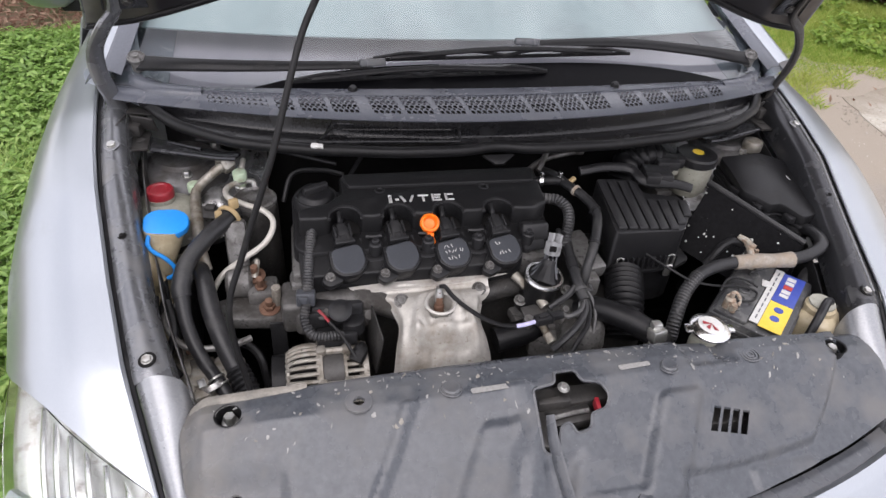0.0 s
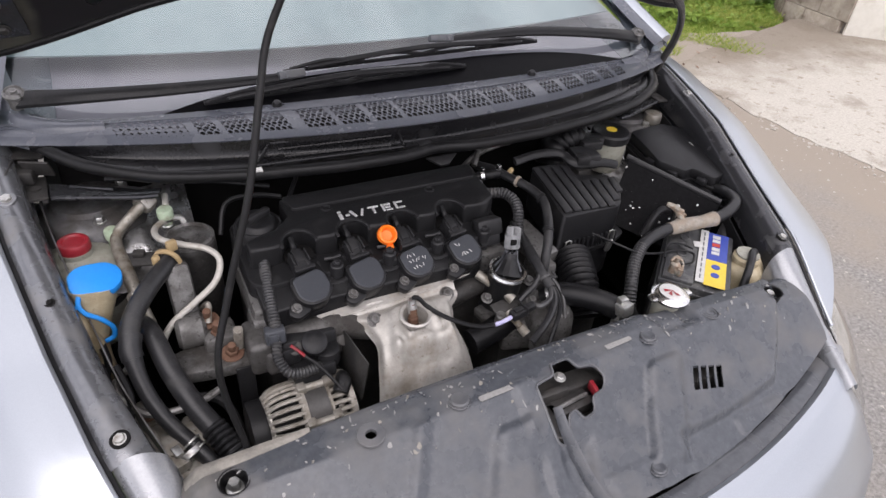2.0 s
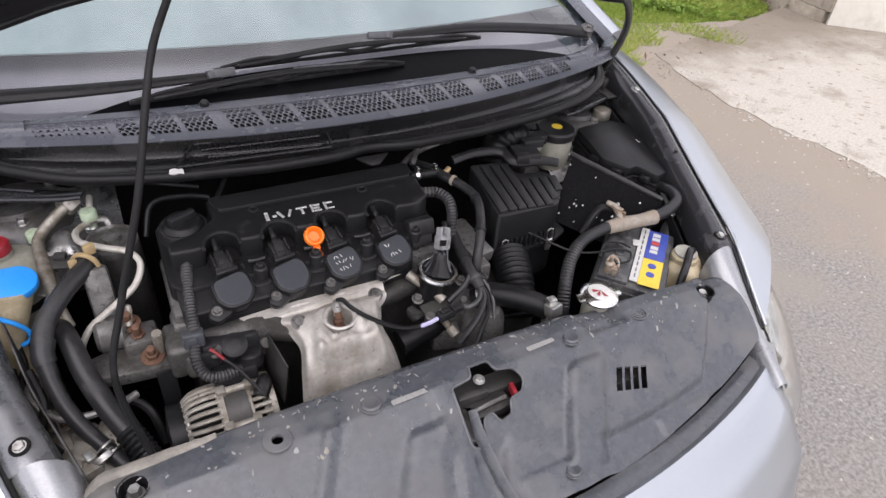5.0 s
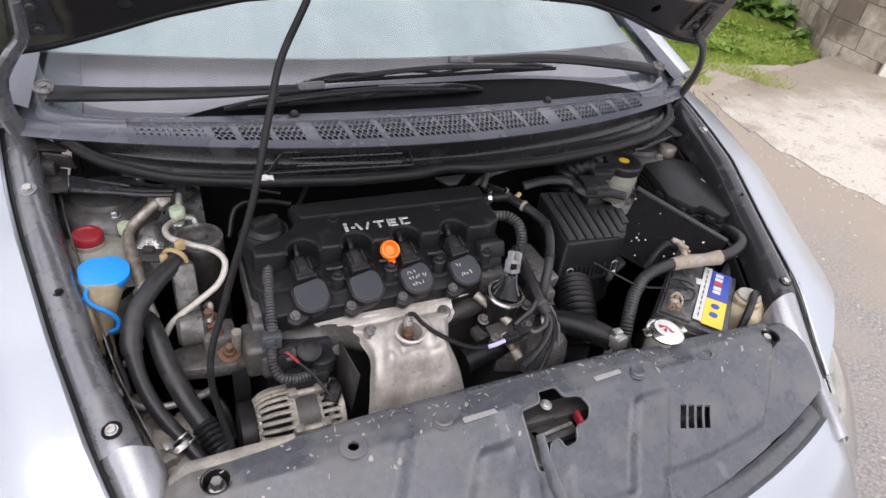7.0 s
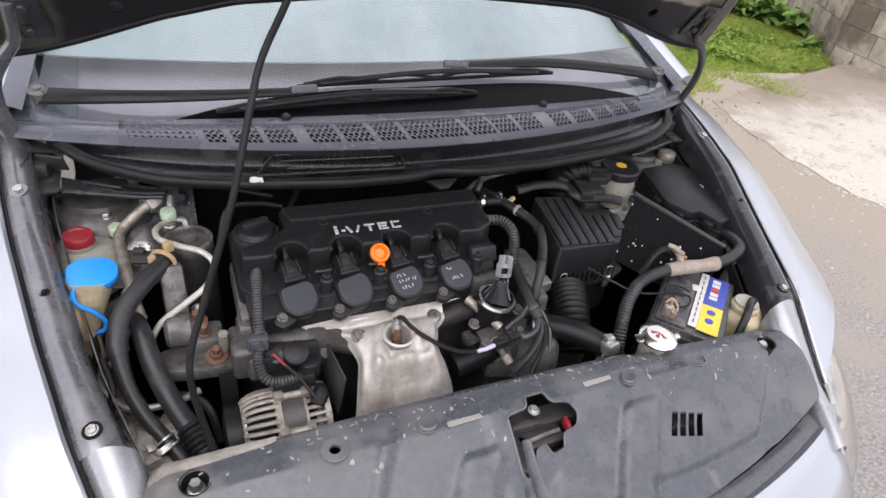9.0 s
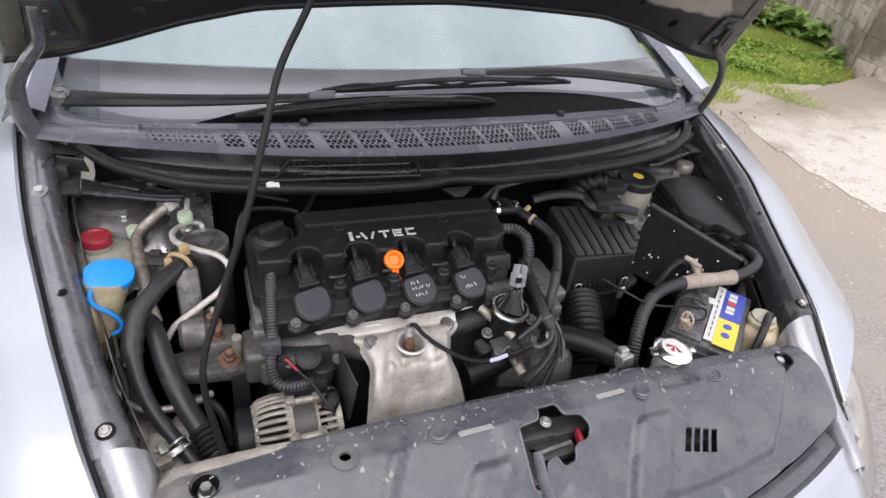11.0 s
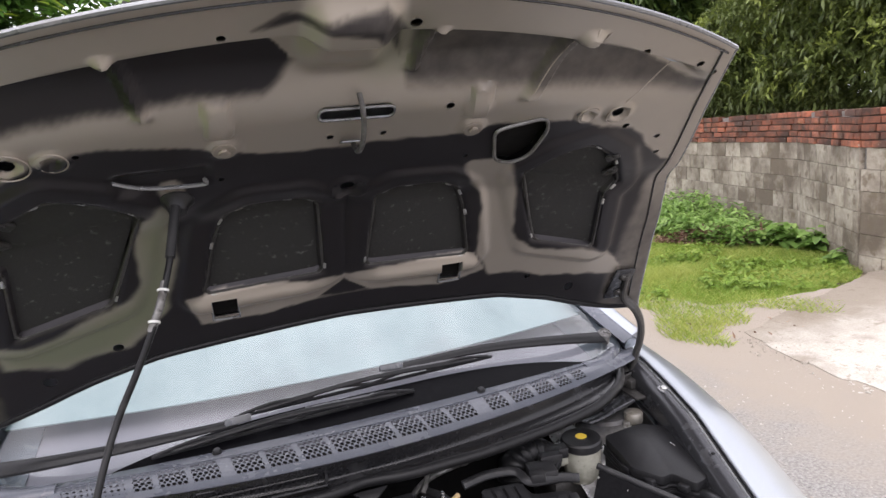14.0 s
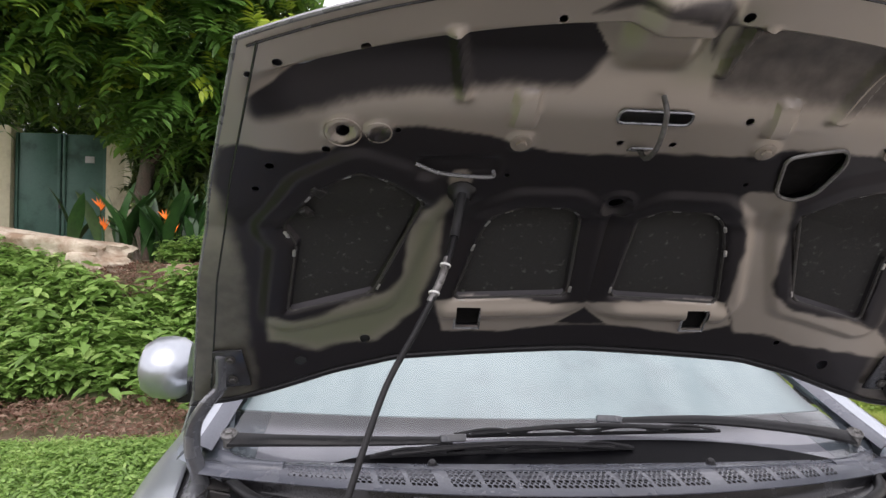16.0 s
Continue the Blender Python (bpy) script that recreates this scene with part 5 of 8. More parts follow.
for k in (.1, .8):
    p = Vector(PROP[7]).lerp(Vector(PROP[6 if k < .5 else 8]), .30)
    part("cable_tie", ring(p, p + Vector((.2, .5, 1)), .0074, .006, .003), M_WHITE, prop)
part("prop_socket", lathe(bonnet_at(-.247, .36, .006), bonnet_at(-.247, .36, -1), [(.024, 0), (.023, .008), (.015, .016), (.012, .026), (.0, .027)], 20), M_BLACK, skin, "black prop socket")
part("prop_sleeve", tube([PROP[8], PROP[9]], .0065, 12, 2), M_RUBBER, prop)

# ---- engine ----
engine = thing("engine", (-.15, .90, .36), "black and bare-metal four-cylinder engine under the open bonnet", "engine")
part("engine_block", join(box((-.15, .93, .60), (.46, .22, .40), (0, 0, 0), .02), box((.12, .86, .56), (.24, .26, .34), (0, 0, 0), .04)), M_IRON, engine, "oily dark engine block")
part("cylinder_head", join(box((-.165, .905, .802), (.45, .155, .05), (0, 0, 0), .008), box((-.165, .86, .765), (.45, .06, .05), (0, 0, 0), .01), box((-.36, .845, .785), (.07, .05, .05), (0, 0, 0), .01)), M_ALU, engine, "dusty cast aluminium cylinder head")

COIL_X = (-.297, -.207, -.119, -.028)


def lift(bm, y0=.93, slope=.10):
    for v in bm.verts:
        v.co.z += (v.co.y - y0) * slope
    return bm


top = [(-.300, 1.005), (-.298, .958), (-.325, .932), (-.374, .918), (-.374, .892)]
for cx in COIL_X:
    top += [(cx - .040, .890), (cx - .027, .892), (cx - .023, .905), (cx - .014, .917), (cx, .921), (cx + .014, .917), (cx + .023, .905), (cx + .027, .892)]
top += [(.018, .890), (.040, .890), (.066, .905), (.072, 1.005)]
valve = part("valve_cover", lift(prism(top, .846, .897, None, .005, 3)), M_VALVE, engine, "matt black plastic valve cover with scalloped front")
part("cover_skirt", lift(prism(rounded([(-.385, 1.012), (-.385, .865), (-.365, .848), (.045, .848), (.066, .87), (.08, 1.012)], .015), .815, .862, None, .006, 2)), M_VALVE, valve)
part("cover_ridge", lift(prism(rounded([(-.296, 1.002), (-.286, .965), (.058, .962), (.066, 1.002)], .008), .893, .9035, None, .004, 2)), M_VALVE, valve)
part("cover_apron", lift(prism(rounded([(-.378, .868), (-.376, .822), (-.366, .812), (-.008, .812), (.004, .822), (.010, .868)], .008), .800, .842, None, .006, 3), .84, .35), M_VALVE, valve, "black apron between the coils")
for k in range(3):
    cx = (COIL_X[k] + COIL_X[k + 1]) / 2
    part("apron_ridge", lift(tube([(cx - .022, .876, .852), (cx - .018, .852, .848), (cx - .012, .836, .842), (cx + .012, .836, .842), (cx + .018, .852, .848), (cx + .022, .876, .852)], .003, 6, 4), .84, .1), M_VALVE, valve)
    part("apron_seam", tube([(COIL_X[k] + .032, .868, .866), (cx, .866, .866), (COIL_X[k + 1] - .032, .868, .866)], .003, 6, 3), M_VALVE, valve)
for x in (.012,):
    part("cover_step", lift(box((.032, .862, .868), (.05, .03, .03), (-25, 0, 0), .006)), M_VALVE, valve)
    part("cover_step", lift(box((.030, .850, .850), (.04, .02, .02), (-25, 0, 0), .004)), M_VALVE, valve)
for k, cx in enumerate(COIL_X):
    p = [(cx + .0275 * math.cos(a), .893 + .0285 * math.sin(a), .894) for a in np.linspace(math.radians(-8), math.radians(188), 15)]
    part("scallop_rim", lift(tube(p, .003, 8, 2)), M_VALVE, valve)
    # near-black block for the shade in the scallop
    part("scallop_shade", lift(box((cx, .905, .852), (.05, .04, .03), (0, 0, 0), .004)), M_DARK, valve)
    part("wire_boot", tube([(cx - .004, .912, .872), (cx - .008, .897, .879), (cx - .010, .880, .872), (cx - .008, .868, .862)], [.0055, .005, .0042, .004], 8, 4), M_RUBBER, valve)
    part("cover_lug", join(rod((cx + .046, .852, .82), (cx + .046, .849, .866), .011, 14, .002), hexbolt((cx + .046, .849, .866), (cx + .046, .845, .9), .006, .006)), M_BLACK, valve)
for x, y in ((-.231, .958), (-.040, .955)):
    part("cover_plug", lift(lathe((x, y, .895), (x, y, 1), [(.009, 0), (.009, .004), (.006, .0045), (.005, .002), (0, .002)], 16)), M_BLACK, valve)
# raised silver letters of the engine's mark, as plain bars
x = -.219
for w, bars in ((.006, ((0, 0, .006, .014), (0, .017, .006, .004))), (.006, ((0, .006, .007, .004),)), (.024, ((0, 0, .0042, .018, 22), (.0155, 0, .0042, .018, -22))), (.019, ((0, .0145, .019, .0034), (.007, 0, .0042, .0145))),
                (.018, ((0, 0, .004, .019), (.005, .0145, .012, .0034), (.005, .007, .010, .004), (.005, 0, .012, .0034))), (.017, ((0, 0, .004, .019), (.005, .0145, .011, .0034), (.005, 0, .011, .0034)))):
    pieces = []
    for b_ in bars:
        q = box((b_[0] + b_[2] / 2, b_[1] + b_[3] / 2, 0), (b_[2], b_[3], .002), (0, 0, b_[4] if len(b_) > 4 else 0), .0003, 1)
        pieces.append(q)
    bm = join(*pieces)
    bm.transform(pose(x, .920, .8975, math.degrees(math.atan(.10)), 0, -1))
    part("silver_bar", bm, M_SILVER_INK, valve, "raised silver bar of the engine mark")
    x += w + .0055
# oil filler
cap = part("oil_cap", join(lathe((-.342, .974, .880), (-.342, .966, 1), [(.034, 0), (.035, .005), (.032, .008), (.028, .014), (.024, .016), (.012, .016), (0, .016)], 30), box((-.342, .973, .900), (.048, .013, .018), (0, 0, 28), .005)), M_BLACK, engine, "black oil filler cap")
part("filler_neck", lathe((-.342, .976, .83), (-.342, .972, 1), [(.040, 0), (.040, .05), (.037, .056)], 30), M_VALVE, cap)

# ignition coils
for k, cx in enumerate(COIL_X):
    m = pose(cx, .830, .847, 24, 0, 9) @ Matrix.Scale(1.17, 4)
    body = rounded([(-.026, .021), (.018, .026), (.026, .016), (.026, -.010), (.012, -.026), (-.014, -.026), (-.027, -.012)], .009, 5)
    coil = part("ignition_coil", join(prism(body, -.022, .003, m, .003, 2), prism(rounded([(-.044, -.022), (-.022, .006), (-.01, -.026), (-.034, -.034)], .008, 4), -.018, -.006, m, .002)), M_BLACK, engine, "dark grey ignition coil bolted to the head")
    # paler than the body: the top's sheen is put into its colour
    part("coil_lid", prism([(a * .86, c * .86) for a, c in body], .002, .005, m, .0012, 1), M_COIL, coil)
    cb = join(box((0, .038, -.001), (.025, .030, .019), (0, 0, 0), .0025), box((0, .026, .000), (.029, .006, .022), (0, 0, 0), .0015), box((-.011, .044, .010), (.0025, .020, .004), (0, 0, 0), .0008), box((.011, .044, .010), (.0025, .020, .004), (0, 0, 0), .0008), box((0, .047, .007), (.013, .020, .005), (0, 0, 0), .001), box((-.0065, .036, .008), (.003, .016, .004), (0, 0, 0), .0008), box((.0065, .036, .008), (.003, .016, .004), (0, 0, 0), .0008))
    cb.transform(m)
    part("coil_plug", cb, M_BLACK, coil, "black plug connector")
    part("coil_lead", tube([m @ Vector((0, .054, -.003)), m @ Vector((.001, .066, .004)), m @ Vector((.003, .078, .004))], .0042, 8, 4), M_RUBBER, coil)
    p = m @ Vector((-.030, -.018, -.006))
    part("coil_bolt", hexbolt(p, m @ Vector((-.030, -.018, 1)), .006, .006, 1.35), M_ALU, coil)
    part("coil_foot", rod(m @ Vector((0, 0, -.02)), m @ Vector((0, 0, -.055)), .019, 18, .002), M_BLACK, coil)
    if k >= 2:
        rr = random.Random(10 + k)
        rows_ = ((.010, 3), (.001, 6), (-.009, 4)) if k == 2 else ((.010, 2), (-.006, 4))
        for yy, n in rows_:
            for i in range(n):
                bm = box((-.012 + .0050 * i + rr.uniform(-.001, .001), yy + rr.uniform(-.001, .001), .0054), (.0010, rr.uniform(.004, .0065), .0006), (0, 0, rr.uniform(-40, 40)), 0)
                bm.transform(m)
                part("pen_stroke", bm, M_WHITE, coil, "white pen mark")
# dipstick
d0 = Vector((-.155, .873, .882))
dip = part("dipstick", lathe(d0 + Vector((0, .006, -.006)), d0 + Vector((0, -.5, .55)), [(0, -.002), (.010, -.002), (.0165, .003), (.0175, .008), (.0155, .013), (.0125, .0145), (.0105, .011), (.009, .004), (0, .003)], 28), M_ORANGE, engine, "bright orange dipstick handle")
part("dip_neck", lathe(d0 + Vector((0, -.012, -.016)), d0 + Vector((0, -.020, -.05)), [(.0055, -.004), (.0065, .0), (.0050, .004), (.0085, .009), (.0105, .015), (.0090, .021), (.0050, .025)], 18), M_ORANGE, dip)
part("dip_tube", lathe((-.155, .852, .80), (-.155, .858, .9), [(.010, 0), (.010, .035), (.015, .038), (.016, .052), (.012, .055)], 18), M_BLACK, dip)
# pale strip of the manifold gasket plate
part("manifold_plate", prism([(-.145, -.003), (.135, .017), (.150, .011), (.135, .001), (.055, -.012), (-.135, -.018)], 0, .0025, pose(-.155, .812, .806, 14, 0, 0), .0008, 1), M_SHIELD, engine, "thin bent metal plate")


# heat shield over the exhaust manifold
def shield_point(u, v):
    side = 2 * u - 1
    x = -.156 + (.094 - .016 * smooth(.22, .34, v)) * side
    k = v * 4
    ys, zs = [.808, .786, .752, .708, .684], [.798, .796, .787, .757, .690]
    y, z = (sum(float(np.interp(k + d, range(5), q)) * w for d, w in ((-.5, .2), (-.25, .2), (0, .2), (.25, .2), (.5, .2))) for q in (ys, zs))
    crown = (1 - abs(side) ** 3) * smooth(.16, .34, v)
    z += .010 * crown - .012 * smooth(.86, 1, abs(side)) * smooth(.2, .3, v) + .004 * smooth(.16, .08, v)
    y -= .006 * crown * smooth(.3, .7, v)
    # pressed folds running down from the collar
    for c, w, h in ((-.62 + .2 * (1 - v), .10, .010), (-.24, .10, -.008), (.70, .09, .010), (.30, .12, -.006)):
        z += h * math.exp(-((side - c) / w) ** 2) * smooth(.42, .60, v) * smooth(1.0, .85, v)
    x += side * .007 * smooth(.72, 1.0, v) * smooth(.5, 1.0, abs(side)) - side * .010 * math.exp(-((v - .55) / .14) ** 2) * abs(side) ** 2
    z += .007 * math.exp(-((v - .66) / .045) ** 2) * smooth(.80, .55, abs(side)) - .006 * math.exp(-((v - .78) / .06) ** 2) * smooth(.75, .5, abs(side))
    z += .006 * smooth(.10, .0, v) * (1 + .6 * math.sin(9 * side)) * .6
    q = math.hypot(x + .156, (y - .754) * 1.0)
    z += .005 * smooth(.046, .034, q) - .030 * smooth(.0225, .0185, q)
    return Vector((x, y, z))


shield = part("heat_shield", surface(shield_point, 70, 70, .0015), M_SHIELD, engine, "pressed silvery exhaust heat shield")
for x, v in ((-.228, .34), (-.082, .20)):
    p = shield_point((x + .248) / .184, v) + Vector((0, 0, .001))
    part("shield_bolt", hexbolt(p, p + Vector((0, -.5, 1)), .0075, .006, 1.7), M_ALU, shield)
part("sensor_ring", lathe((-.156, .754, .800), (-.156, .742, .9), [(.0195, -.016), (.0205, 0), (.0235, .003), (.0265, .004), (.027, .007), (.0245, .009), (.0205, .006), (.0195, .002), (.0195, -.016)], 30), M_SHIELD, shield)
sensor = part("oxygen_sensor", join(lathe((-.156, .755, .765), (-.156, .771, .85), [(.015, 0), (.0145, .012), (.0085, .014), (.0085, .030), (.007, .032), (.007, .046), (.0055, .048), (.005, .056), (0, .056)], 18), lathe((-.156, .755, .772), (-.156, .771, .85), [(.013, 0), (.013, .008)], 6)), M_RUST, engine, "rusty oxygen sensor")
part("sensor_tip", lathe((-.156, .763, .803), (-.156, .772, .84), [(.0075, 0), (.0078, .012), (.0065, .016), (.006, .024), (0, .025)], 16), M_STEEL, sensor)
part("sensor_lead", tube([(-.155, .769, .827), (-.147, .765, .829), (-.135, .757, .815), (-.115, .745, .80), (-.090, .722, .793), (-.065, .703, .792), (-.040, .694, .795)], .0038, 8, 6), M_RUBBER, sensor)
M_LILAC = paint("pale_lilac_sleeve", (0.42, 0.40, 0.62), (0.52, 0.50, 0.70), 0.45, 0, 100, 0.04)
part("lead_sleeve", tube([(-.042, .694, .795), (-.026, .694, .797), (-.010, .697, .798)], .0036, 8, 3), M_LILAC, sensor, "pale lilac wire sleeve")
part("lead_plug", join(box((.006, .700, .799), (.032, .017, .015), (0, 0, 10), .003), box((.004, .699, .808), (.018, .008, .004), (0, 0, 10), .001), box((.031, .705, .800), (.022, .014, .012), (0, 0, 10), .003), box((.018, .703, .801), (.004, .020, .017), (0, 0, 10), .001)), M_BLACK, sensor)
# exhaust runners
M_CAST = paint("sooty_cast_iron", (0.060, 0.058, 0.056), (0.105, 0.101, 0.097), 0.55, 0.5, 180, 0.3, 0.12, dirt=(0.045, 0.040, 0.036), amount=0.4, dirt_scale=20, worn=(0.26, 0.25, 0.24), specks=(0.03, 0.027, 0.024), speck_scale=130, speck_cut=0.60)
part("exhaust_runner", tube([(-.37, .815, .775), (-.32, .805, .782), (-.27, .80, .785), (-.22, .79, .77)], .021, 16, 5), M_CAST, engine, "dull cast runner")
part("tensioner_body", join(box((-.322, .790, .772), (.085, .040, .05), (-10, 0, 2), .006, 2), lathe((-.318, .768, .788), (-.318, .75, .82), [(.017, 0), (.019, .004), (.019, .016), (.015, .019), (.006, .0195), (0, .0195)], 24), box((-.355, .775, .776), (.03, .02, .03), (-10, 0, 6), .004)), M_BLACK, engine, "black boxed sensor housing")
part("front_casting", join(box((-.325, .800, .760), (.13, .05, .045), (-14, 0, 3), .010, 3), box((-.385, .815, .770), (.05, .07, .06), (0, 0, 0), .010, 3), box((-.30, .785, .775), (.045, .012, .022), (-20, 0, 8), .004), rod((-.345, .792, .775), (-.345, .770, .790), .012, 18, .002), rod((-.27, .790, .765), (-.27, .772, .775), .009, 14, .002)), M_CAST, engine, "dusty cast engine front with bosses")
part("exhaust_runner", tube([(-.09, .80, .770), (-.05, .805, .776), (-.01, .812, .778), (.03, .815, .775)], .019, 16, 5), M_IRON, engine)
part("exhaust_runner", tube([(-.06, .73, .73), (-.02, .735, .735), (.03, .745, .74)], .022, 16, 5), M_RUBBER, engine)
# exhaust gas valve and its pipes
egr = part("egr_valve", lathe((.0235, .790, .728), (.0285, .782, .806), [(.029, 0), (.031, .004), (.031, .086), (.0325, .090)], 30), M_BLACK, engine, "black exhaust gas valve with steel rim")
part("valve_rim", lathe((.030, .780, .818), (.035, .772, .896), [(.028, 0), (.0335, .0005), (.0348, .004), (.033, .008), (.0285, .008), (.028, 0)], 32), M_CHROME, egr, "bright steel rim")
part("valve_cone", lathe((.030, .780, .816), (.048, .800, .868), [(.028, .0), (.022, .008), (.013, .026), (.011, .036), (0, .036)], 14), M_BLACK, egr, angle=12)
for k in range(8):
    a = 2 * math.pi * k / 8
    part("cone_rib", tube([(.030 + .024 * math.cos(a), .780 + .022 * math.sin(a), .826), (.038 + .013 * math.cos(a), .789 + .012 * math.sin(a), .840), (.044 + .010 * math.cos(a), .796 + .009 * math.sin(a), .852)], .0018, 5, 3), M_COIL, egr)
M_GREYPLUG = paint("grey_plug_plastic", (0.20, 0.205, 0.21), (0.26, 0.265, 0.27), 0.45, 0, 200, 0.06, 0.1, dirt=(0.10, 0.10, 0.10), amount=0.3, dirt_scale=60)
part("plug_window", box((.0425, .792, .870), (.014, .004, .010), (-20, 20, 15), .001), M_DARK, egr)
part("valve_plug", join(box((.047, .802, .864), (.024, .020, .026), (-20, 20, 15), .004), box((.055, .811, .880), (.015, .015, .013), (-20, 20, 15), .003), box((.042, .806, .884), (.005, .012, .016), (-20, 20, 15), .001), box((.053, .800, .884), (.005, .012, .014), (-20, 20, 15), .001)), M_GREYPLUG, egr, "grey cable plug")
part("valve_base", join(box((.03, .765, .738), (.095, .07, .02), (0, 0, 10), .006), box((.045, .740, .715), (.08, .06, .05), (0, 0, -15), .01), box((.062, .748, .752), (.026, .022, .014), (0, 0, 20), .004), rod((-.005, .738, .735), (-.005, .730, .775), .009, 14, .002)), M_ALU, engine, "oily cast valve base")
part("coolant_pipe", tube([(-.012, .808, .806), (.0, .79, .800), (.018, .765, .790), (.028, .748, .782)], .0085, 12, 5), M_PIPE, engine, "dull grey coolant pipe")
part("pipe_bracket", box((.012, .745, .772), (.05, .03, .006), (20, 0, 10), .002), M_IRON, engine)
sens = part("coolant_sensor", lathe((.010, .735, .772), (.030, .685, .745), [(.009, 0), (.009, .012), (.006, .014), (.006, .032), (.008, .034), (.008, .05), (0, .05)], 12), M_PIPE, engine, "tarnished metal sensor")
for p in ((-.008, .775, .775), (.062, .74, .775), (.075, .775, .79), (.085, .70, .74)):
    part("engine_bolt", hexbolt(p, (p[0], p[1] - .4, p[2] + 1), .007, .008), M_ALU, engine)
part("thermostat_housing", join(lathe((.085, .72, .70), (.09, .70, .80), [(.04, 0), (.042, .04), (.034, .07), (.022, .085), (0, .088)], 24), box((.075, .75, .745), (.06, .05, .05), (0, 0, 20), .012)), M_ALU, engine, "stained aluminium thermostat housing")
# engine mount with its bracket
mount = part("engine_mount", join(prism(rounded([(-.525, .845), (-.525, .805), (-.47, .795), (-.40, .790), (-.375, .805), (-.385, .86), (-.43, .875)], .015, 4), .745, .768, None, .005), box((-.44, .855, .775), (.05, .05, .03), (0, 0, 0), .008)), M_ALU, engine, "cast aluminium engine mount bracket")
part("mount_arm", join(box((-.478, .905, .820), (.036, .030, .12), (-20, 0, 4), .008), rod((-.500, .872, .785), (-.456, .872, .785), .027, 24, .006), box((-.478, .885, .775), (.042, .05, .04), (0, 0, 0), .008)), M_ALU, mount)
for p, h in (((-.443, .848, .785), .020), ((-.430, .815, .770), .016), ((-.452, .872, .795), .018)):
    part("mount_bolt", join(hexbolt(p, (p[0], p[1] - .2, p[2] + 1), .010, .010, 1.7), rod(p, (p[0], p[1] - .2 * h * 2, p[2] + h * 1.5), .006, 12, .001)), M_RUST, mount, "rusty mount bolt")
part("mount_stud", rod((-.418, .823, .768), (-.417, .815, .815), .0075, 12, .001), M_PIPE, mount)
part("mount_stud", tube([(-.455, .90, .80), (-.447, .88, .82), (-.452, .862, .80)], .005, 8, 4), M_PIPE, mount)
# hydraulic damper of the mount
damper = part("mount_damper", lathe((-.448, .988, .60), (-.448, .985, 1.0), [(.042, 0), (.041, .12), (.039, .26), (.038, .272), (.034, .278), (.031, .274), (.016, .272), (.012, .278), (0, .278)], 32), M_IRON, engine, "round hydraulic mount with a dull grey top")
part("damper_lid", lathe((-.448, .986, .872), (-.448, .985, 1.0), [(.038, .002), (.038, .008), (.034, .010), (.031, .006), (.014, .005), (.013, .011), (0, .012)], 32), M_ALU, damper)
# wiring loom on the left
loom = part("wiring_loom", tube([(-.352, .902, .868), (-.355, .888, .862), (-.360, .855, .848), (-.364, .82, .834), (-.367, .79, .818)], .0095, 12, 5, ribs=(.005, .0018)), M_LOOM, engine, "ribbed grey wiring loom")
part("loom_tail", tube([(-.370, .778, .806), (-.374, .760, .79), (-.366, .742, .775), (-.345, .738, .768), (-.315, .742, .766)], .0085, 12, 5, ribs=(.005, .0016)), M_LOOM, loom)
part("loom_plug", join(box((-.370, .786, .812), (.030, .020, .024), (-10, 0, -5), .003), box((-.374, .775, .816), (.014, .006, .012), (-10, 0, -5), .001)), M_COIL, loom, "dark blue plug connector")
part("red_wire", tube([(-.352, .770, .797), (-.344, .762, .792), (-.336, .752, .786)], .0024, 8, 4), M_RED, loom, "red wire joint")
part("black_lead", tube([(-.336, .752, .786), (-.322, .735, .778), (-.31, .715, .768), (-.298, .695, .755)], .0028, 8, 4), M_RUBBER, loom)

# alternator: two ribbed end housings round a dark stator, core near black for the shade between ribs
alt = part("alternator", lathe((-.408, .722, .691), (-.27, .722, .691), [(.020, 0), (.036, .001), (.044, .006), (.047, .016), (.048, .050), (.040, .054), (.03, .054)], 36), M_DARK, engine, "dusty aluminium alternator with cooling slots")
part("stator", lathe((-.352, .722, .691), (-.27, .722, .691), [(.03, 0), (.053, 0), (.053, .034), (.03, .034)], 36), M_IRON, alt, "dark laminated stator")
for x0, x1, r in ((-.408, -.352, .057), (-.318, -.280, .053)):
    for x, w in ((x0, .005), (x1 - .009, .010)):
        rr_ = r - (.010 if x == x0 and x0 < -.4 else 0)
        part("end_ring", lathe((x, .722, .691), (x + 1, .722, .691), [(rr_ - .014, 0), (rr_ - .002, 0), (rr_, .002), (rr_, w), (rr_ - .004, w + .001), (rr_ - .014, w), (rr_ - .014, 0)], 36), M_PIPE, alt)
    for k in range(18):
        a = math.radians(-20 + 12.5 * k)
        c, s_ = math.cos(a), math.sin(a)
        drop = .010 if x0 < -.4 else .0
        part("cooling_rib", tube([(x0 + .001, .722 - (r - .004 - drop) * c, .691 + (r - .004 - drop) * s_), (x0 + .012, .722 - (r - .003 - drop * .3) * c, .691 + (r - .003 - drop * .3) * s_), (x0 + .03, .722 - (r - .002) * c, .691 + (r - .002) * s_), (x1 - .004, .722 - (r - .002) * c, .691 + (r - .002) * s_)], .0036, 6, 3), M_PIPE, alt)
for a in (35, 95, 150):
    c, s_ = math.cos(math.radians(a)), math.sin(math.radians(a))
    part("through_bolt", join(rod((-.360, .722 - .056 * c, .691 + .056 * s_), (-.305, .722 - .056 * c, .691 + .056 * s_), .006, 10, .001), box((-.352, .722 - .056 * c, .691 + .056 * s_), (.014, .016, .016), (0, 0, 0), .003), box((-.312, .722 - .055 * c, .691 + .055 * s_), (.014, .016, .016), (0, 0, 0), .003)), M_PIPE, alt)
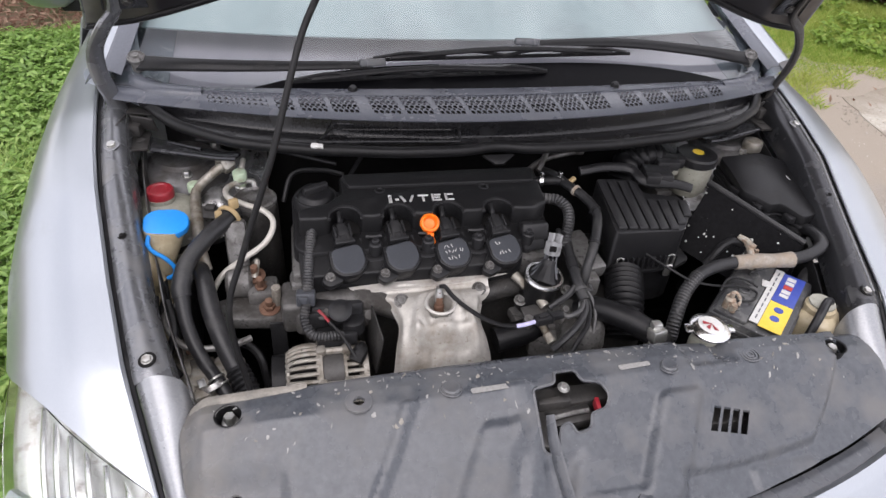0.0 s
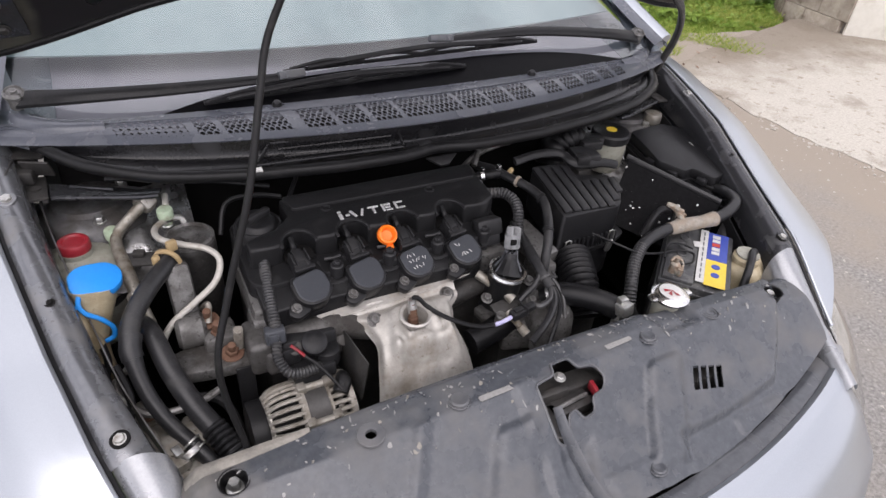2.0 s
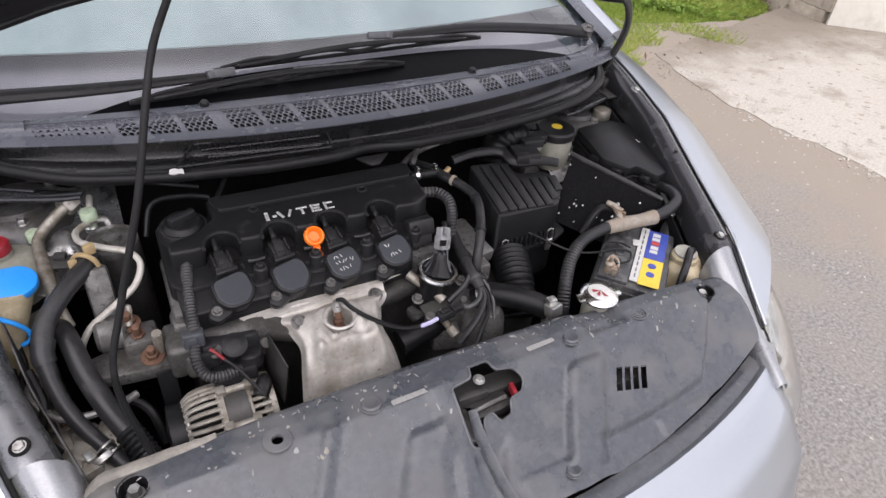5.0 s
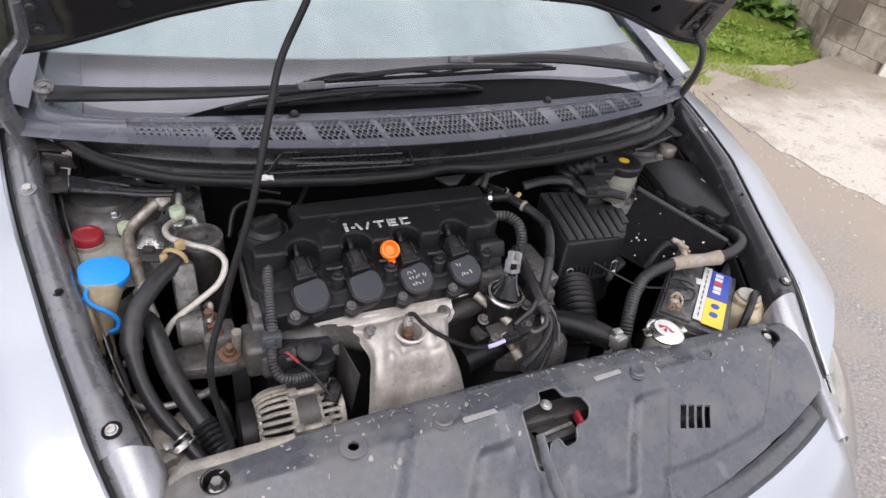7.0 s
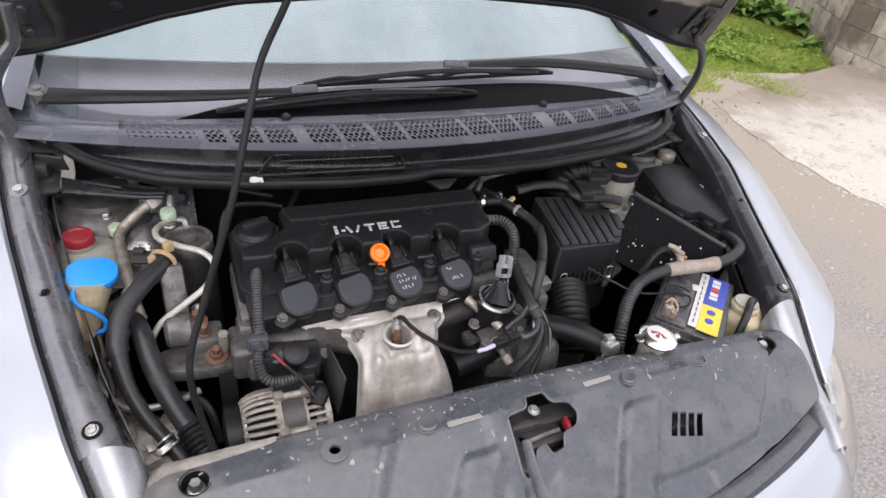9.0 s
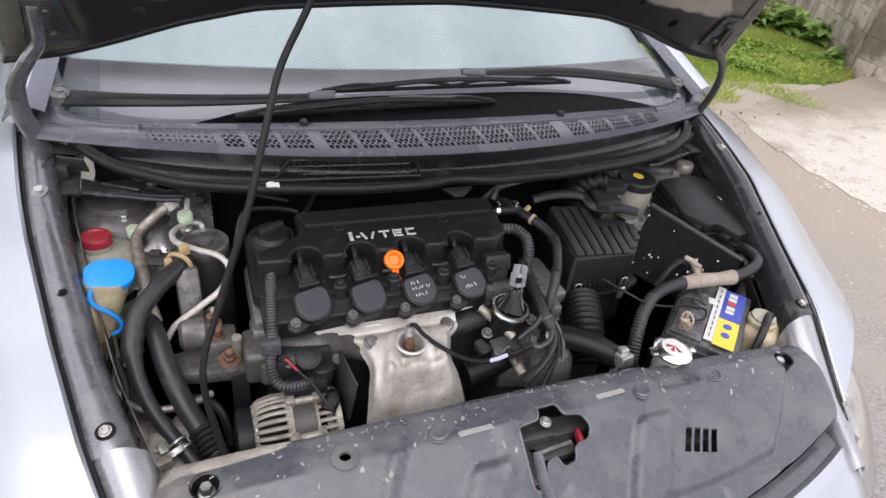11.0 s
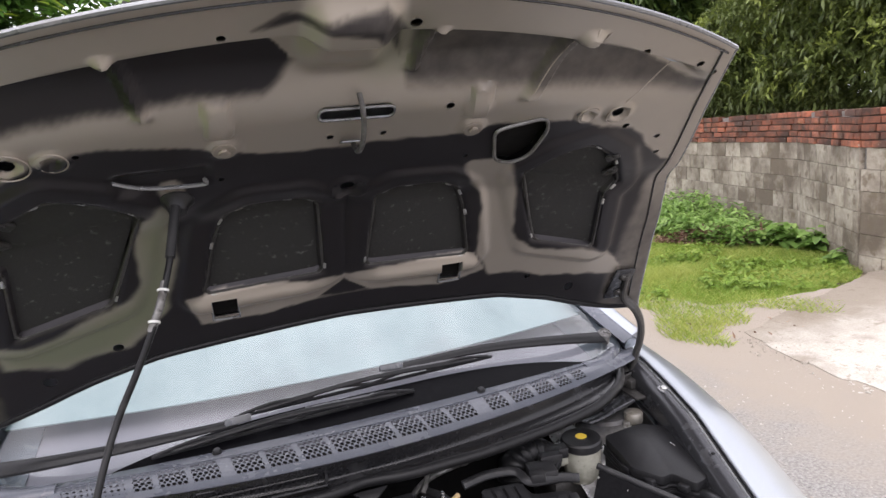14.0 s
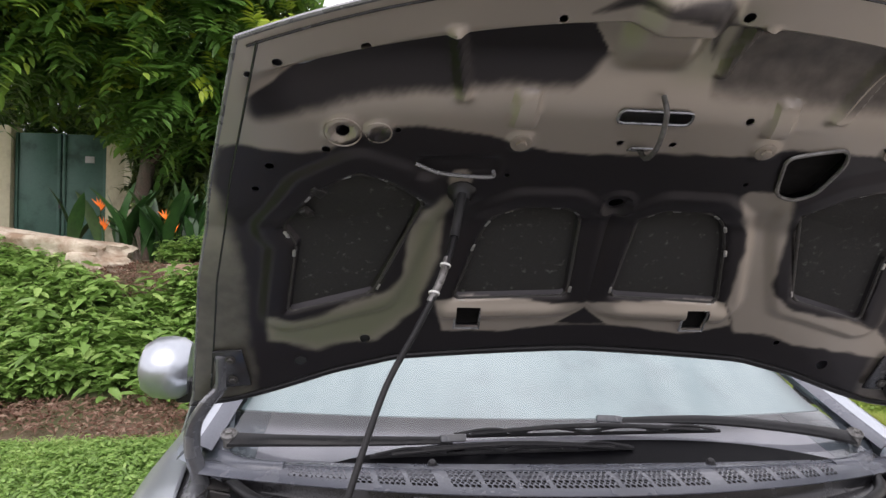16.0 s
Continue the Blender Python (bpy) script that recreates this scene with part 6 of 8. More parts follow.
part("alternator_cap", join(box((-.325, .758, .752), (.065, .045, .024), (-15, 0, 0), .005), lathe((-.298, .765, .755), (-.298, .765, .80), [(.020, 0), (.019, .022), (.014, .025), (0, .025)], 20)), M_BLACK, alt, "black connector cap")
part("lead_boot", tube([(-.30, .70, .745), (-.292, .712, .752), (-.288, .728, .748)], [.012, .013, .010], 10, 4), M_RUBBER, alt)
part("mount_plate", join(box((-.266, .740, .752), (.003, .085, .075), (0, 8, 6), .001), box((-.292, .783, .790), (.055, .003, .012), (0, 0, 3), .001)), M_IRON, alt, "bent steel mounting plate")
belt = part("drive_belt", join(lathe((-.432, .735, .665), (-.404, .735, .665), [(.052, 0), (.054, .001), (.054, .026), (.052, .027)], 36), box((-.418, .793, .66), (.026, .010, .20), (0, 0, 0), .002)), M_RUBBER, engine, "worn ribbed drive belt")
part("belt_pulley", lathe((-.436, .735, .665), (-.40, .735, .665), [(0, 0), (.02, .0), (.045, .003), (.05, .006), (.05, .028), (.0, .030)], 30), M_IRON, belt)

# ---- things in the engine bay ----
# air filter box
airbox = thing("air_filter_box", (.26, .90, .73), "black ribbed plastic air filter box beside the engine", "air filter")
LID = [(.186, .966), (.268, .966), (.277, .932), (.350, .926), (.363, .892), (.324, .843), (.180, .834)]


def lid_z(x, y):
    return .866 + (y - .84) * .28 - (x - .16) * .085


def on_lid(bm, z0):
    for v in bm.verts:
        v.co.z += lid_z(v.co.x, v.co.y) - z0
    return bm


lid = part("box_lid", on_lid(prism(rounded(LID, .010, 3), .778, .866, None, .006, 2), .866), M_BLACK, airbox, "black box lid with pressed ribs")
for k in range(8):
    x0 = .187 + .0212 * k
    y1 = .956 if x0 < .255 else .912
    y0 = .842 if x0 < .30 else .842 + (x0 - .30) * .9
    xs = .012 * (k - 3) / 4
    bar = prism([(x0, y0), (x0 + .0183, y0), (x0 + .0183 + xs * .4, y1), (x0 + xs * .4, y1)], .865, .8715, None, .0025, 2)
    part("lid_rib", on_lid(bar, .866), M_BLACK, lid)
part("box_base", join(prism(rounded([(.190, .955), (.345, .915), (.345, .86), (.315, .848), (.190, .842)], .012, 3), .68, .772, None, .006), prism(rounded([(.176, .965), (.366, .92), (.366, .855), (.322, .834), (.176, .828)], .01, 3), .764, .774, None, .003)), M_BLACK, airbox)
for x in (.200, .305):
    part("box_clip", join(box((x, .828, .772), (.014, .008, .030), (8, 0, 0), .004), tube([(x - .006, .828, .785), (x - .006, .829, .806), (x + .006, .829, .806), (x + .006, .828, .785)], .0016, 6, 2)), M_STEEL, airbox, "bright spring clip")
for k in range(12):
    part("base_rib", box((.195 + .0112 * k, .8330, .790), (.003, .006, .026), (0, 0, 0), .001), M_BLACK, airbox)
part("sensor_housing", join(box((.315, .965, .898), (.055, .05, .03), (0, 0, -12), .006), box((.345, .985, .912), (.045, .022, .018), (0, 0, -8), .003), box((.295, .945, .905), (.03, .02, .02), (0, 0, -10), .004)), M_BLACK, airbox, "black air flow sensor")
part("lid_flange", tube([(.16, .985, .905), (.21, .985, .912), (.262, .975, .910), (.28, .945, .900), (.34, .938, .895), (.375, .93, .888)], .009, 10, 5, flat=.6), M_BLACK, airbox)
part("rear_duct", tube([(.28, 1.02, .86), (.29, 1.03, .89), (.33, 1.04, .90), (.38, 1.06, .86)], .035, 18, 6, ribs=(.012, .004)), M_RUBBER, airbox, "ribbed rubber intake duct")
snorkel = part("intake_hose", tube([(.215, .830, .770), (.202, .795, .764), (.188, .755, .752), (.176, .715, .72)], [.036, .036, .034, .033], 22, 8, ribs=(.0105, .0045)), M_RUBBER, airbox, "black corrugated rubber intake hose")
# hose across the gearbox
lower = solo("radiator_hose", tube([(.085, .738, .775), (.105, .722, .793), (.135, .695, .797), (.165, .668, .793), (.195, .645, .775), (.20, .63, .74)], [.018, .020, .0205, .0205, .020, .019], 18, 6), M_RUBBER, "thick dark rubber radiator hose", "hose")
part("hose_clamp", ring((.093, .732, .783), (.113, .716, .80), .0215, .0185, .009), M_STEEL, lower)
brk = solo("fan_bracket", join(box((.178, .640, .800), (.026, .022, .022), (-12, 0, 8), .003), box((.177, .647, .813), (.016, .014, .012), (0, 0, 0), .002), box((.178, .644, .765), (.02, .018, .07), (0, 0, 0), .002)), M_STEEL, "small zinc-plated bracket on the radiator", "bracket")

# fuel and vacuum hoses right of the valve cover
vac = solo("vacuum_hose", tube([(.055, .975, .890), (.075, .970, .897), (.105, .964, .899), (.118, .962, .899)], .0085, 12, 5), M_RUBBER, "short black rubber hose with spring clamps", "hose")
for x in (.072, .108):
    part("spring_clamp", join(ring((x, .9685, .8975), (x + .02, .965, .899), .0112, .0088, .008), box((x + .004, .967, .912), (.006, .010, .008), (0, 0, 0), .001)), M_CHROME, vac, "bright spring clamp")
part("brass_tail", tube([(.116, .962, .899), (.13, .960, .898), (.142, .966, .901)], .005, 8, 4), M_BRASS, vac)
part("orange_tag", box((.128, .955, .897), (.010, .006, .006), (0, 0, 20), .001), M_PINK, vac)
heater = solo("heater_hose", tube([(.100, 1.03, .885), (.112, .985, .897), (.121, .945, .900), (.139, .906, .897), (.147, .866, .891), (.134, .826, .880), (.118, .795, .860), (.104, .775, .835), (.098, .765, .80)], .0085, 12, 6), M_HOSE, "long thin coolant hose behind the engine", "hose")
for q, p in (((.128, .928, .900), (.136, .913, .898)), ((.146, .872, .8925), (.147, .862, .890)), ((.125, .808, .869), (.118, .797, .861))):
    part("hose_band", ring(q, p, .0105, .0083, .006), M_TAPE if q[1] > .9 else M_RUBBER, heater)
ribbed = solo("breather_loom", tube([(.060, .930, .884), (.074, .921, .888), (.092, .912, .889), (.104, .892, .882), (.100, .868, .870), (.088, .845, .852), (.085, .83, .84)], .0105, 14, 6, ribs=(.006, .0022)), M_LOOM, "ribbed black breather loom", "cable")
wires = solo("sensor_loom", tube([(.092, .850, .846), (.085, .812, .842), (.081, .775, .834), (.080, .748, .825), (.083, .722, .813)], .0088, 12, 6), M_HOSE, "taped grey wiring loom over the gearbox", "cable")
for pts, r, mat in (([(.083, .724, .813), (.072, .706, .806), (.050, .698, .802), (.040, .706, .801)], .0048, M_LOOM), ([(.086, .727, .812), (.078, .702, .804), (.060, .682, .797), (.037, .668, .786), (.012, .660, .768)], .0062, M_HOSE),
                   ([(.082, .740, .820), (.088, .712, .808), (.078, .684, .796), (.058, .664, .782), (.038, .648, .760)], .0042, M_RUBBER), ([(.076, .748, .824), (.060, .738, .812), (.040, .732, .803), (.026, .728, .796)], .0055, M_HOSE),
                   ([(.079, .760, .830), (.094, .735, .818), (.098, .705, .800), (.090, .680, .775)], .0036, M_LOOM), ([(.090, .845, .856), (.070, .842, .872), (.060, .822, .884), (.056, .812, .880)], .0040, M_RUBBER)):
    part("loom_branch", tube(pts, r, 8, 6), mat, wires)
part("cable_tie", join(ring((.081, .742, .822), (.083, .728, .815), .0112, .0086, .005), box((.094, .736, .822), (.016, .006, .003), (0, 0, -12), .001), box((.100, .742, .824), (.004, .012, .003), (0, 0, -12), .001)), M_LOOM, wires, "split grey cable tie")
part("tape_wrap", tube([(.083, .800, .840), (.081, .778, .835)], .0098, 12, 2), M_RUBBER, wires)
part("gearbox_bracket", join(box((.135, .86, .80), (.05, .10, .03), (10, 0, 10), .006), box((.125, .81, .78), (.04, .05, .04), (0, 0, 0), .006)), M_ALU, engine)

# brake fluid reservoir
brake = thing("brake_fluid_reservoir", (.452, 1.05, .80), "cloudy plastic brake fluid reservoir with a black cap", "reservoir")
part("tank", join(lathe((.452, 1.046, .81), (.452, 1.046, 1), [(.034, 0), (.038, .012), (.040, .06), (.038, .072), (.036, .074)], 28), box((.415, 1.06, .865), (.06, .045, .030), (0, 0, 15), .010)), M_TANK, brake)
bcap = part("cap", lathe((.452, 1.046, .880), (.452, 1.044, 1), [(.040, 0), (.043, .003), (.043, .017), (.040, .021), (.015, .023), (0, .023)], 32), M_BLACK, brake, "round black screw cap")
part("cap_sticker", lathe((.452, 1.045, .9025), (.452, 1.043, 1), [(.012, 0), (.012, .0012), (0, .0012)], 20), M_YELLOW, bcap, "yellow warning sticker")
part("cap_plug", box((.375, 1.02, .90), (.05, .03, .022), (0, 0, -10), .004), M_BLACK, brake)
part("servo_mount", box((.44, 1.10, .77), (.12, .12, .09), (0, 0, 0), .02), M_IRON, brake)
strutcap = solo("strut_nut_cap", lathe((.618, 1.092, .876), (.618, 1.090, 1), [(.019, 0), (.021, .003), (.021, .020), (.019, .024), (.010, .0245), (0, .0245)], 24), M_PIPE, "dull grey cap on the strut tower", "cap")

# fuse box
fuse = thing("fuse_box", (.58, .95, .70), "matt black fuse box with a stepped lid", "fuse box")


def fuse_z(x, y):
    return .888 + (y - 1.0) * .16 + (x - .58) * .02


FUSE = [(.505, 1.040), (.600, 1.046), (.655, 1.005), (.668, .93), (.645, .880), (.606, .850), (.578, .845), (.556, .888), (.532, .885), (.496, .932), (.503, .985)]
for name, grow, z0, z1, what in (("fuse_lid", 1.0, -.020, 0, "smooth black lid"), ("lid_flange", 1.04, -.028, -.022, ""), ("lower_flange", 1.06, -.042, -.034, ""), ("fuse_base", 1.02, -.20, -.030, "")):
    fl = part(name, prism(rounded([(.566 + (x - .566) * grow, .945 + (y - .945) * grow) for x, y in FUSE], .008, 3), z0, z1, None, .0025, 2), M_BLACK, fuse, what)
    for v in fl.data.vertices:
        v.co.z += fuse_z(v.co.x, v.co.y)
for y0, x0 in ((.955, .500), (.905, .518), (.865, .566)):
    part("lid_catch", box((x0, y0, fuse_z(x0, y0) - .018), (.016, .022, .014), (0, 0, 15), .003), M_BLACK, fuse)
part("lid_score", tube([(.615, .965, fuse_z(.615, .965) + .0004), (.617, .953, fuse_z(.617, .953) + .0004)], .0007, 6, 2), M_WHITE, fuse)

# splash panel behind the battery
M_WET = paint("wet_black_panel", (0.003, 0.003, 0.0035), (0.008, 0.008, 0.009), 0.35, 0, 120, 0.2, 0.1, dirt=(0.14, 0.14, 0.14), amount=-0.10, dirt_scale=110, spec=0.04)
guard = thing("battery_shield", (.46, .87, .70), "black plastic splash panel spotted with water, beside the battery", "panel")
g0, g1 = Vector((.447, .968, .872)), Vector((.560, .800, .834))
part("shield_wall", surface(lambda u, v: g0.lerp(g1, u) + Vector((-.072, -.046, 0)) * (v * (1 - .25 * u)) + Vector((0, 0, -.115 * v)), 14, 10, .003), M_WET, guard)
rnd = random.Random(77)
drops = []
for k in range(150):
    u, v = rnd.random(), rnd.random() ** .8
    p = g0.lerp(g1, u) + Vector((-.072, -.046, 0)) * (v * (1 - .25 * u)) + Vector((0, 0, -.115 * v))
    nrm = Vector((-.60, -.40, .55)).normalized()
    r = .0009 + .0026 * rnd.random() ** 3
    drops.append(lathe(p + nrm * .002, p + nrm, [(r, 0), (r * .8, r * .35), (0, r * .5)], 7))
tagged(part("water_spots", join(*drops), M_STEEL, guard, "pale dried water spots"), kind="stuff")
part("shield_back", surface(lambda u, v: g0.lerp(g1, u) + Vector((.03 * v, .02 * v, -.12 * v)), 8, 4, .003), M_BLACK, guard)
part("shield_lip", tube([g0 + Vector((-.004, .004, .002)), g0.lerp(g1, .5), g1], .0065, 10, 6), M_HOSE, guard, "greyed rolled edge")

# battery
BATT = pose(.430, .716, .790, 0, 0, 40.7)
batt = thing("battery", (.430, .716, .58), "dusty black car battery with a yellow and blue label", "battery")


def on_batt(bm):
    bm.transform(BATT)
    return bm


case = part("case", on_batt(join(box((0, 0, -.105), (.212, .128, .205), (0, 0, 0), .005), box((0, .030, -.001), (.204, .056, .010), (0, 0, 0), .003))), M_BATT, batt)
part("case_ledge", on_batt(box((0, 0, -.020), (.218, .134, .008), (0, 0, 0), .002)), M_BATT, batt)
lab = part("label_white", on_batt(box((.0, -.0065, .0052), (.186, .015, .0012), (0, 0, 0), .0003, 1)), M_WHITE, batt, "white label strip with fine print")
part("label_blue", on_batt(box((.043, -.0335, .0030), (.100, .038, .0012), (0, 0, 0), .0003, 1)), M_BLUELABEL, batt, "blue label with a plain maker's mark")
part("label_yellow", on_batt(box((-.051, -.0335, .0030), (.086, .038, .0012), (0, 0, 0), .0003, 1)), M_YELLOW, batt, "yellow warning label")
for k, (u, w) in enumerate(((.018, .010), (.032, .012), (.048, .012), (.063, .011), (.078, .012))):
    part("label_mark", on_batt(box((u, -.030, .0042), (w, .015, .0008), (0, 0, 0), .0002, 1)), M_PINK if k == 2 else M_WHITE, batt)
for u in (-.03, -.058):
    part("label_mark", on_batt(lathe((u, -.033, .0036), (u, -.033, 1), [(.008, 0), (.008, .0009), (0, .0009)], 14)), M_BLUELABEL, batt)
for k in range(9):
    part("print_line", on_batt(box((-.075 + .019 * k, -.0065, .0062), (.012, .0025, .0006), (0, 0, 0), 0)), M_COIL, batt)
for k, u in enumerate((-.075, -.045, -.015, .015, .045, .075)):
    part("vent_plug", on_batt(lathe((u, .030, .003), (u, .030, 1), [(.010, 0), (.010, .003), (.0075, .004), (.006, .0025), (0, .0025)], 18)), M_BATT, batt)
part("cell_marker", on_batt(box((.032, .004, .0055), (.020, .016, .002), (0, 0, 12), .001)), M_WHITE, batt, "small white and red tag")
part("terminal", on_batt(join(lathe((-.082, .040, .0), (-.082, .040, 1), [(.010, 0), (.009, .022), (.004, .026), (.004, .036), (0, .036)], 16), box((-.080, .036, .012), (.026, .016, .008), (0, 0, 25), .002), tube([(-.066, .048, .014), (-.055, .040, .020), (-.06, .028, .014), (-.072, .026, .008)], .003, 8, 4), rod((-.092, .030, .006), (-.092, .030, .020), .005, 10))), M_TERMINAL, batt, "corroded battery terminal")
part("terminal", on_batt(join(lathe((.066, .044, .0), (.066, .044, 1), [(.010, 0), (.009, .026), (.004, .03), (.004, .044), (0, .044)], 16), box((.066, .044, .024), (.030, .024, .014), (0, 0, -20), .003))), M_TERMINAL, batt, "corroded battery terminal")
part("hold_rod", tube([BATT @ Vector((.080, .062, .05)), BATT @ Vector((.070, .060, .055)), BATT @ Vector((.074, .060, .03)), BATT @ Vector((.074, .062, -.15))], .0035, 8, 5), M_STEEL, batt)
part("thin_wire", tube([(.235, .81, .83), (.265, .765, .825), (.30, .745, .812), (.345, .735, .806), (.385, .735, .803), (.41, .715, .802), (.39, .695, .801), (.36, .695, .803)], .0022, 6, 8), M_RUBBER, batt, "thin black wire")
part("thin_wire", tube([(.335, .715, .812), (.37, .745, .812), (.405, .745, .806), (.42, .725, .803)], .002, 6, 6), M_RUBBER, batt)
part("battery_tray", on_batt(box((0, 0, -.215), (.235, .150, .014), (0, 0, 0), .004)), M_BLACK, batt)

cable = solo("battery_cable", tube([(.60, .90, .80), (.592, .835, .838), (.580, .785, .845), (.548, .766, .838), (.500, .762, .830), (.44, .768, .828), (.38, .772, .824), (.325, .762, .815), (.283, .735, .80), (.256, .705, .78), (.24, .68, .74)], .0115, 14, 7), M_HOSE, "thick black battery cable with old beige tape", "cable")
part("cable_tape", tube([(.505, .762, .830), (.47, .764, .829), (.43, .769, .828), (.395, .772, .825)], [.0150, .0128, .0142, .0130], 12, 5), M_TAPE, cable, "frayed beige tape")
part("cable_ribs", tube([(.318, .760, .813), (.283, .735, .80), (.256, .705, .78), (.24, .68, .745)], .0125, 14, 6, ribs=(.006, .0022)), M_LOOM, cable)
part("cable_lug", join(tube([(.425, .770, .835), (.432, .80, .846), (.420, .815, .852)], [.006, .007, .0045], 8, 4), box((.432, .792, .846), (.012, .018, .010), (0, 0, 15), .002)), M_TERMINAL, cable)
part("second_lead", tube([(.36, .80, .80), (.385, .81, .83), (.41, .815, .84), (.43, .81, .835)], .008, 10, 5), M_RUBBER, cable)

# radiator cap and coolant bottle
neck = solo("filler_neck", lathe((.250, .618, .775), (.250, .616, 1), [(.022, 0), (.023, .02), (.021, .03), (.024, .042), (.026, .046)], 24), M_TANK, "stained plastic radiator neck", "radiator neck")
rcap = solo("pressure_cap", join(lathe((.250, .617, .820), (.250, .610, 1), [(.027, 0), (.031, .004), (.032, .008), (.026, .013), (.012, .015), (0, .015)], 32), box((.250, .617, .826), (.080, .018, .007), (0, 0, -8), .003)), M_CHROME, "bright metal pressure cap with a red and white label", "cap")
part("cap_label", lathe((.250, .6165, .8355), (.250, .610, 1), [(.022, -.0022), (.012, .0005), (0, .0008)], 24), M_WHITE, rcap)
for a in (0, 1, 2):
    part("label_mark", prism([(.0, .0), (.013, -.006 + .004 * a), (.014, .001 + .004 * a)], 0, .0006, pose(.250, .6165, .8368, -4, 0, 170 + 40 * a)), M_RED, rcap, "red warning bars")
bottle = thing("coolant_bottle", (.520, .665, .58), "yellowed coolant bottle with a short black hose", "bottle")
part("bottle_body", join(box((.522, .672, .70), (.090, .075, .17), (0, 0, 30), .022, 3, .9), lathe((.518, .675, .775), (.516, .672, .9), [(.026, 0), (.026, .018), (.022, .022), (0, .022)], 22)), M_CREAM, bottle)
part("bottle_hose", tube([(.470, .63, .755), (.490, .645, .795), (.515, .665, .808), (.530, .672, .803)], .0075, 10, 6), M_HOSE, bottle)
part("bottle_cap", lathe((.518, .675, .795), (.516, .672, .9), [(.022, 0), (.022, .006), (0, .008)], 22), M_TANK, bottle)
part("horn", lathe((.61, .76, .74), (.585, .72, .80), [(.02, 0), (.05, .01), (.055, .03), (.045, .035), (0, .03)], 26), M_BLACK, car)

# power steering tank
ps = thing("power_steering_tank", (-.612, 1.03, .70), "dusty grey fluid tank with a red screw cap", "reservoir")
part("tank", lathe((-.612, 1.030, .70), (-.611, 1.030, 1), [(.050, 0), (.057, .02), (.059, .125), (.0625, .128), (.0625, .137), (.059, .141), (.047, .150), (.030, .156), (.024, .158), (.024, .166)], 36), M_TANK, ps)
part("cap", lathe((-.611, 1.031, .862), (-.610, 1.029, 1), [(.021, 0), (.0235, .002), (.0235, .016), (.0215, .019), (.017, .0195), (.015, .017), (0, .017)], 28), M_RED, ps, "faded red screw cap")
part("tank_band", lathe((-.612, 1.030, .775), (-.612, 1.030, 1), [(.059, 0), (.0605, .001), (.0605, .012), (.059, .013)], 36), M_BLACK, ps)
# washer filler
washer = thing("washer_filler", (-.60, .905, .62), "cream washer filler neck with a blue flip cap", "washer filler")
part("neck", tube([(-.592, .925, .868), (-.594, .921, .852), (-.602, .910, .82), (-.612, .898, .78), (-.615, .89, .72), (-.61, .885, .62)], [.033, .030, .024, .022, .026, .03], 20, 5), M_CREAM, washer, "aged cream plastic neck")
part("elbow", tube([(-.634, .930, .846), (-.632, .912, .842), (-.624, .892, .826), (-.612, .885, .79)], [.011, .017, .020, .021], 14, 5), M_CREAM, washer)
bcap = part("flip_cap", prism(rounded([(-.034, -.018), (-.018, -.031), (.016, -.031), (.036, -.014), (.037, .012), (.020, .028), (-.018, .028), (-.034, .014)], .012, 5), -.008, .006, pose(-.588, .928, .874, 14, 4, 5), .003, 2), M_BLUE, washer, "bright blue flip cap")
part("cap_strap", tube([(-.610, .900, .872), (-.613, .893, .862), (-.607, .885, .852), (-.590, .880, .840), (-.578, .879, .822), (-.580, .879, .805), (-.592, .880, .798)], .0035, 8, 7), M_BLUE, bcap)
part("strap_arm", tube([(-.612, .893, .860), (-.622, .892, .858), (-.632, .893, .855)], .003, 8, 4), M_BLUE, bcap)

# air conditioning pipes
ac = thing("refrigerant_pipe", (-.54, .95, .78), "oxidised aluminium refrigerant pipe with a pale green cap", "pipe", "refrigerant pipes")
part("pipe", tube([(-.490, 1.085, .905), (-.502, 1.070, .902), (-.525, 1.058, .888), (-.550, 1.046, .868), (-.553, 1.022, .858), (-.548, .985, .850), (-.543, .945, .842), (-.538, .915, .826), (-.53, .89, .80)], [.009, .009, .0085, .0085, .0095, .0105, .0105, .009, .009], 14, 6), M_PIPE, ac)
part("pipe_nut", lathe((-.492, 1.082, .904), (-.512, 1.064, .898), [(.0, 0), (.017, 0), (.018, .004), (.018, .018), (.0155, .022), (0, .022)], 6), M_PIPE, ac)
part("service_cap", lathe((-.557, 1.055, .858), (-.558, 1.052, .92), [(.0085, -.012), (.0085, 0), (.0115, .001), (.0118, .014), (.010, .017), (0, .017)], 16), M_GREENCAP, ac, "pale green service cap")
part("pipe_collar", lathe((-.541, .930, .835), (-.536, .905, .818), [(.012, 0), (.0145, .003), (.0145, .016), (.012, .020)], 6), M_PIPE, ac)
ac2 = thing("refrigerant_pipe", (-.48, .98, .78), "thin pale refrigerant pipe curving past the engine mount", "pipe", "refrigerant pipes")
part("pipe", tube([(-.468, 1.08, .905), (-.470, 1.062, .900), (-.474, 1.045, .878), (-.484, 1.030, .884), (-.496, 1.005, .888), (-.490, .975, .890), (-.462, .950, .890), (-.430, .935, .884), (-.416, .915, .872), (-.430, .893, .850), (-.465, .882, .828), (-.505, .875, .80), (-.53, .86, .76)], .0050, 10, 6), M_PALE, ac2, "pale weathered metal")
part("service_cap", lathe((-.474, 1.046, .884), (-.474, 1.043, .93), [(.009, -.014), (.009, 0), (.0125, .001), (.0128, .014), (.011, .017), (0, .017)], 16), M_GREENCAP, ac2, "pale green service cap")
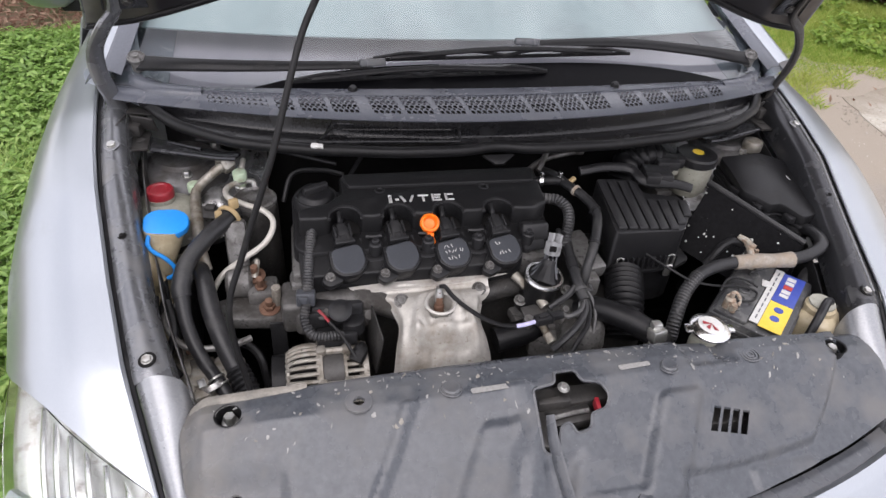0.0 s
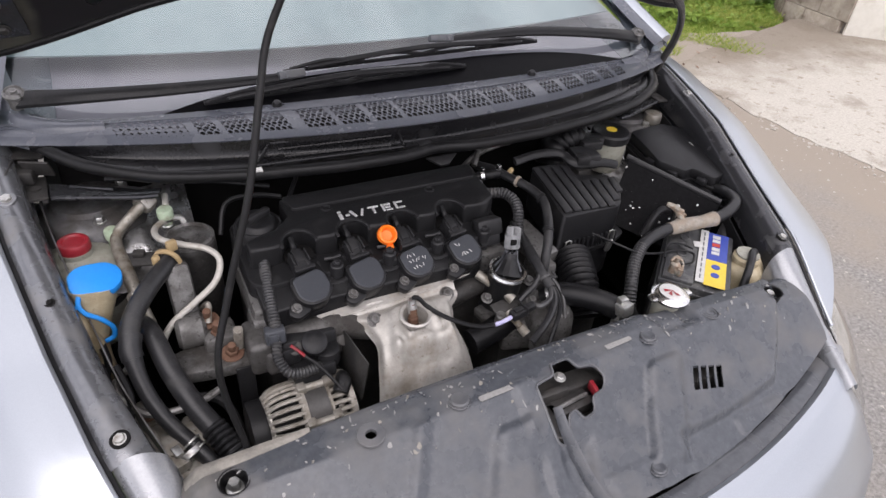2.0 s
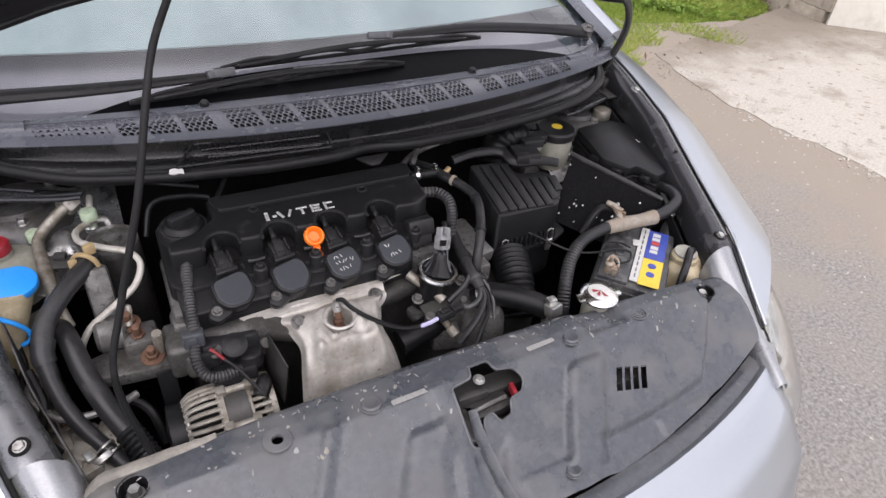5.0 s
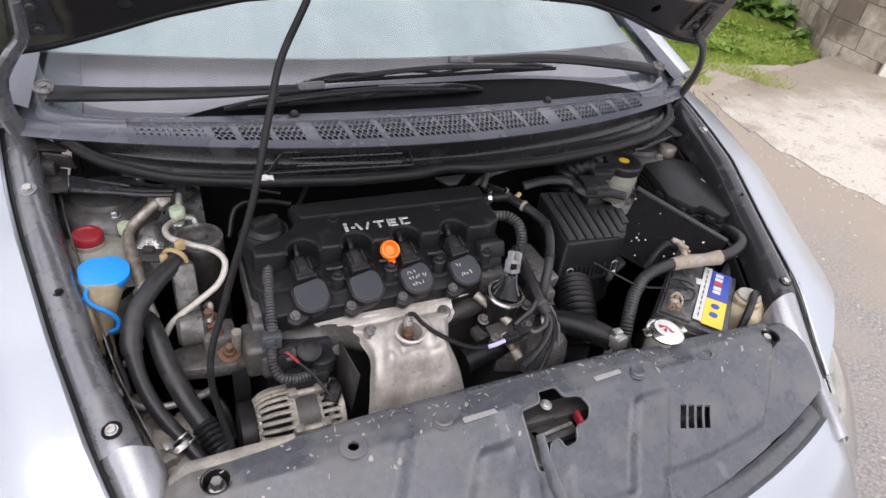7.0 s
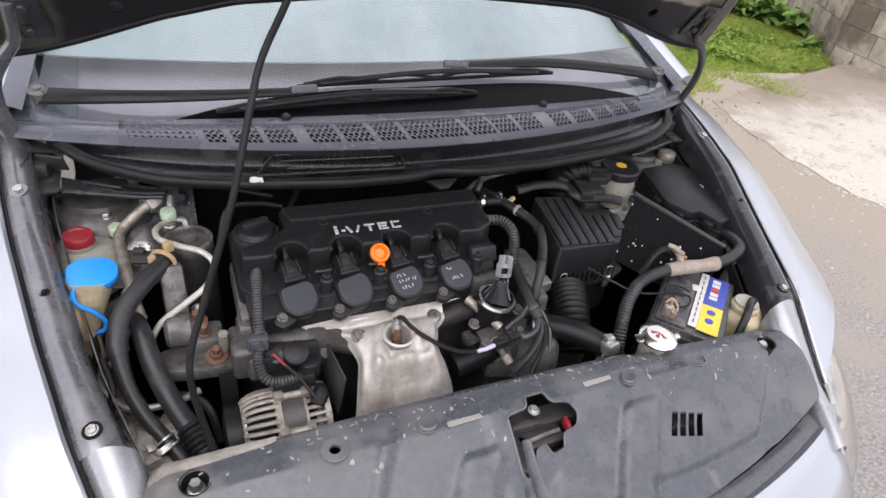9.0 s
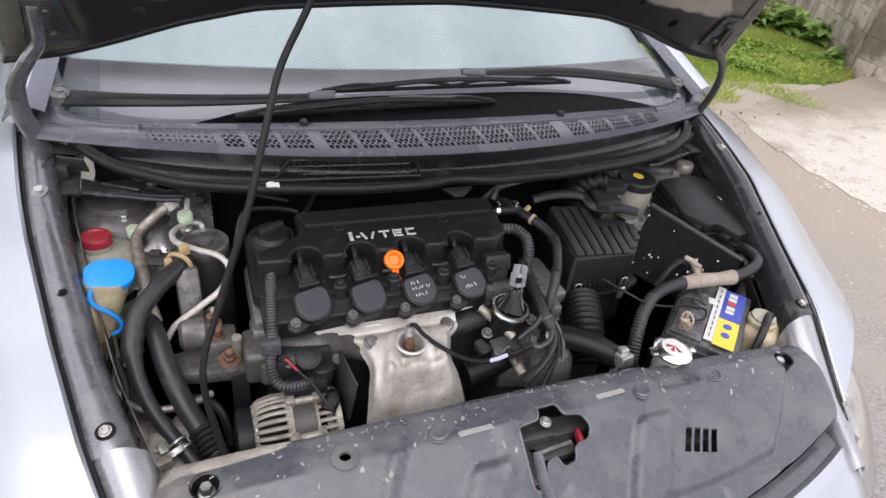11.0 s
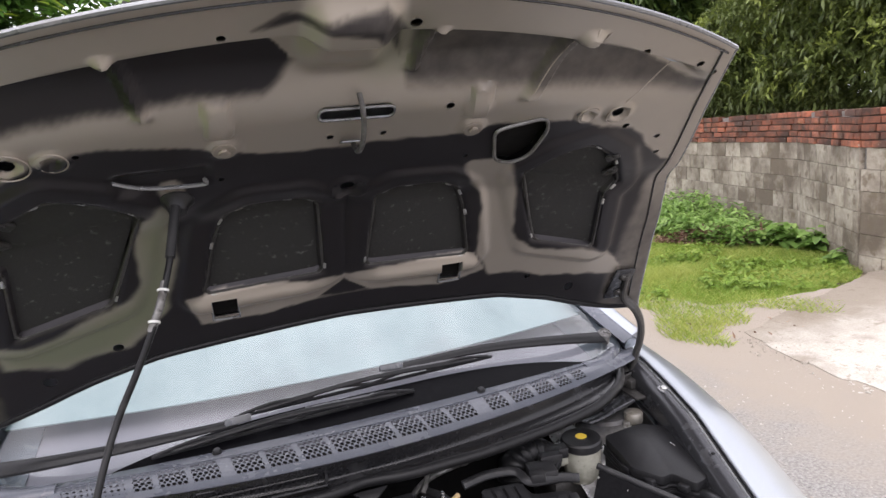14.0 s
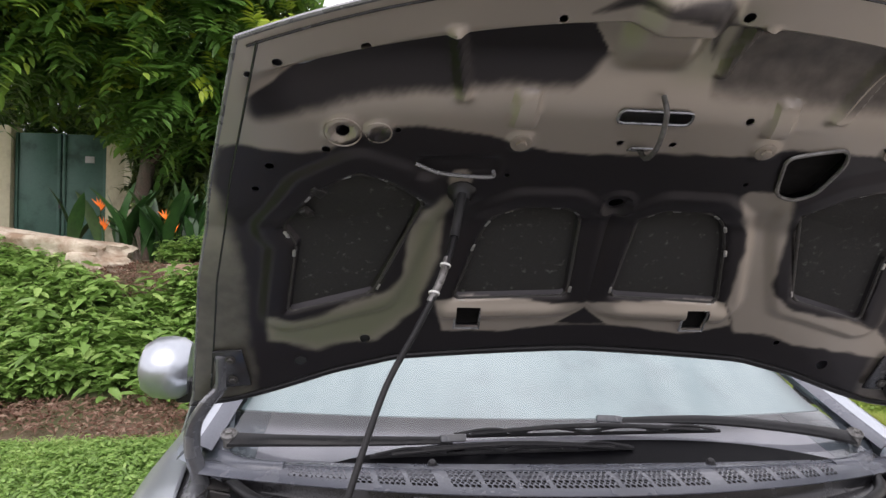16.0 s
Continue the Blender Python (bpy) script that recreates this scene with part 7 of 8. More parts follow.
part("valve_body", join(lathe((-.474, 1.047, .862), (-.474, 1.043, .93), [(.011, 0), (.011, .008), (.0085, .010), (.0085, .016), (.011, .017), (.011, .021)], 14), tube([(-.466, 1.045, .880), (-.452, 1.040, .882), (-.448, 1.030, .872)], .005, 8, 4)), M_STEEL, ac2)
part("pipe_clip", join(box((-.520, .985, .853), (.055, .028, .004), (10, 0, -15), .001), box((-.500, .975, .848), (.004, .03, .022), (0, 0, -15), .001), box((-.525, .995, .858), (.018, .014, .010), (0, 0, -15), .002)), M_IRON, ac)
# coolant hoses on the left
h1 = solo("coolant_hose", tube([(-.478, .945, .882), (-.492, .922, .878), (-.520, .892, .868), (-.548, .858, .850), (-.560, .828, .828), (-.558, .795, .795), (-.548, .765, .765), (-.530, .735, .740), (-.505, .700, .720), (-.485, .67, .70)], [.0125, .0135, .0138, .0138, .0142, .0112, .0110, .0110, .011, .011], 16, 7), M_HOSE, "bent dark rubber coolant hose", "hose", "coolant hoses")
part("hose_clip", join(ring((-.486, .934, .880), (-.498, .914, .877), .0215, .0175, .007), box((-.478, .935, .902), (.016, .010, .018), (0, 0, 25), .003), box((-.503, .925, .888), (.012, .008, .016), (0, 0, 25), .003)), M_BRASS, h1, "tan spring clip")
for q in (0, .012):
    part("hose_clamp", ring((-.514 + q * .6, .712 - q * .8, .728 - q * .5), (-.504 + q * .6, .698 - q * .8, .718 - q * .5), .0140, .0112, .0035), M_STEEL, h1)
part("hose_sleeve", tube([(-.556, .838, .835), (-.561, .822, .822), (-.560, .812, .812)], .0152, 16, 4), M_HOSE, h1)
h2 = solo("coolant_hose", tube([(-.545, .90, .80), (-.535, .868, .815), (-.528, .84, .81), (-.518, .80, .785), (-.500, .755, .755), (-.480, .715, .735), (-.462, .68, .715), (-.45, .65, .69)], [.0135, .0135, .0145, .0155, .0155, .016, .0165, .0165], 16, 7), M_HOSE, "thick dark rubber coolant hose", "hose", "coolant hoses")
part("hose_cuff", tube([(-.482, .718, .737), (-.466, .688, .720), (-.452, .655, .692)], .0190, 16, 5, ribs=(.008, .0025)), M_RUBBER, h2)
part("worm_clamp", join(ring((-.520, .702, .722), (-.512, .690, .712), .020, .016, .010), box((-.532, .698, .730), (.012, .018, .012), (0, 0, 20), .002)), M_STEEL, h2)
comp = solo("compressor", join(box((-.566, .735, .722), (.030, .030, .016), (0, 0, 14), .003), box((-.540, .712, .728), (.024, .036, .012), (0, 0, -8), .003), rod((-.552, .690, .715), (-.552, .690, .735), .012, 16, .002), box((-.592, .700, .712), (.022, .05, .018), (0, 0, 10), .003), box((-.555, .715, .655), (.10, .13, .12), (0, 0, 12), .02), rod((-.60, .72, .69), (-.52, .705, .70), .035, 24, .006), box((-.545, .69, .715), (.05, .04, .03), (0, 0, 20), .008), box((-.50, .735, .70), (.05, .06, .05), (0, 0, -10), .01)), M_PIPE, "grimy aluminium air conditioning compressor", "compressor")
rnd = random.Random(15)
lumps_ = [box((-.585, .785, .668), (.085, .11, .07), (0, 0, 10), .012, 3), box((-.575, .75, .690), (.06, .05, .03), (0, 0, -6), .006)]
for k in range(14):
    x, y, z = rnd.uniform(-.622, -.552), rnd.uniform(.735, .825), rnd.uniform(.694, .708)
    lumps_.append(box((x, y, z), (rnd.uniform(.010, .026), rnd.uniform(.010, .028), rnd.uniform(.012, .028)), (0, 0, rnd.uniform(-25, 25)), .003) if k % 3 else rod((x, y, z - .01), (x, y, z + .012), rnd.uniform(.006, .011), 14, .002))
part("casting_bosses", join(*lumps_), M_PIPE, comp, "stained casting with bosses and bolts")
for x, y in ((-.617, .80), (-.612, .775), (-.607, .752), (-.56, .79)):
    part("rusty_bolt", hexbolt((x, y, .712), (x, y, 1), .005, .006), M_RUST, comp)
for p in ((-.585, .745, .718), (-.588, .715, .718), (-.578, .69, .715)):
    part("rusty_bolt", hexbolt(p, (p[0], p[1], p[2] + 1), .006, .006), M_RUST, comp)
for k, pts in enumerate(([(-.605, .83, .80), (-.60, .79, .785), (-.592, .75, .755), (-.565, .715, .735)], [(-.60, .80, .82), (-.595, .77, .79), (-.60, .74, .75), (-.58, .70, .72)], [(-.585, .82, .80), (-.575, .78, .77), (-.585, .75, .74), (-.57, .72, .73)], [(-.56, .83, .79), (-.59, .80, .78), (-.56, .76, .755), (-.50, .755, .75), (-.46, .77, .75)])):
    solo("bay_cable", tube(pts, .0065 if k < 3 else .0055, 8, 6), M_RUBBER if k < 3 else M_ALU, "dark cable running low in the bay" if k < 3 else "pale pipe running low in the bay", "cable", "bay cables")
for pts, r in (([(-.628, .86, .80), (-.622, .83, .765), (-.628, .79, .75), (-.618, .755, .735)], .0045), ([(-.622, .87, .80), (-.612, .835, .77), (-.618, .80, .745), (-.606, .765, .73)], .0038), ([(-.600, .885, .79), (-.596, .86, .775), (-.602, .835, .765), (-.596, .815, .75)], .0055), ([(-.50, .80, .72), (-.47, .79, .715), (-.45, .77, .70), (-.44, .74, .66)], .007)):
    solo("bay_cable", tube(pts, r, 8, 6), M_RUBBER, "dark cable running low in the bay", "cable", "bay cables")
for pts in ([(-.40, 1.0, .86), (-.38, 1.03, .90), (-.33, 1.03, .905), (-.29, 1.02, .90)], [(-.55, 1.12, .93), (-.42, 1.09, .92), (-.30, 1.06, .90)], [(-.28, 1.01, .90), (-.25, 1.05, .925), (-.23, 1.08, .93)]):
    solo("vacuum_line", tube(pts, .0042, 8, 6), M_RUBBER, "thin black line behind the engine", "hose", "vacuum lines")
for pts in ([(.05, 1.03, .86), (.10, 1.04, .90), (.16, 1.05, .91), (.20, 1.07, .90)], [(.09, 1.02, .89), (.13, 1.06, .93), (.20, 1.08, .93)]):
    solo("rear_pipe", tube(pts, .006, 8, 6), M_ALU, "tarnished pipe behind the engine", "pipe", "rear pipes")

# ---- surroundings ----
def bank(x, y):
    """Height of the ground: level road, a bank rising behind the car on one side."""
    h = 1.05 * smooth(5.0, 7.4, y) * smooth(-.6, -1.8, x)
    h += .10 * smooth(4.6, 5.4, y) * smooth(-.8, -1.4, x)
    h -= .05 * smooth(2.0, 6.0, x)
    h += .02 * noise.noise(Vector((x * .9, y * .9, 0))) * smooth(1.2, 2.2, abs(x))
    return h


xs_ = sorted(set([-260, -120, -60, -30, -18, 18, 30, 60, 120, 260] + [round(-12 + .4 * i, 2) for i in range(61)]))
ys_ = sorted(set([-260, -120, -60, -30, -15, -8, -4, -2, 24, 30, 45, 80, 140, 260] + [round(0 + .4 * i, 2) for i in range(51)]))
bm = bmesh.new()
vs = [[bm.verts.new((x, y, bank(x, y) - .02)) for y in ys_] for x in xs_]
for i in range(len(xs_) - 1):
    for j in range(len(ys_) - 1):
        bm.faces.new((vs[i][j], vs[i + 1][j], vs[i + 1][j + 1], vs[i][j + 1]))
M_SOIL = paint("soil", (0.115, 0.085, 0.05), (0.17, 0.13, 0.085), 0.95, 0, 30, 0.6, 0.05, dirt=(0.07, 0.095, 0.03), amount=0.5, dirt_scale=1.6, depth=.02)
M_ROAD = paint("worn_asphalt", (0.12, 0.114, 0.107), (0.34, 0.325, 0.305), 0.9, 0, 75, 0.8, 0.05, dirt=(0.27, 0.245, 0.212), amount=0.42, dirt_scale=1.3, depth=.01)
M_CONC = paint("stained_concrete", (0.36, 0.335, 0.288), (0.50, 0.472, 0.42), 0.9, 0, 70, 0.5, 0.05, dirt=(0.16, 0.125, 0.088), amount=0.24, dirt_scale=1.9, depth=.006, specks=(0.24, 0.205, 0.16), speck_scale=15, speck_cut=0.60)


def margin(m, dirt, x0, x1):
    """Sandy dirt that thickens towards one side of a sheet, with a ragged edge."""
    nt = m.node_tree
    b = nt.nodes["Principled BSDF"]
    old = b.inputs["Base Color"].links[0].from_socket
    co, sx, nz, ml, ad, mr, mx = (nt.nodes.new("ShaderNode" + k) for k in ("TexCoord", "SeparateXYZ", "TexNoise", "Math", "Math", "MapRange", "Mix"))
    nz.inputs["Scale"].default_value, nz.inputs["Detail"].default_value, nz.inputs["Roughness"].default_value = 2.2, 8, .7
    ml.operation, ml.inputs[1].default_value = "MULTIPLY", 1.5
    nt.links.new(co.outputs["Object"], sx.inputs[0])
    nt.links.new(co.outputs["Object"], nz.inputs["Vector"])
    nt.links.new(nz.outputs["Fac"], ml.inputs[0])
    nt.links.new(sx.outputs[0], ad.inputs[0])
    nt.links.new(ml.outputs[0], ad.inputs[1])
    mr.interpolation_type = "SMOOTHSTEP"
    mr.inputs["From Min"].default_value, mr.inputs["From Max"].default_value = x0 + .75, x1 + .75
    nt.links.new(ad.outputs[0], mr.inputs["Value"])
    mx.data_type = "RGBA"
    mx.inputs["B"].default_value = (*dirt, 1)
    nt.links.new(mr.outputs["Result"], mx.inputs["Factor"])
    nt.links.new(old, mx.inputs["A"])
    nt.links.new(mx.outputs["Result"], b.inputs["Base Color"])


dusty(M_CONC, (.155, .12, .082), 1, 2.55, 3.45, 3.2, 1.1)
margin(M_ROAD, (0.285, 0.245, 0.20), 1.75, 2.75)
tagged(part("ground", bm, M_SOIL), "earth and sparse grass ground rising to a bank", "ground", kind="structure")


def sheet(name, outline, top, thick, material, label, cat, wob=.05, step=.25):
    """A slab with an uneven edge."""
    rr, edge = random.Random(len(outline) * 7 + 1), []
    for i, p in enumerate(outline):
        q = outline[(i + 1) % len(outline)]
        n = max(1, int(math.dist(p, q) / step)) if math.dist(p, q) < 8 else 12
        for k in range(n):
            t = k / n
            edge.append((p[0] + (q[0] - p[0]) * t + rr.uniform(-wob, wob), p[1] + (q[1] - p[1]) * t + rr.uniform(-wob, wob)))
    return tagged(part(name, prism(edge, top - thick, top), material), label, cat, kind="structure")


sheet("road", [(-1.05, -14), (3.12, -14), (3.12, 1.4), (3.15, 2.9), (4.2, 3.2), (4.5, 3.7), (3.4, 3.9), (3.2, 4.6), (2.9, 9), (2.5, 20), (-.6, 20), (-.85, 6), (-1.0, 4), (-1.1, 2)], .012, .06, M_ROAD, "pale worn asphalt road with grit", "road", .04, .12)
sheet("pavement", [(3.12, -14), (7.2, -14), (7.2, 2.0), (5.3, 3.90), (4.2, 3.62), (3.12, 3.26), (2.99, 2.9), (2.95, 2.4), (3.02, 1.4)], .017, .08, M_CONC, "cracked pale concrete apron with dark stains", "pavement", .03, .09)
# loose grit and crumbs along the broken concrete edge
def pebbles(name, n, place, size, material, seed, label):
    g = np.random.default_rng(seed)
    p = np.array([place(g) for _ in range(n)])
    r = size * (.35 + g.random(n) ** 3 * 1.6)
    octa = np.array([(1, 0, 0), (0, 1, 0), (-1, 0, 0), (0, -1, 0), (0, 0, .7), (0, 0, -.5)], float)
    v = octa[None] * (.6 + .7 * g.random((n, 6, 1))) + g.normal(size=(n, 6, 3)) * .16
    v = (p[:, None, :] + v * r[:, None, None]).reshape(-1, 3)
    f = np.array([(0, 1, 4), (1, 2, 4), (2, 3, 4), (3, 0, 4), (1, 0, 5), (2, 1, 5), (3, 2, 5), (0, 3, 5)])
    tris = (np.arange(n)[:, None, None] * 6 + f[None]).reshape(-1, 3)
    me = bpy.data.meshes.new(name)
    me.from_pydata(v.tolist(), [], tris.tolist())
    me.materials.append(material)
    return tagged(new(name, me), label, "grit", kind="stuff")


pebbles("grit", 1300, lambda g: (3.05 + g.normal() * .10, g.uniform(-.5, 3.2), .014), .009, M_CONC, 71, "crumbs of concrete and stone along the slab edge")
pebbles("grit", 1600, lambda g: (g.uniform(.9, 3.1), g.uniform(-.4, 3.4), .012), .0045, M_CONC, 72, "loose fine grit on the worn road")


# ---- foliage ----
def foliage(name, dark, mid, light, gloss=.45):
    m = bpy.data.materials.new(name)
    m.use_nodes = True
    nt = m.node_tree
    b = nt.nodes["Principled BSDF"]
    at_, ramp = nt.nodes.new("ShaderNodeAttribute"), nt.nodes.new("ShaderNodeValToRGB")
    at_.attribute_name = "tone"
    ramp.color_ramp.elements[0].color, ramp.color_ramp.elements[1].color = (*dark, 1), (*light, 1)
    e = ramp.color_ramp.elements.new(.5)
    e.color = (*mid, 1)
    tr, ad = nt.nodes.new("ShaderNodeBsdfTranslucent"), nt.nodes.new("ShaderNodeMixShader")
    ad.inputs[0].default_value = .38
    nt.links.new(at_.outputs["Fac"], ramp.inputs["Fac"])
    nt.links.new(ramp.outputs["Color"], b.inputs["Base Color"])
    nt.links.new(ramp.outputs["Color"], tr.inputs["Color"])
    b.inputs["Roughness"].default_value = gloss
    nt.links.new(b.outputs[0], ad.inputs[1])
    nt.links.new(tr.outputs[0], ad.inputs[2])
    nt.links.new(ad.outputs[0], nt.nodes["Material Output"].inputs["Surface"])
    return m


M_TREE = foliage("glossy_tree_leaf", (0.040, 0.092, 0.022), (0.125, 0.26, 0.05), (0.52, 0.62, 0.08), .30)
M_TREE2 = foliage("dark_tree_leaf", (0.035, 0.065, 0.018), (0.085, 0.14, 0.035), (0.24, 0.31, 0.07), .42)
M_BUSH = foliage("olive_bush_leaf", (0.045, 0.065, 0.02), (0.12, 0.155, 0.04), (0.30, 0.36, 0.08), .5)
M_WEED = foliage("weed_leaf", (0.075, 0.14, 0.03), (0.215, 0.36, 0.085), (0.46, 0.58, 0.20), .42)
M_GRASS = foliage("grass_blade", (0.085, 0.15, 0.025), (0.205, 0.325, 0.042), (0.44, 0.47, 0.13), .55)
M_STRAW = foliage("dead_leaf_litter", (0.10, 0.050, 0.032), (0.23, 0.13, 0.09), (0.42, 0.30, 0.22), .8)
M_BARK = paint("bark", (0.085, 0.060, 0.045), (0.14, 0.105, 0.08), 0.9, 0, 40, 0.8, 0.05, dirt=(0.06, 0.065, 0.04), amount=0.4, dirt_scale=6, depth=.01)


def unit(a):
    return a / np.maximum(1e-6, np.linalg.norm(a, axis=-1, keepdims=True))


def leaves(name, base, way, up, length, width, tone, material, fold=.18, droop=.15, shape="plain"):
    """Many leaves as one mesh, each folded along its midrib and with its own tone."""
    n = len(base)
    way, side = unit(way), unit(np.cross(way, up))
    nrm = np.cross(side, way)
    L, W = np.broadcast_to(length, n)[:, None], np.broadcast_to(width, n)[:, None]
    fall = np.array([0, 0, 1.0]) * L * droop
    tip = base + way * L - fall
    if shape == "blade":
        rows_ = [base - side * W * .5, base + side * W * .5, base + way * L * .55 + side * W * .4 - fall * .25, base + way * L * .55 - side * W * .4 - fall * .25, tip]
        faces = ((0, 1, 2), (0, 2, 3), (3, 2, 4))
    elif shape == "oval":
        rows_ = [base, tip, base + way * L * .33 - fall * .1, base + way * L * .70 - fall * .45]
        for k, w in ((.30, .5), (.68, .40)):
            for sg in (1, -1):
                rows_.append(base + way * L * k + side * W * w * sg + nrm * W * fold - fall * k * k)
        faces = ((0, 4, 2), (4, 6, 3), (4, 3, 2), (6, 1, 3), (1, 7, 3), (7, 5, 2), (7, 2, 3), (5, 0, 2))
    else:
        rows_ = [base, base + way * L * .42 + side * W * .5 + nrm * W * fold, tip, base + way * L * .42 - side * W * .5 + nrm * W * fold, base + way * L * .5]
        faces = ((0, 1, 4), (1, 2, 4), (2, 3, 4), (3, 0, 4))
    q = len(rows_)
    verts = np.stack(rows_, 1).reshape(-1, 3)
    tris = (np.arange(n)[:, None, None] * q + np.array(faces)[None]).reshape(-1, 3)
    me = bpy.data.meshes.new(name)
    me.vertices.add(len(verts))
    me.vertices.foreach_set("co", verts.astype(np.float32).ravel())
    me.loops.add(len(tris) * 3)
    me.loops.foreach_set("vertex_index", tris.astype(np.int32).ravel())
    me.polygons.add(len(tris))
    me.polygons.foreach_set("loop_start", np.arange(0, len(tris) * 3, 3, dtype=np.int32))
    me.update(calc_edges=True)
    t = np.repeat(np.clip(tone, 0, 1), q)
    col = me.color_attributes.new("tone", "FLOAT_COLOR", "POINT")
    col.data.foreach_set("color", np.stack([t, t, t, np.ones_like(t)], 1).astype(np.float32).ravel())
    me.materials.append(material)
    me.validate()
    return new(name, me)


def hang(ob, parent):
    ob.parent = parent
    if parent.name in ROOT_AT:
        ob.matrix_parent_inverse = Matrix.Translation(-ROOT_AT[parent.name])
    return ob


def crown(name, parent, lumps, fronds, per, frond_len, leaf_len, leaf_wid, material, seed, bright=.12, pinnate=True, shape="plain"):
    """A crown of sprays set over uneven lumps: (centre, radius, squash)."""
    g = np.random.default_rng(seed)
    wts = np.array([l[1] ** 2 for l in lumps])
    pick = g.choice(len(lumps), fronds, p=wts / wts.sum())
    ctr = np.array([l[0] for l in lumps], float)[pick]
    rad = np.array([l[1] for l in lumps], float)[pick]
    dirs = unit(g.normal(size=(fronds, 3)))
    depth = 1 - .45 * g.random(fronds) ** 2
    root = ctr + dirs * (rad * depth)[:, None] * np.array([1, 1, .85])
    way = unit(dirs * .9 + g.normal(size=(fronds, 3)) * .55 + np.array([0, -.25, -.15]))
    flip = unit(np.cross(way, g.normal(size=(fronds, 3)) * .35 + np.array([0, 0, 1.0])))
    young = (g.random(fronds) < bright) & (dirs[:, 2] > -.2)
    # sprays deeper inside get a darker tone: the crown's own shade in colour
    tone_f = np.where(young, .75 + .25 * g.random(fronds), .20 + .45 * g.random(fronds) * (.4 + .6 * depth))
    fl = frond_len * (.7 + .6 * g.random(fronds))
    k = np.arange(per)
    s = (k // 2 + 1) / (per / 2)
    sign = np.where(k % 2, 1.0, -1.0)
    base = root[:, None, :] + way[:, None, :] * (fl[:, None] * s[None, :])[..., None] - np.array([0, 0, 1.0]) * (.25 * fl[:, None] * s[None, :] ** 2)[..., None]
    if pinnate:
        out = way[:, None, :] * .45 + flip[:, None, :] * sign[None, :, None] + g.normal(size=(fronds, per, 3)) * .10
    else:
        out = way[:, None, :] * .6 + g.normal(size=(fronds, per, 3)) * .8 + np.array([0, 0, -.15])
    up = np.broadcast_to(np.array([0, 0, 1.0]), base.shape) + g.normal(size=base.shape) * .15
    tone = tone_f[:, None] + g.normal(size=(fronds, per)) * .05
    m = fronds * per
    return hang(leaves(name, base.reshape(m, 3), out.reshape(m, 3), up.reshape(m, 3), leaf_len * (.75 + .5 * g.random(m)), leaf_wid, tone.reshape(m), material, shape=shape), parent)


def tree(at, label, limbs, trunk_r, lumps, **kw):
    t = thing("tree", at, label, "tree")
    trunk = part("trunk", tube([at, *limbs[0]], [trunk_r, trunk_r * .8, trunk_r * .65, trunk_r * .5][:len(limbs[0]) + 1], 12, 6), M_BARK, t, "brown bark")
    for pts in limbs[1:]:
        part("limb", tube(pts, [trunk_r * .55, trunk_r * .4, trunk_r * .22, trunk_r * .12][:len(pts)], 9, 6), M_BARK, t)
    crown("crown", t, lumps, **kw)
    return t


# tree beside the gate
b0 = bank(-3.75, 9.2)
gate_tree = tree((-3.75, 9.2, b0 - .05), "spreading tree with glossy feathery leaves over the gate",
     [[(-3.8, 9.2, b0 + .8), (-3.7, 9.1, b0 + 1.5), (-3.9, 9.0, b0 + 2.6)], [(-3.7, 9.1, b0 + 1.3), (-3.0, 9.0, b0 + 2.0), (-2.0, 8.9, b0 + 3.0), (-1.6, 8.8, b0 + 4)],
      [(-3.85, 9.05, b0 + 2.2), (-4.6, 8.9, b0 + 3.0), (-5.6, 8.8, b0 + 3.6), (-6.4, 8.6, b0 + 4.2)], [(-3.9, 9.0, b0 + 2.4), (-3.6, 9.2, b0 + 3.6), (-3.2, 9.4, b0 + 4.8), (-3, 9.4, b0 + 6)]], .14,
     [((-3.9, 9.0, 4.8), 1.55, 1), ((-5.6, 8.8, 4.65), 1.45, 1), ((-2.75, 9.0, 4.3), 1.1, 1), ((-6.8, 8.6, 4.3), 1.25, 1), ((-4.8, 8.2, 4.2), .75, 1), ((-3.0, 8.7, 3.3), .7, 1), ((-1.9, 9.1, 3.55), .62, 1), ((-4.4, 9.2, 6.2), 1.7, 1), ((-3.1, 9.4, 5.8), 1.15, 1), ((-6.2, 9.0, 5.8), 1.5, 1), ((-3.4, 9.1, 3.4), .6, 1), ((-6.1, 8.3, 4.1), .7, 1), ((-2.35, 9.3, 5.0), .65, 1), ((-7.4, 12.4, 3.9), 1.0, 1), ((-8.6, 12.2, 4.0), 1.1, 1), ((-6.2, 12.6, 4.2), 1.0, 1), ((-5.0, 12.4, 4.0), .9, 1)],
     fronds=6200, per=14, frond_len=.46, leaf_len=.18, leaf_wid=.068, material=M_TREE, seed=5, bright=.13, shape="oval")
crown("young_shoots", gate_tree, [((-1.85, 8.15, 3.95), .22, 1), ((-2.5, 8.15, 3.35), .16, 1), ((-3.9, 7.95, 3.8), .2, 1), ((-3.6, 7.95, 4.3), .22, 1), ((-1.75, 8.6, 4.35), .2, 1), ((-5.2, 8.0, 3.9), .2, 1)],
      fronds=64, per=14, frond_len=.42, leaf_len=.17, leaf_wid=.066, material=M_TREE, seed=31, bright=.9, shape="oval")
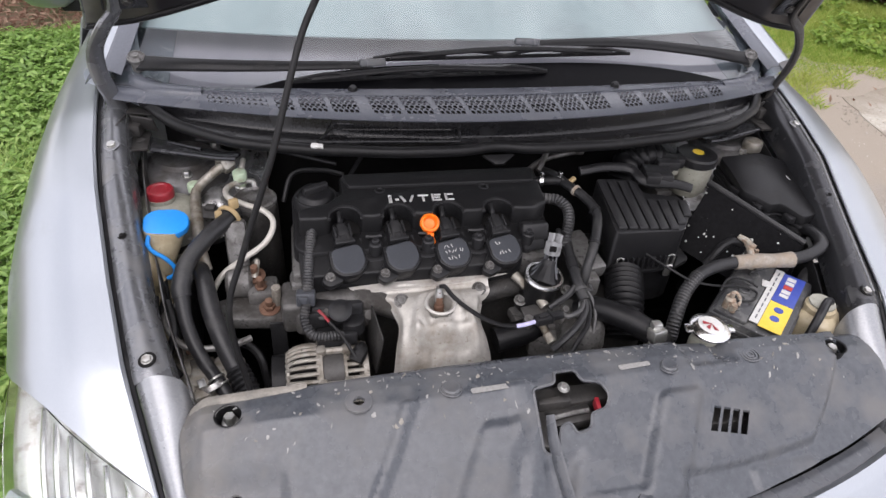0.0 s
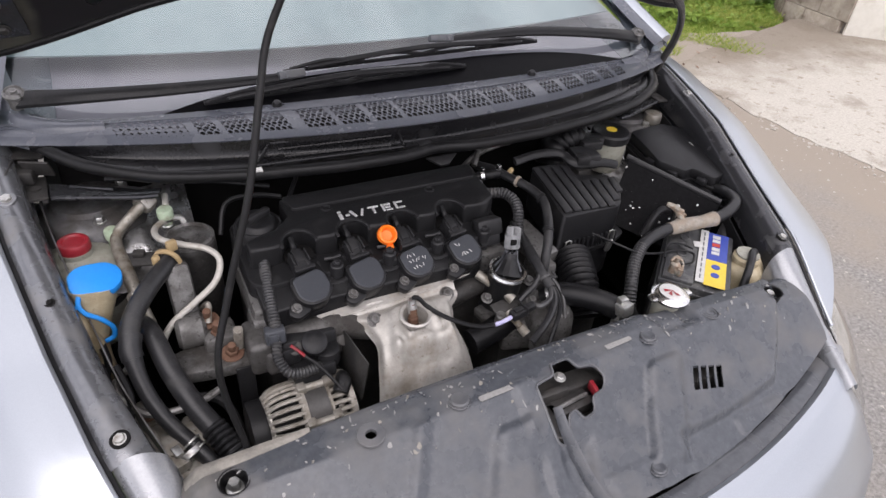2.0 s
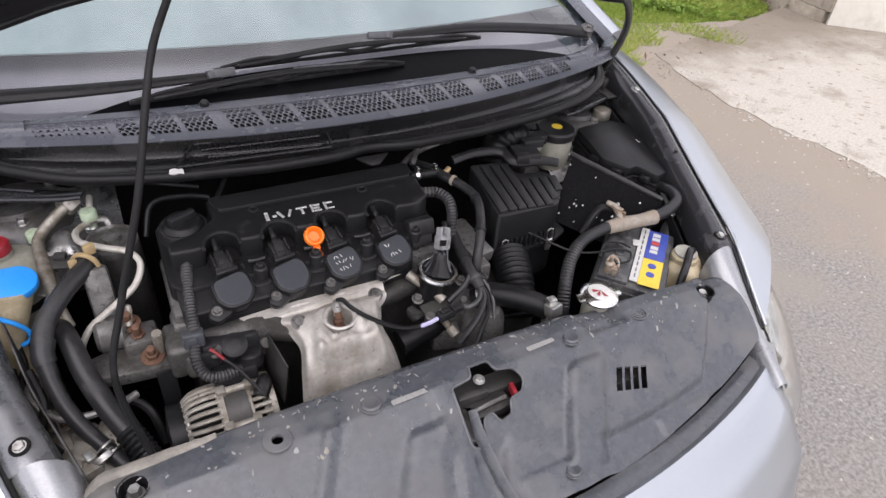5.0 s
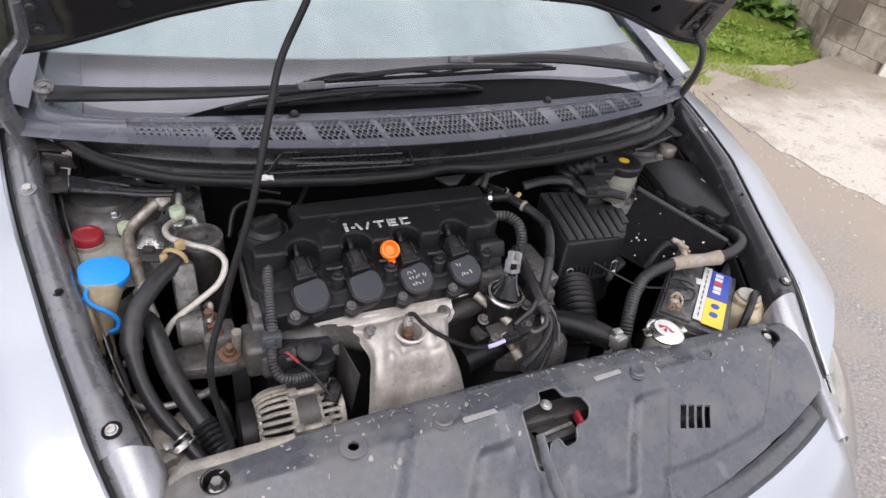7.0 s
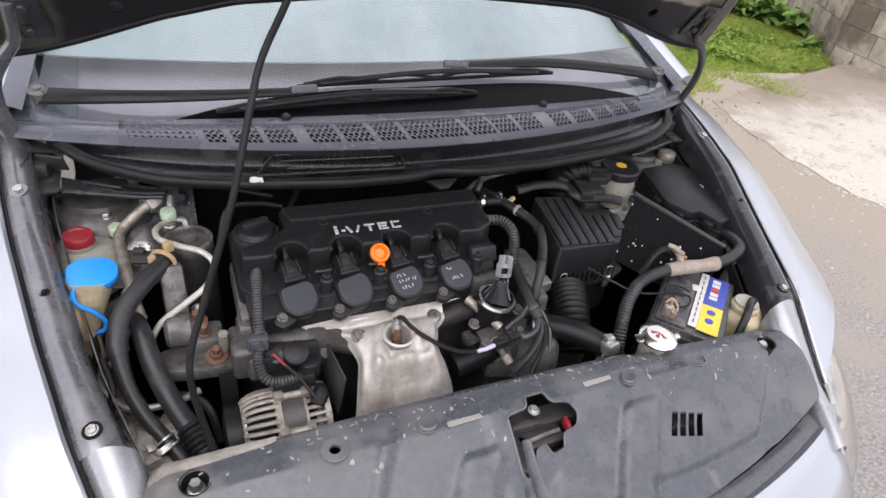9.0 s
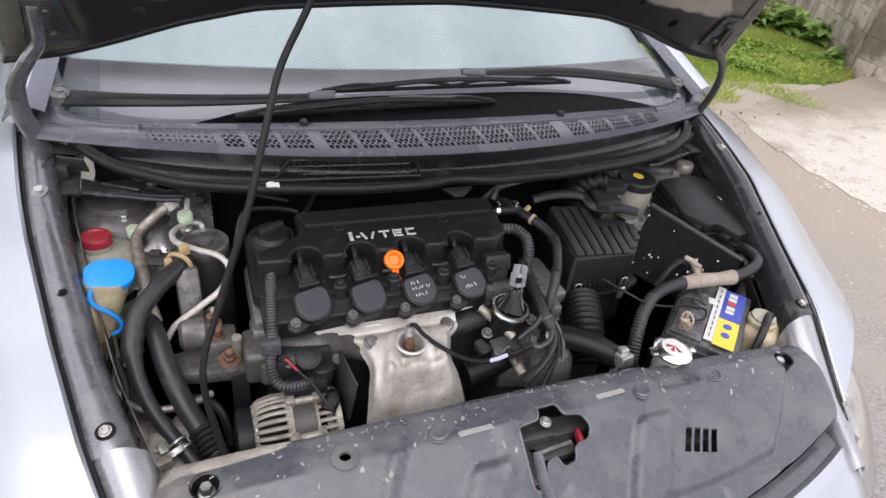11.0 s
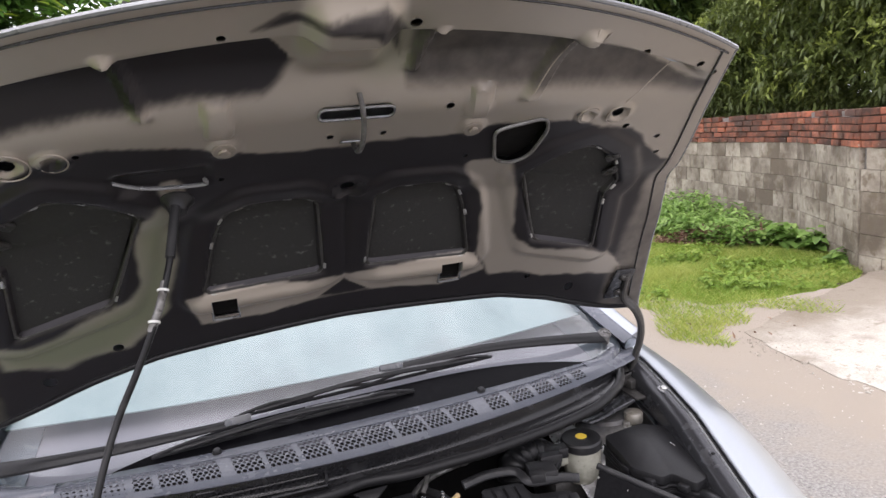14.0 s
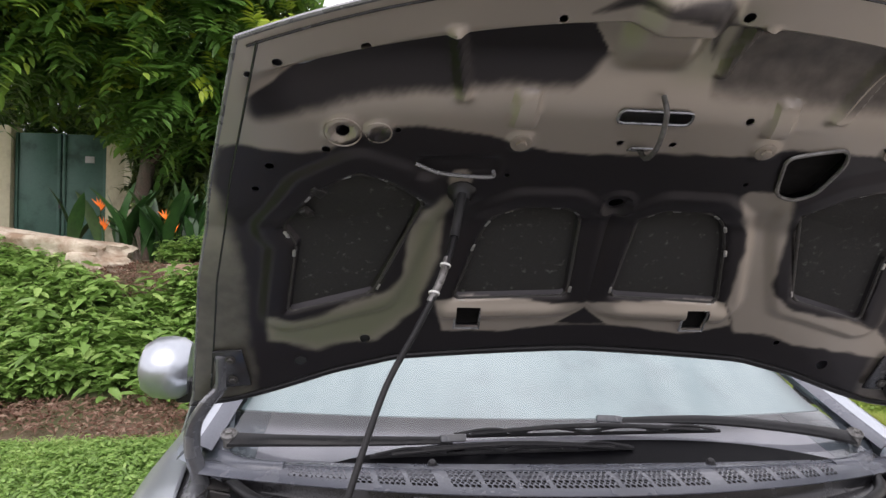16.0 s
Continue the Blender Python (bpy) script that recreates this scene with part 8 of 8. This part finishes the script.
# dark tree beyond the wall
tree((9.2, 12.5, 0), "tall dark green tree behind the wall", [[(9.2, 12.5, 1.5), (9.1, 12.4, 3.0), (9.0, 12.4, 4.2)], [(9.1, 12.4, 2.6), (8.4, 12.0, 3.4), (7.8, 11.8, 4.2)], [(9.1, 12.4, 2.8), (10.2, 12.2, 3.8), (11.0, 12, 4.8)]], .18,
     [((9.0, 12.0, 4.4), 1.5, 1), ((10.4, 11.8, 4.6), 1.5, 1), ((8.2, 11.9, 3.7), .8, 1), ((9.6, 11.6, 3.2), 1.1, 1), ((10.8, 11.6, 3.2), 1.2, 1), ((9.6, 12.2, 5.8), 1.4, 1), ((11.6, 11.6, 5.0), 1.4, 1), ((8.6, 11.9, 5.0), .8, 1)],
     fronds=5200, per=9, frond_len=.26, leaf_len=.26, leaf_wid=.095, material=M_TREE2, seed=8, bright=.12, pinnate=False)
tree((12.6, 23, 0), "small far tree with yellowish leaves", [[(12.6, 23, 2), (12.5, 23, 4), (12.5, 23, 5.5)]], .12, [((12.5, 23, 6.2), .65, 1), ((12.1, 23, 5.6), .6, 1)], fronds=260, per=10, frond_len=.3, leaf_len=.2, leaf_wid=.07, material=M_WEED, seed=9, bright=.5)
# tree added at the side to darken the right wing's reflections
tree((11.4, 7.6, 0), "tall leafy tree added behind the hedge to darken reflections", [[(11.4, 7.6, 1.8), (11.3, 7.5, 3.4), (11.2, 7.5, 4.6)], [(11.3, 7.5, 3.0), (10.3, 7.1, 4.2), (9.8, 6.9, 5.2)]], .18,
     [((10.6, 7.2, 4.0), 1.7, 1), ((11.4, 6.2, 4.4), 1.8, 1), ((10.2, 8.4, 4.4), 1.5, 1), ((11.0, 7.0, 6.0), 2.0, 1), ((11.2, 4.8, 4.2), 1.6, 1), ((11.6, 8.6, 6.2), 1.6, 1)],
     fronds=3000, per=9, frond_len=.3, leaf_len=.26, leaf_wid=.10, material=M_TREE2, seed=19, bright=.12, pinnate=False)
# dark shrub in the shade behind the flowers
shrub = thing("shrub", (-2.2, 9.6, bank(-2.2, 9.6)), "dark dense shrub in the shade of the tree", "shrub")
for x in (-3.0, -2.3, -1.6):
    part("stem", tube([(x, 9.6, bank(x, 9.6) - .05), (x + .05, 9.6, 1.8), (x, 9.6, 2.6)], [.03, .025, .012], 7, 5), M_BARK, shrub)
crown("shrub_leaves", shrub, [((-3.1, 9.7, 1.9), .7, 1), ((-2.3, 9.7, 2.0), .75, 1), ((-1.5, 9.7, 1.9), .7, 1), ((-2.6, 9.8, 2.7), .6, 1), ((-4.05, 10.7, 2.3), .35, 1), ((-3.95, 10.5, 3.0), .4, 1), ((-1.9, 9.8, 2.8), .6, 1), ((-1.0, 9.9, 1.6), .6, 1), ((-3.3, 9.9, 2.3), .55, 1), ((-3.5, 10.0, 3.0), .6, 1), ((-3.0, 9.9, 2.6), .5, 1), ((-2.2, 9.8, 1.4), .6, 1), ((-1.6, 9.6, 1.2), .6, 1)], fronds=4200, per=9, frond_len=.22, leaf_len=.16, leaf_wid=.06, material=M_TREE2, seed=17, bright=.03, pinnate=False)
# loose hedge hanging over the wall
hedge = thing("hedge", (7.6, 6.4, 0), "loose olive green hedge hanging over the wall", "hedge")
for k, p in enumerate(((7.4, 5.6), (7.7, 6.6), (8.0, 7.8), (8.3, 9.0))):
    part("stem", tube([(p[0], p[1], -.05), (p[0] - .05, p[1], .8), (p[0] - .15, p[1] + .1, 1.6), (p[0] - .2, p[1], 2.4)], [.035, .03, .022, .012], 8, 5), M_BARK, hedge)
crown("hedge_leaves", hedge, [((7.25, 5.4, 2.0), .75, 1), ((7.4, 6.3, 1.95), .75, 1), ((7.6, 7.3, 2.0), .8, 1), ((7.9, 8.4, 2.1), .8, 1), ((7.5, 5.8, 2.8), .85, 1), ((7.8, 6.9, 2.8), .9, 1), ((8.1, 8.0, 2.7), .8, 1), ((7.3, 4.9, 2.6), .7, 1), ((7.0, 4.4, 2.0), .7, 1), ((7.8, 6.0, 3.5), .7, 1), ((8.4, 9.4, 2.2), .8, 1)],
      fronds=8200, per=10, frond_len=.22, leaf_len=.12, leaf_wid=.036, material=M_BUSH, seed=11, bright=.22, pinnate=False)

# ---- garden wall: blocks below, bricks on top ----
M_BLOCK = paint("rendered_block", (0.37, 0.32, 0.26), (0.50, 0.45, 0.375), 0.92, 0, 16, 0.7, 0.05, dirt=(0.105, 0.078, 0.055), amount=0.58, dirt_scale=1.7, depth=.012, vary=0.07, specks=(0.16, 0.125, 0.09), speck_scale=7, speck_cut=0.56)
M_MORTAR = paint("dark_mortar", (0.15, 0.137, 0.122), (0.25, 0.23, 0.21), 0.95, 0, 40, 0.5)
M_BRICK = paint("weathered_brick", (0.30, 0.085, 0.045), (0.42, 0.15, 0.085), 0.9, 0, 30, 0.5, 0.05, dirt=(0.05, 0.040, 0.034), amount=0.66, dirt_scale=4, depth=.006, vary=0.40, specks=(0.34, 0.28, 0.22), speck_scale=22, speck_cut=0.62)
WALL = [Vector((5.26, 3.40, 0)), Vector((5.36, 4.10, 0)), Vector((6.2, 5.5, 0)), Vector((6.95, 8.5, 0)), Vector((7.9, 13.0, 0))]
blocks, bricks = [], []
wall = None
rr = random.Random(21)
for a, b in zip(WALL, WALL[1:]):
    run, d = (b - a).length, (b - a).normalized()
    turn = math.degrees(math.atan2(d.y, d.x))
    core = box(((a + b) / 2 + Vector((d.y, -d.x, 0)) * .04 + Vector((0, 0, .70)))[:], (run, .13, 1.46), (0, 0, turn), .004)
    blocks.append(core)
    for row in range(6):
        z0, h = -.08 + .197 * row, .197
        u = -.1 if row % 2 else -.32
        while u < run:
            w = rr.uniform(.36, .44)
            lo, hi = max(0, u), min(run, u + w - .006)
            if hi - lo > .06:
                bricks.append(("block", (a + d * (lo + hi) / 2 + Vector((-d.y, d.x, 0)) * rr.uniform(.030, .0315)) + Vector((0, 0, z0 + h / 2)), (hi - lo, .08, h - .004), turn))
            u += w
    for row in range(5):
        z0, u = 1.10 + .071 * row, -rr.uniform(0, .15)
        while u < run:
            w = rr.uniform(.19, .23)
            lo, hi = max(0, u), min(run, u + w - .014)
            if hi - lo > .05 and not (row == 4 and rr.random() < .25):
                bricks.append(("brick", (a + d * (lo + hi) / 2 + Vector((-d.y, d.x, 0)) * rr.uniform(.025, .045)) + Vector((0, 0, z0 + .032)), (hi - lo, .09, .060), turn + rr.uniform(-2, 2)))
            u += w
wall = tagged(part("wall_east", join(*blocks), M_MORTAR), "old garden wall of grey blocks topped with red bricks", "wall", kind="structure")
shared = {}
near = sorted(bricks, key=lambda q: (q[1] - Vector((6.2, 5.6, 0))).length)
for k, (kind, c, size, turn) in enumerate(near):
    key = (kind, round(size[0] / .02))
    if key not in shared:
        shared[key] = mesh_of(kind, box((0, 0, 0), (round(size[0] / .02) * .02, size[1], size[2]), (0, 0, 0), .003 if kind == "block" else .004, 1), M_BLOCK if kind == "block" else M_BRICK)
    ob = new(kind, shared[key])
    ob.parent = wall
    ob.matrix_basis = pose(*c, 0, 0, turn)
# white plastered wall: foot is real, unseen height added to darken the wing's reflection
M_PLASTER = paint("white_plaster", (0.72, 0.70, 0.63), (0.80, 0.78, 0.71), 0.85, 0, 18, 0.15, 0.05, dirt=(0.45, 0.40, 0.31), amount=0.28, dirt_scale=2.2)
tagged(part("wall_white", prism([(5.20, 3.40), (8.4, .8), (8.6, 1.1), (5.44, 3.62)], -.1, 3.6, None, .01), M_PLASTER), "white plastered boundary wall with a stained foot, its unseen height added", "wall", kind="structure")

# ---- gate with its pillars ----
M_GATE = paint("green_sheet_metal", (0.045, 0.115, 0.085), (0.055, 0.135, 0.10), 0.45, 0.1, 30, 0.1, 0.08, dirt=(0.035, 0.075, 0.055), amount=0.3, dirt_scale=3)
M_CREAMW = paint("cream_plaster", (0.58, 0.53, 0.36), (0.66, 0.61, 0.43), 0.85, 0, 18, 0.15, 0.05, dirt=(0.34, 0.30, 0.19), amount=0.3, dirt_scale=2.5)
gz = .95
gate = thing("gate", (-5.85, 11.2, gz), "closed green sheet-metal double gate", "gate")
for k, (x0, x1) in enumerate(((-6.60, -5.86), (-5.84, -5.12))):
    leaf = part("gate_leaf", box(((x0 + x1) / 2, 11.2, gz + 1.10), (x1 - x0, .05, 2.2), (0, 0, 0), .006), M_GATE, gate)
    for x in (x0 + .03, x1 - .03):
        part("gate_stile", box((x, 11.17, gz + 1.10), (.05, .03, 2.2), (0, 0, 0), .004), M_GATE, leaf)
part("gate_bolt", box((-5.85, 11.14, gz + 1.0), (.05, .03, .12), (0, 0, 0), .004), M_IRON, gate)
part("gate_sign", box((-5.40, 11.165, gz + 1.78), (.15, .008, .11), (0, 0, 0), .002), M_WHITE, gate, "small white notice")
for x, w in ((-6.95, .66), (-4.95, .30)):
    tagged(part("wall_pillar", box((x, 11.25, gz + .95), (w, .34, 2.7), (0, 0, 0), .01), M_CREAMW), "cream plastered gate pillar", "pillar", kind="structure")
tagged(part("wall_north", box((-10.5, 11.35, gz + .6), (6.6, .2, 2.4), (0, 0, 0), .01), M_CREAMW), "cream plastered garden wall", "wall", kind="structure")
# added wall: stops sky showing where dark leaves belong
tagged(part("wall_back", box((-3.2, 14.5, 1.6), (11.4, .2, 3.6), (0, 0, 0), .01), M_MORTAR), "plain wall added behind the tree to close its gaps", "wall", kind="structure")

# ---- rocks on the bank ----
M_ROCK = paint("weathered_stone", (0.42, 0.36, 0.27), (0.55, 0.48, 0.38), 0.9, 0, 20, 0.8, 0.05, dirt=(0.20, 0.12, 0.07), amount=0.45, dirt_scale=4, depth=.02)


def rock(at, size, turn, seed, label):
    bm = bmesh.new()
    bmesh.ops.create_icosphere(bm, subdivisions=4, radius=1.0)
    for v in bm.verts:
        c = v.co.copy()
        m = max(abs(c.x), abs(c.y), abs(c.z)) ** .6
        c = c / m
        q = noise.noise(c * 1.6 + Vector((seed, 0, 0))) * .22 + noise.noise(c * 4 + Vector((0, seed, 0))) * .09 + noise.noise(c * 11 + Vector((0, seed, 0))) * .04
        v.co = Vector((c.x * size[0], c.y * size[1], c.z * size[2])) * (1 + q)
    bm.transform(pose(*at, 0, 6, turn))
    return solo("rock", bm, M_ROCK, label, "rock", angle=60)


rock((-4.15, 7.35, 1.24), (.95, .35, .21), -8, 2.0, "long pale weathered slab of rock on the bank")
rock((-3.55, 7.2, 1.05), (.35, .3, .22), 25, 5.0, "brown broken rock on the bank")
rock((-2.55, 7.0, .98), (.17, .15, .16), 12, 7.0, "small tan rock on the bank")
rock((-2.40, 6.8, .86), (.14, .12, .10), 40, 9.0, "small tan rock on the bank")
rock((-2.72, 6.9, .86), (.10, .1, .08), 70, 12.0, "small tan rock on the bank")

# ---- strap-leaved flowering plant ----
heli = thing("flowering_plant", (-3.0, 7.6, bank(-3.0, 7.6) - .03), "clump of broad strap leaves with orange flowers", "plant")
rr = random.Random(31)


def strap(base, lean, height, width, tone):
    """A broad leaf with a midrib, arching over."""
    bm, n = bmesh.new(), 9
    side = Vector((-lean.y, lean.x, 0)).normalized() if lean.length > .01 else Vector((1, 0, 0))
    prev = None
    for i in range(n + 1):
        t = i / n
        p = base + Vector((lean.x * t ** 1.7, lean.y * t ** 1.7, height * (t - .28 * lean.length * t ** 3)))
        w = width * (.12 + .88 * math.sin(math.pi * min(1, max(0, (t - .18) / .82)) ** .8)) if t > .18 else width * .10
        if i == n:
            w = .003
        ring_ = [bm.verts.new(p - side * w / 2 + Vector((0, 0, w * .18))), bm.verts.new(p), bm.verts.new(p + side * w / 2 + Vector((0, 0, w * .18)))]
        if prev:
            bm.faces.new((prev[0], prev[1], ring_[1], ring_[0]))
            bm.faces.new((prev[1], prev[2], ring_[2], ring_[1]))
        prev = ring_
    return bm


M_STRAP = paint("strap_leaf", (0.014, 0.045, 0.012), (0.034, 0.090, 0.020), 0.36, 0, 12, 0.1, 0.08)
for k in range(95):
    a = rr.uniform(0, 2 * math.pi)
    bx, by = -2.75 + rr.gauss(0, .58), 7.8 + rr.gauss(0, .22)
    ln = rr.uniform(.1, .55)
    part("leaf", strap(Vector((bx, by, bank(bx, by) - .03)), Vector((ln * math.cos(a), ln * math.sin(a) * .7, 0)), rr.uniform(.55, 1.15), rr.uniform(.13, .22), 0), M_STRAP, heli)
for x, y, z in ((-3.62, 7.5, 1.74), (-3.56, 7.45, 1.52), (-2.86, 7.4, 1.62), (-2.80, 7.45, 1.50)):
    st = part("flower", tube([(x, y, bank(x, y)), (x + .01, y, (bank(x, y) + z) / 2), (x, y, z)], .008, 6, 5), M_STRAP, heli)
    for j in range(5):
        a = math.radians(35 + 28 * j)
        part("bract", lathe((x, y, z - .02 + .012 * j), (x + math.cos(a) * .1, y, z + .05 + .1 * math.sin(a)), [(.002, 0), (.013, .03), (.011, .06), (.001, .13)], 6), M_ORANGE, st)


# ---- weeds, grass, litter ----
def scatter(n, box_, keep, seed):
    g = np.random.default_rng(seed)
    x, y = g.uniform(box_[0], box_[1], n), g.uniform(box_[2], box_[3], n)
    ok = np.array([keep(a, b) for a, b in zip(x, y)])
    x, y = x[ok], y[ok]
    z = np.array([bank(a, b) for a, b in zip(x, y)])
    return np.stack([x, y, z], 1), g


def weeds(name, n, box_, keep, tall, leaf, material, seed, label, per=9):
    p, g = scatter(n, box_, keep, seed)
    m = len(p)
    h = tall * (.45 + .75 * g.random(m)) * (.75 + .35 * np.sin(p[:, 0] * 2.3) * np.cos(p[:, 1] * 1.7))
    lean = g.normal(size=(m, 3)) * np.array([.22, .22, 0])
    s = (.25 + .75 * g.random((m, per)))
    base = p[:, None, :] + (lean[:, None, :] + np.array([0, 0, 1.0])) * (h[:, None] * s)[..., None]
    a = g.uniform(0, 2 * np.pi, (m, per))
    way = np.stack([np.cos(a), np.sin(a), .25 - .7 * g.random((m, per))], -1)
    # leaves low on the stem are toned darker for their shade
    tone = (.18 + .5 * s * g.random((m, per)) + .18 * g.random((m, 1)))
    k = m * per
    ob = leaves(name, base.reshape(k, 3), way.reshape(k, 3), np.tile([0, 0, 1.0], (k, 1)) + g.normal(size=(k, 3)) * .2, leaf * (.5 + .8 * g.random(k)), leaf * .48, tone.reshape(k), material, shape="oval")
    return tagged(ob, label, "plants", kind="stuff")


def right_grass(x, y):
    edge = 3.35 + .25 * math.sin(x * 4.1) + .12 * math.sin(x * 11) + .32 * max(0, x - 3.7)
    return y > edge and x > 2.78 + .15 * math.sin(y * 5) and x < 6.1 + .2 * (y - 5.3)


weeds("weeds", 6400, (-6.5, -.8, 4.75, 7.2), lambda x, y: y > 4.80 + .18 * math.sin(x * 2.1) + (.42 if -3.4 < x < -1.3 else 0) and not (x > -3.5 and y > 6.55 + .15 * math.sin(x * 5)) and not (-3.6 < x < -1.5 and y > 6.7), .30, .098, M_WEED, 41, "dense leafy green weeds on the bank")
weeds("weeds", 420, (-6.0, -1.0, 5.1, 6.6), lambda x, y: True, .46, .15, M_WEED, 47, "taller broad-leaved weeds on the bank", 8)
weeds("weeds", 2600, (-2.9, -.5, 5.0, 9.0), lambda x, y: x > -1.9 or y > 7.2, .34, .09, M_WEED, 42, "leafy weeds along the bank")
weeds("weeds", 1500, (5.1, 6.9, 5.4, 9.5), lambda x, y: x < 6.1 + .2 * (y - 5.3) and x > 4.9 + .3 * math.sin(y * 3), .42, .085, M_WEED, 43, "leafy weeds at the foot of the wall")
weeds("weeds", 26, (5.55, 6.1, 4.55, 5.5), lambda x, y: x < 5.95 + .2 * (y - 5.3), .45, .20, M_WEED, 44, "broad-leaved weeds at the foot of the wall", 12)
weeds("weeds", 9500, (-3.4, -1.02, .7, 4.45), lambda x, y: x < -1.06 - .06 * math.sin(y * 6), .09, .040, M_WEED, 46, "low leafy weeds among the grass beside the car", 8)
weeds("weeds", 1500, (3.1, 5.5, 3.7, 5.6), lambda x, y: right_grass(x, y) and math.sin(x * 3.1) + math.cos(y * 4.3) > .2, .13, .05, M_GRASS, 48, "taller tufts in the rough grass patch", 7)
weeds("weeds", 9, (5.25, 5.55, 4.1, 4.5), lambda x, y: True, .25, .14, M_WEED, 45, "broad-leaved weed at the foot of the wall", 10)


def turf(name, n, box_, keep, tall, material, seed, label, dry=.15):
    p, g = scatter(n, box_, keep, seed)
    m = len(p)
    a = g.uniform(0, 2 * np.pi, m)
    way = np.stack([np.cos(a) * .5, np.sin(a) * .5, .5 + .7 * g.random(m)], 1)
    patch = np.array([noise.noise(Vector((q[0] * 1.3, q[1] * 1.3, seed))) for q in p])
    tone = .48 + .27 * g.random(m) + .35 * patch + np.where(g.random(m) < dry, .3, 0)
    up = np.stack([-np.sin(a), np.cos(a), np.zeros(m)], 1) + g.normal(size=(m, 3)) * .5
    return tagged(leaves(name, p - np.array([0, 0, .01]), way, up, tall * (.5 + g.random(m)) * (1 + .6 * patch), .0062, tone, material, .1, .3, "blade"), label, "grass", kind="stuff")


turf("grass", 120000, (2.6, 6.4, 3.0, 6.6), right_grass, .085, M_GRASS, 51, "bright green rough grass patch beside the road", .32)
turf("grass", 9000, (2.5, 7, 6.6, 14), lambda x, y: x < 6.3 + .2 * (y - 5.3), .16, M_GRASS, 52, "rough grass along the wall")
turf("grass", 90000, (-4.4, -1.0, 1.2, 5.1), lambda x, y: x < -1.02 - .06 * math.sin(y * 6) and x > -4.0 - .35 * math.sin(y * 2.3) and y < 4.95 + .1 * math.sin(x * 3) - (.42 if -3.3 < x < -1.2 else 0), .10, M_WEED, 53, "lush green grass beside the car", .1)
turf("grass", 34000, (-7, -1.05, -2.5, 1.3), lambda x, y: x < -1.05 - .05 * math.sin(y * 6), .11, M_WEED, 54, "rough grass beside the road")


def litter(name, n, box_, keep, heap, seed, label, size=.05):
    p, g = scatter(n, box_, keep, seed)
    m = len(p)
    p[:, 2] += np.array([heap(a, b) for a, b in p[:, :2]]) * (.6 + .4 * g.random(m))
    way = unit(g.normal(size=(m, 3)) * np.array([1, 1, .35]))
    return tagged(leaves(name, p, way, np.tile([0, 0, 1.0], (m, 1)) + g.normal(size=(m, 3)) * .4, size * (.5 + g.random(m)), size * .35, .15 + .8 * g.random(m) ** 1.5, M_STRAW, .2, .1), label, "leaf litter", kind="stuff")


litter("leaf_litter", 5000, (-3.6, -1.1, 4.2, 5.5), lambda x, y: abs(y - 4.85 - .12 * math.sin(x * 2)) < .38 + .1 * math.sin(x * 5) and -3.35 < x < -1.15, lambda x, y: .10 * max(0, 1 - ((y - 4.85) / .42) ** 2), 61, "heap of reddish brown wood chips and dead leaves", .06)
litter("leaf_litter", 5200, (4.9, 6.2, 5.2, 6.7), lambda x, y: ((x - 5.50 + .55 * (y - 5.95)) / .30) ** 2 + ((y - 5.95) / .75) ** 2 < 1, lambda x, y: .22 * max(0, 1 - ((x - 5.50 + .55 * (y - 5.95)) / .30) ** 2 - ((y - 5.95) / .75) ** 2), 62, "heap of dry brown cuttings before the wall", .10)
litter("leaf_litter", 2600, (-3.7, -2.2, 6.5, 7.15), lambda x, y: True, lambda x, y: .05, 64, "brown earth crumbs and dead leaves below the rocks", .05)
litter("leaf_litter", 160, (2.9, 4.4, 3.1, 3.8), lambda x, y: True, lambda x, y: .02, 63, "dry grass scraps on the dirt", .05)

# ---- wires and pole ----
pole = thing("utility_pole", (-2.3, 26, 0), "thin utility pole with a crossarm far behind", "pole")
part("mast", rod((-2.3, 26, -.05), (-2.3, 26, 7.4), .10, 12), M_IRON, pole)
part("crossarm", box((-2.2, 25.9, 7.22), (.95, .1, .12), (0, 0, 0), .01), M_IRON, pole)
part("insulator", rod((-1.8, 25.9, 7.25), (-1.8, 25.9, 7.5), .05, 8), M_WHITE, pole)
for k, (z0, z1) in enumerate(((7.30, 11.5), (7.28, 10.6), (7.26, 9.9))):
    part("wire", tube([(-2.5 + .35 * k + 12 * j, 25.9, z0 + (z1 - z0) * j / 3 - .5 * math.sin(math.pi * j / 3)) for j in range(4)], .014, 5, 8), M_DARK, pole, "thin black power line")
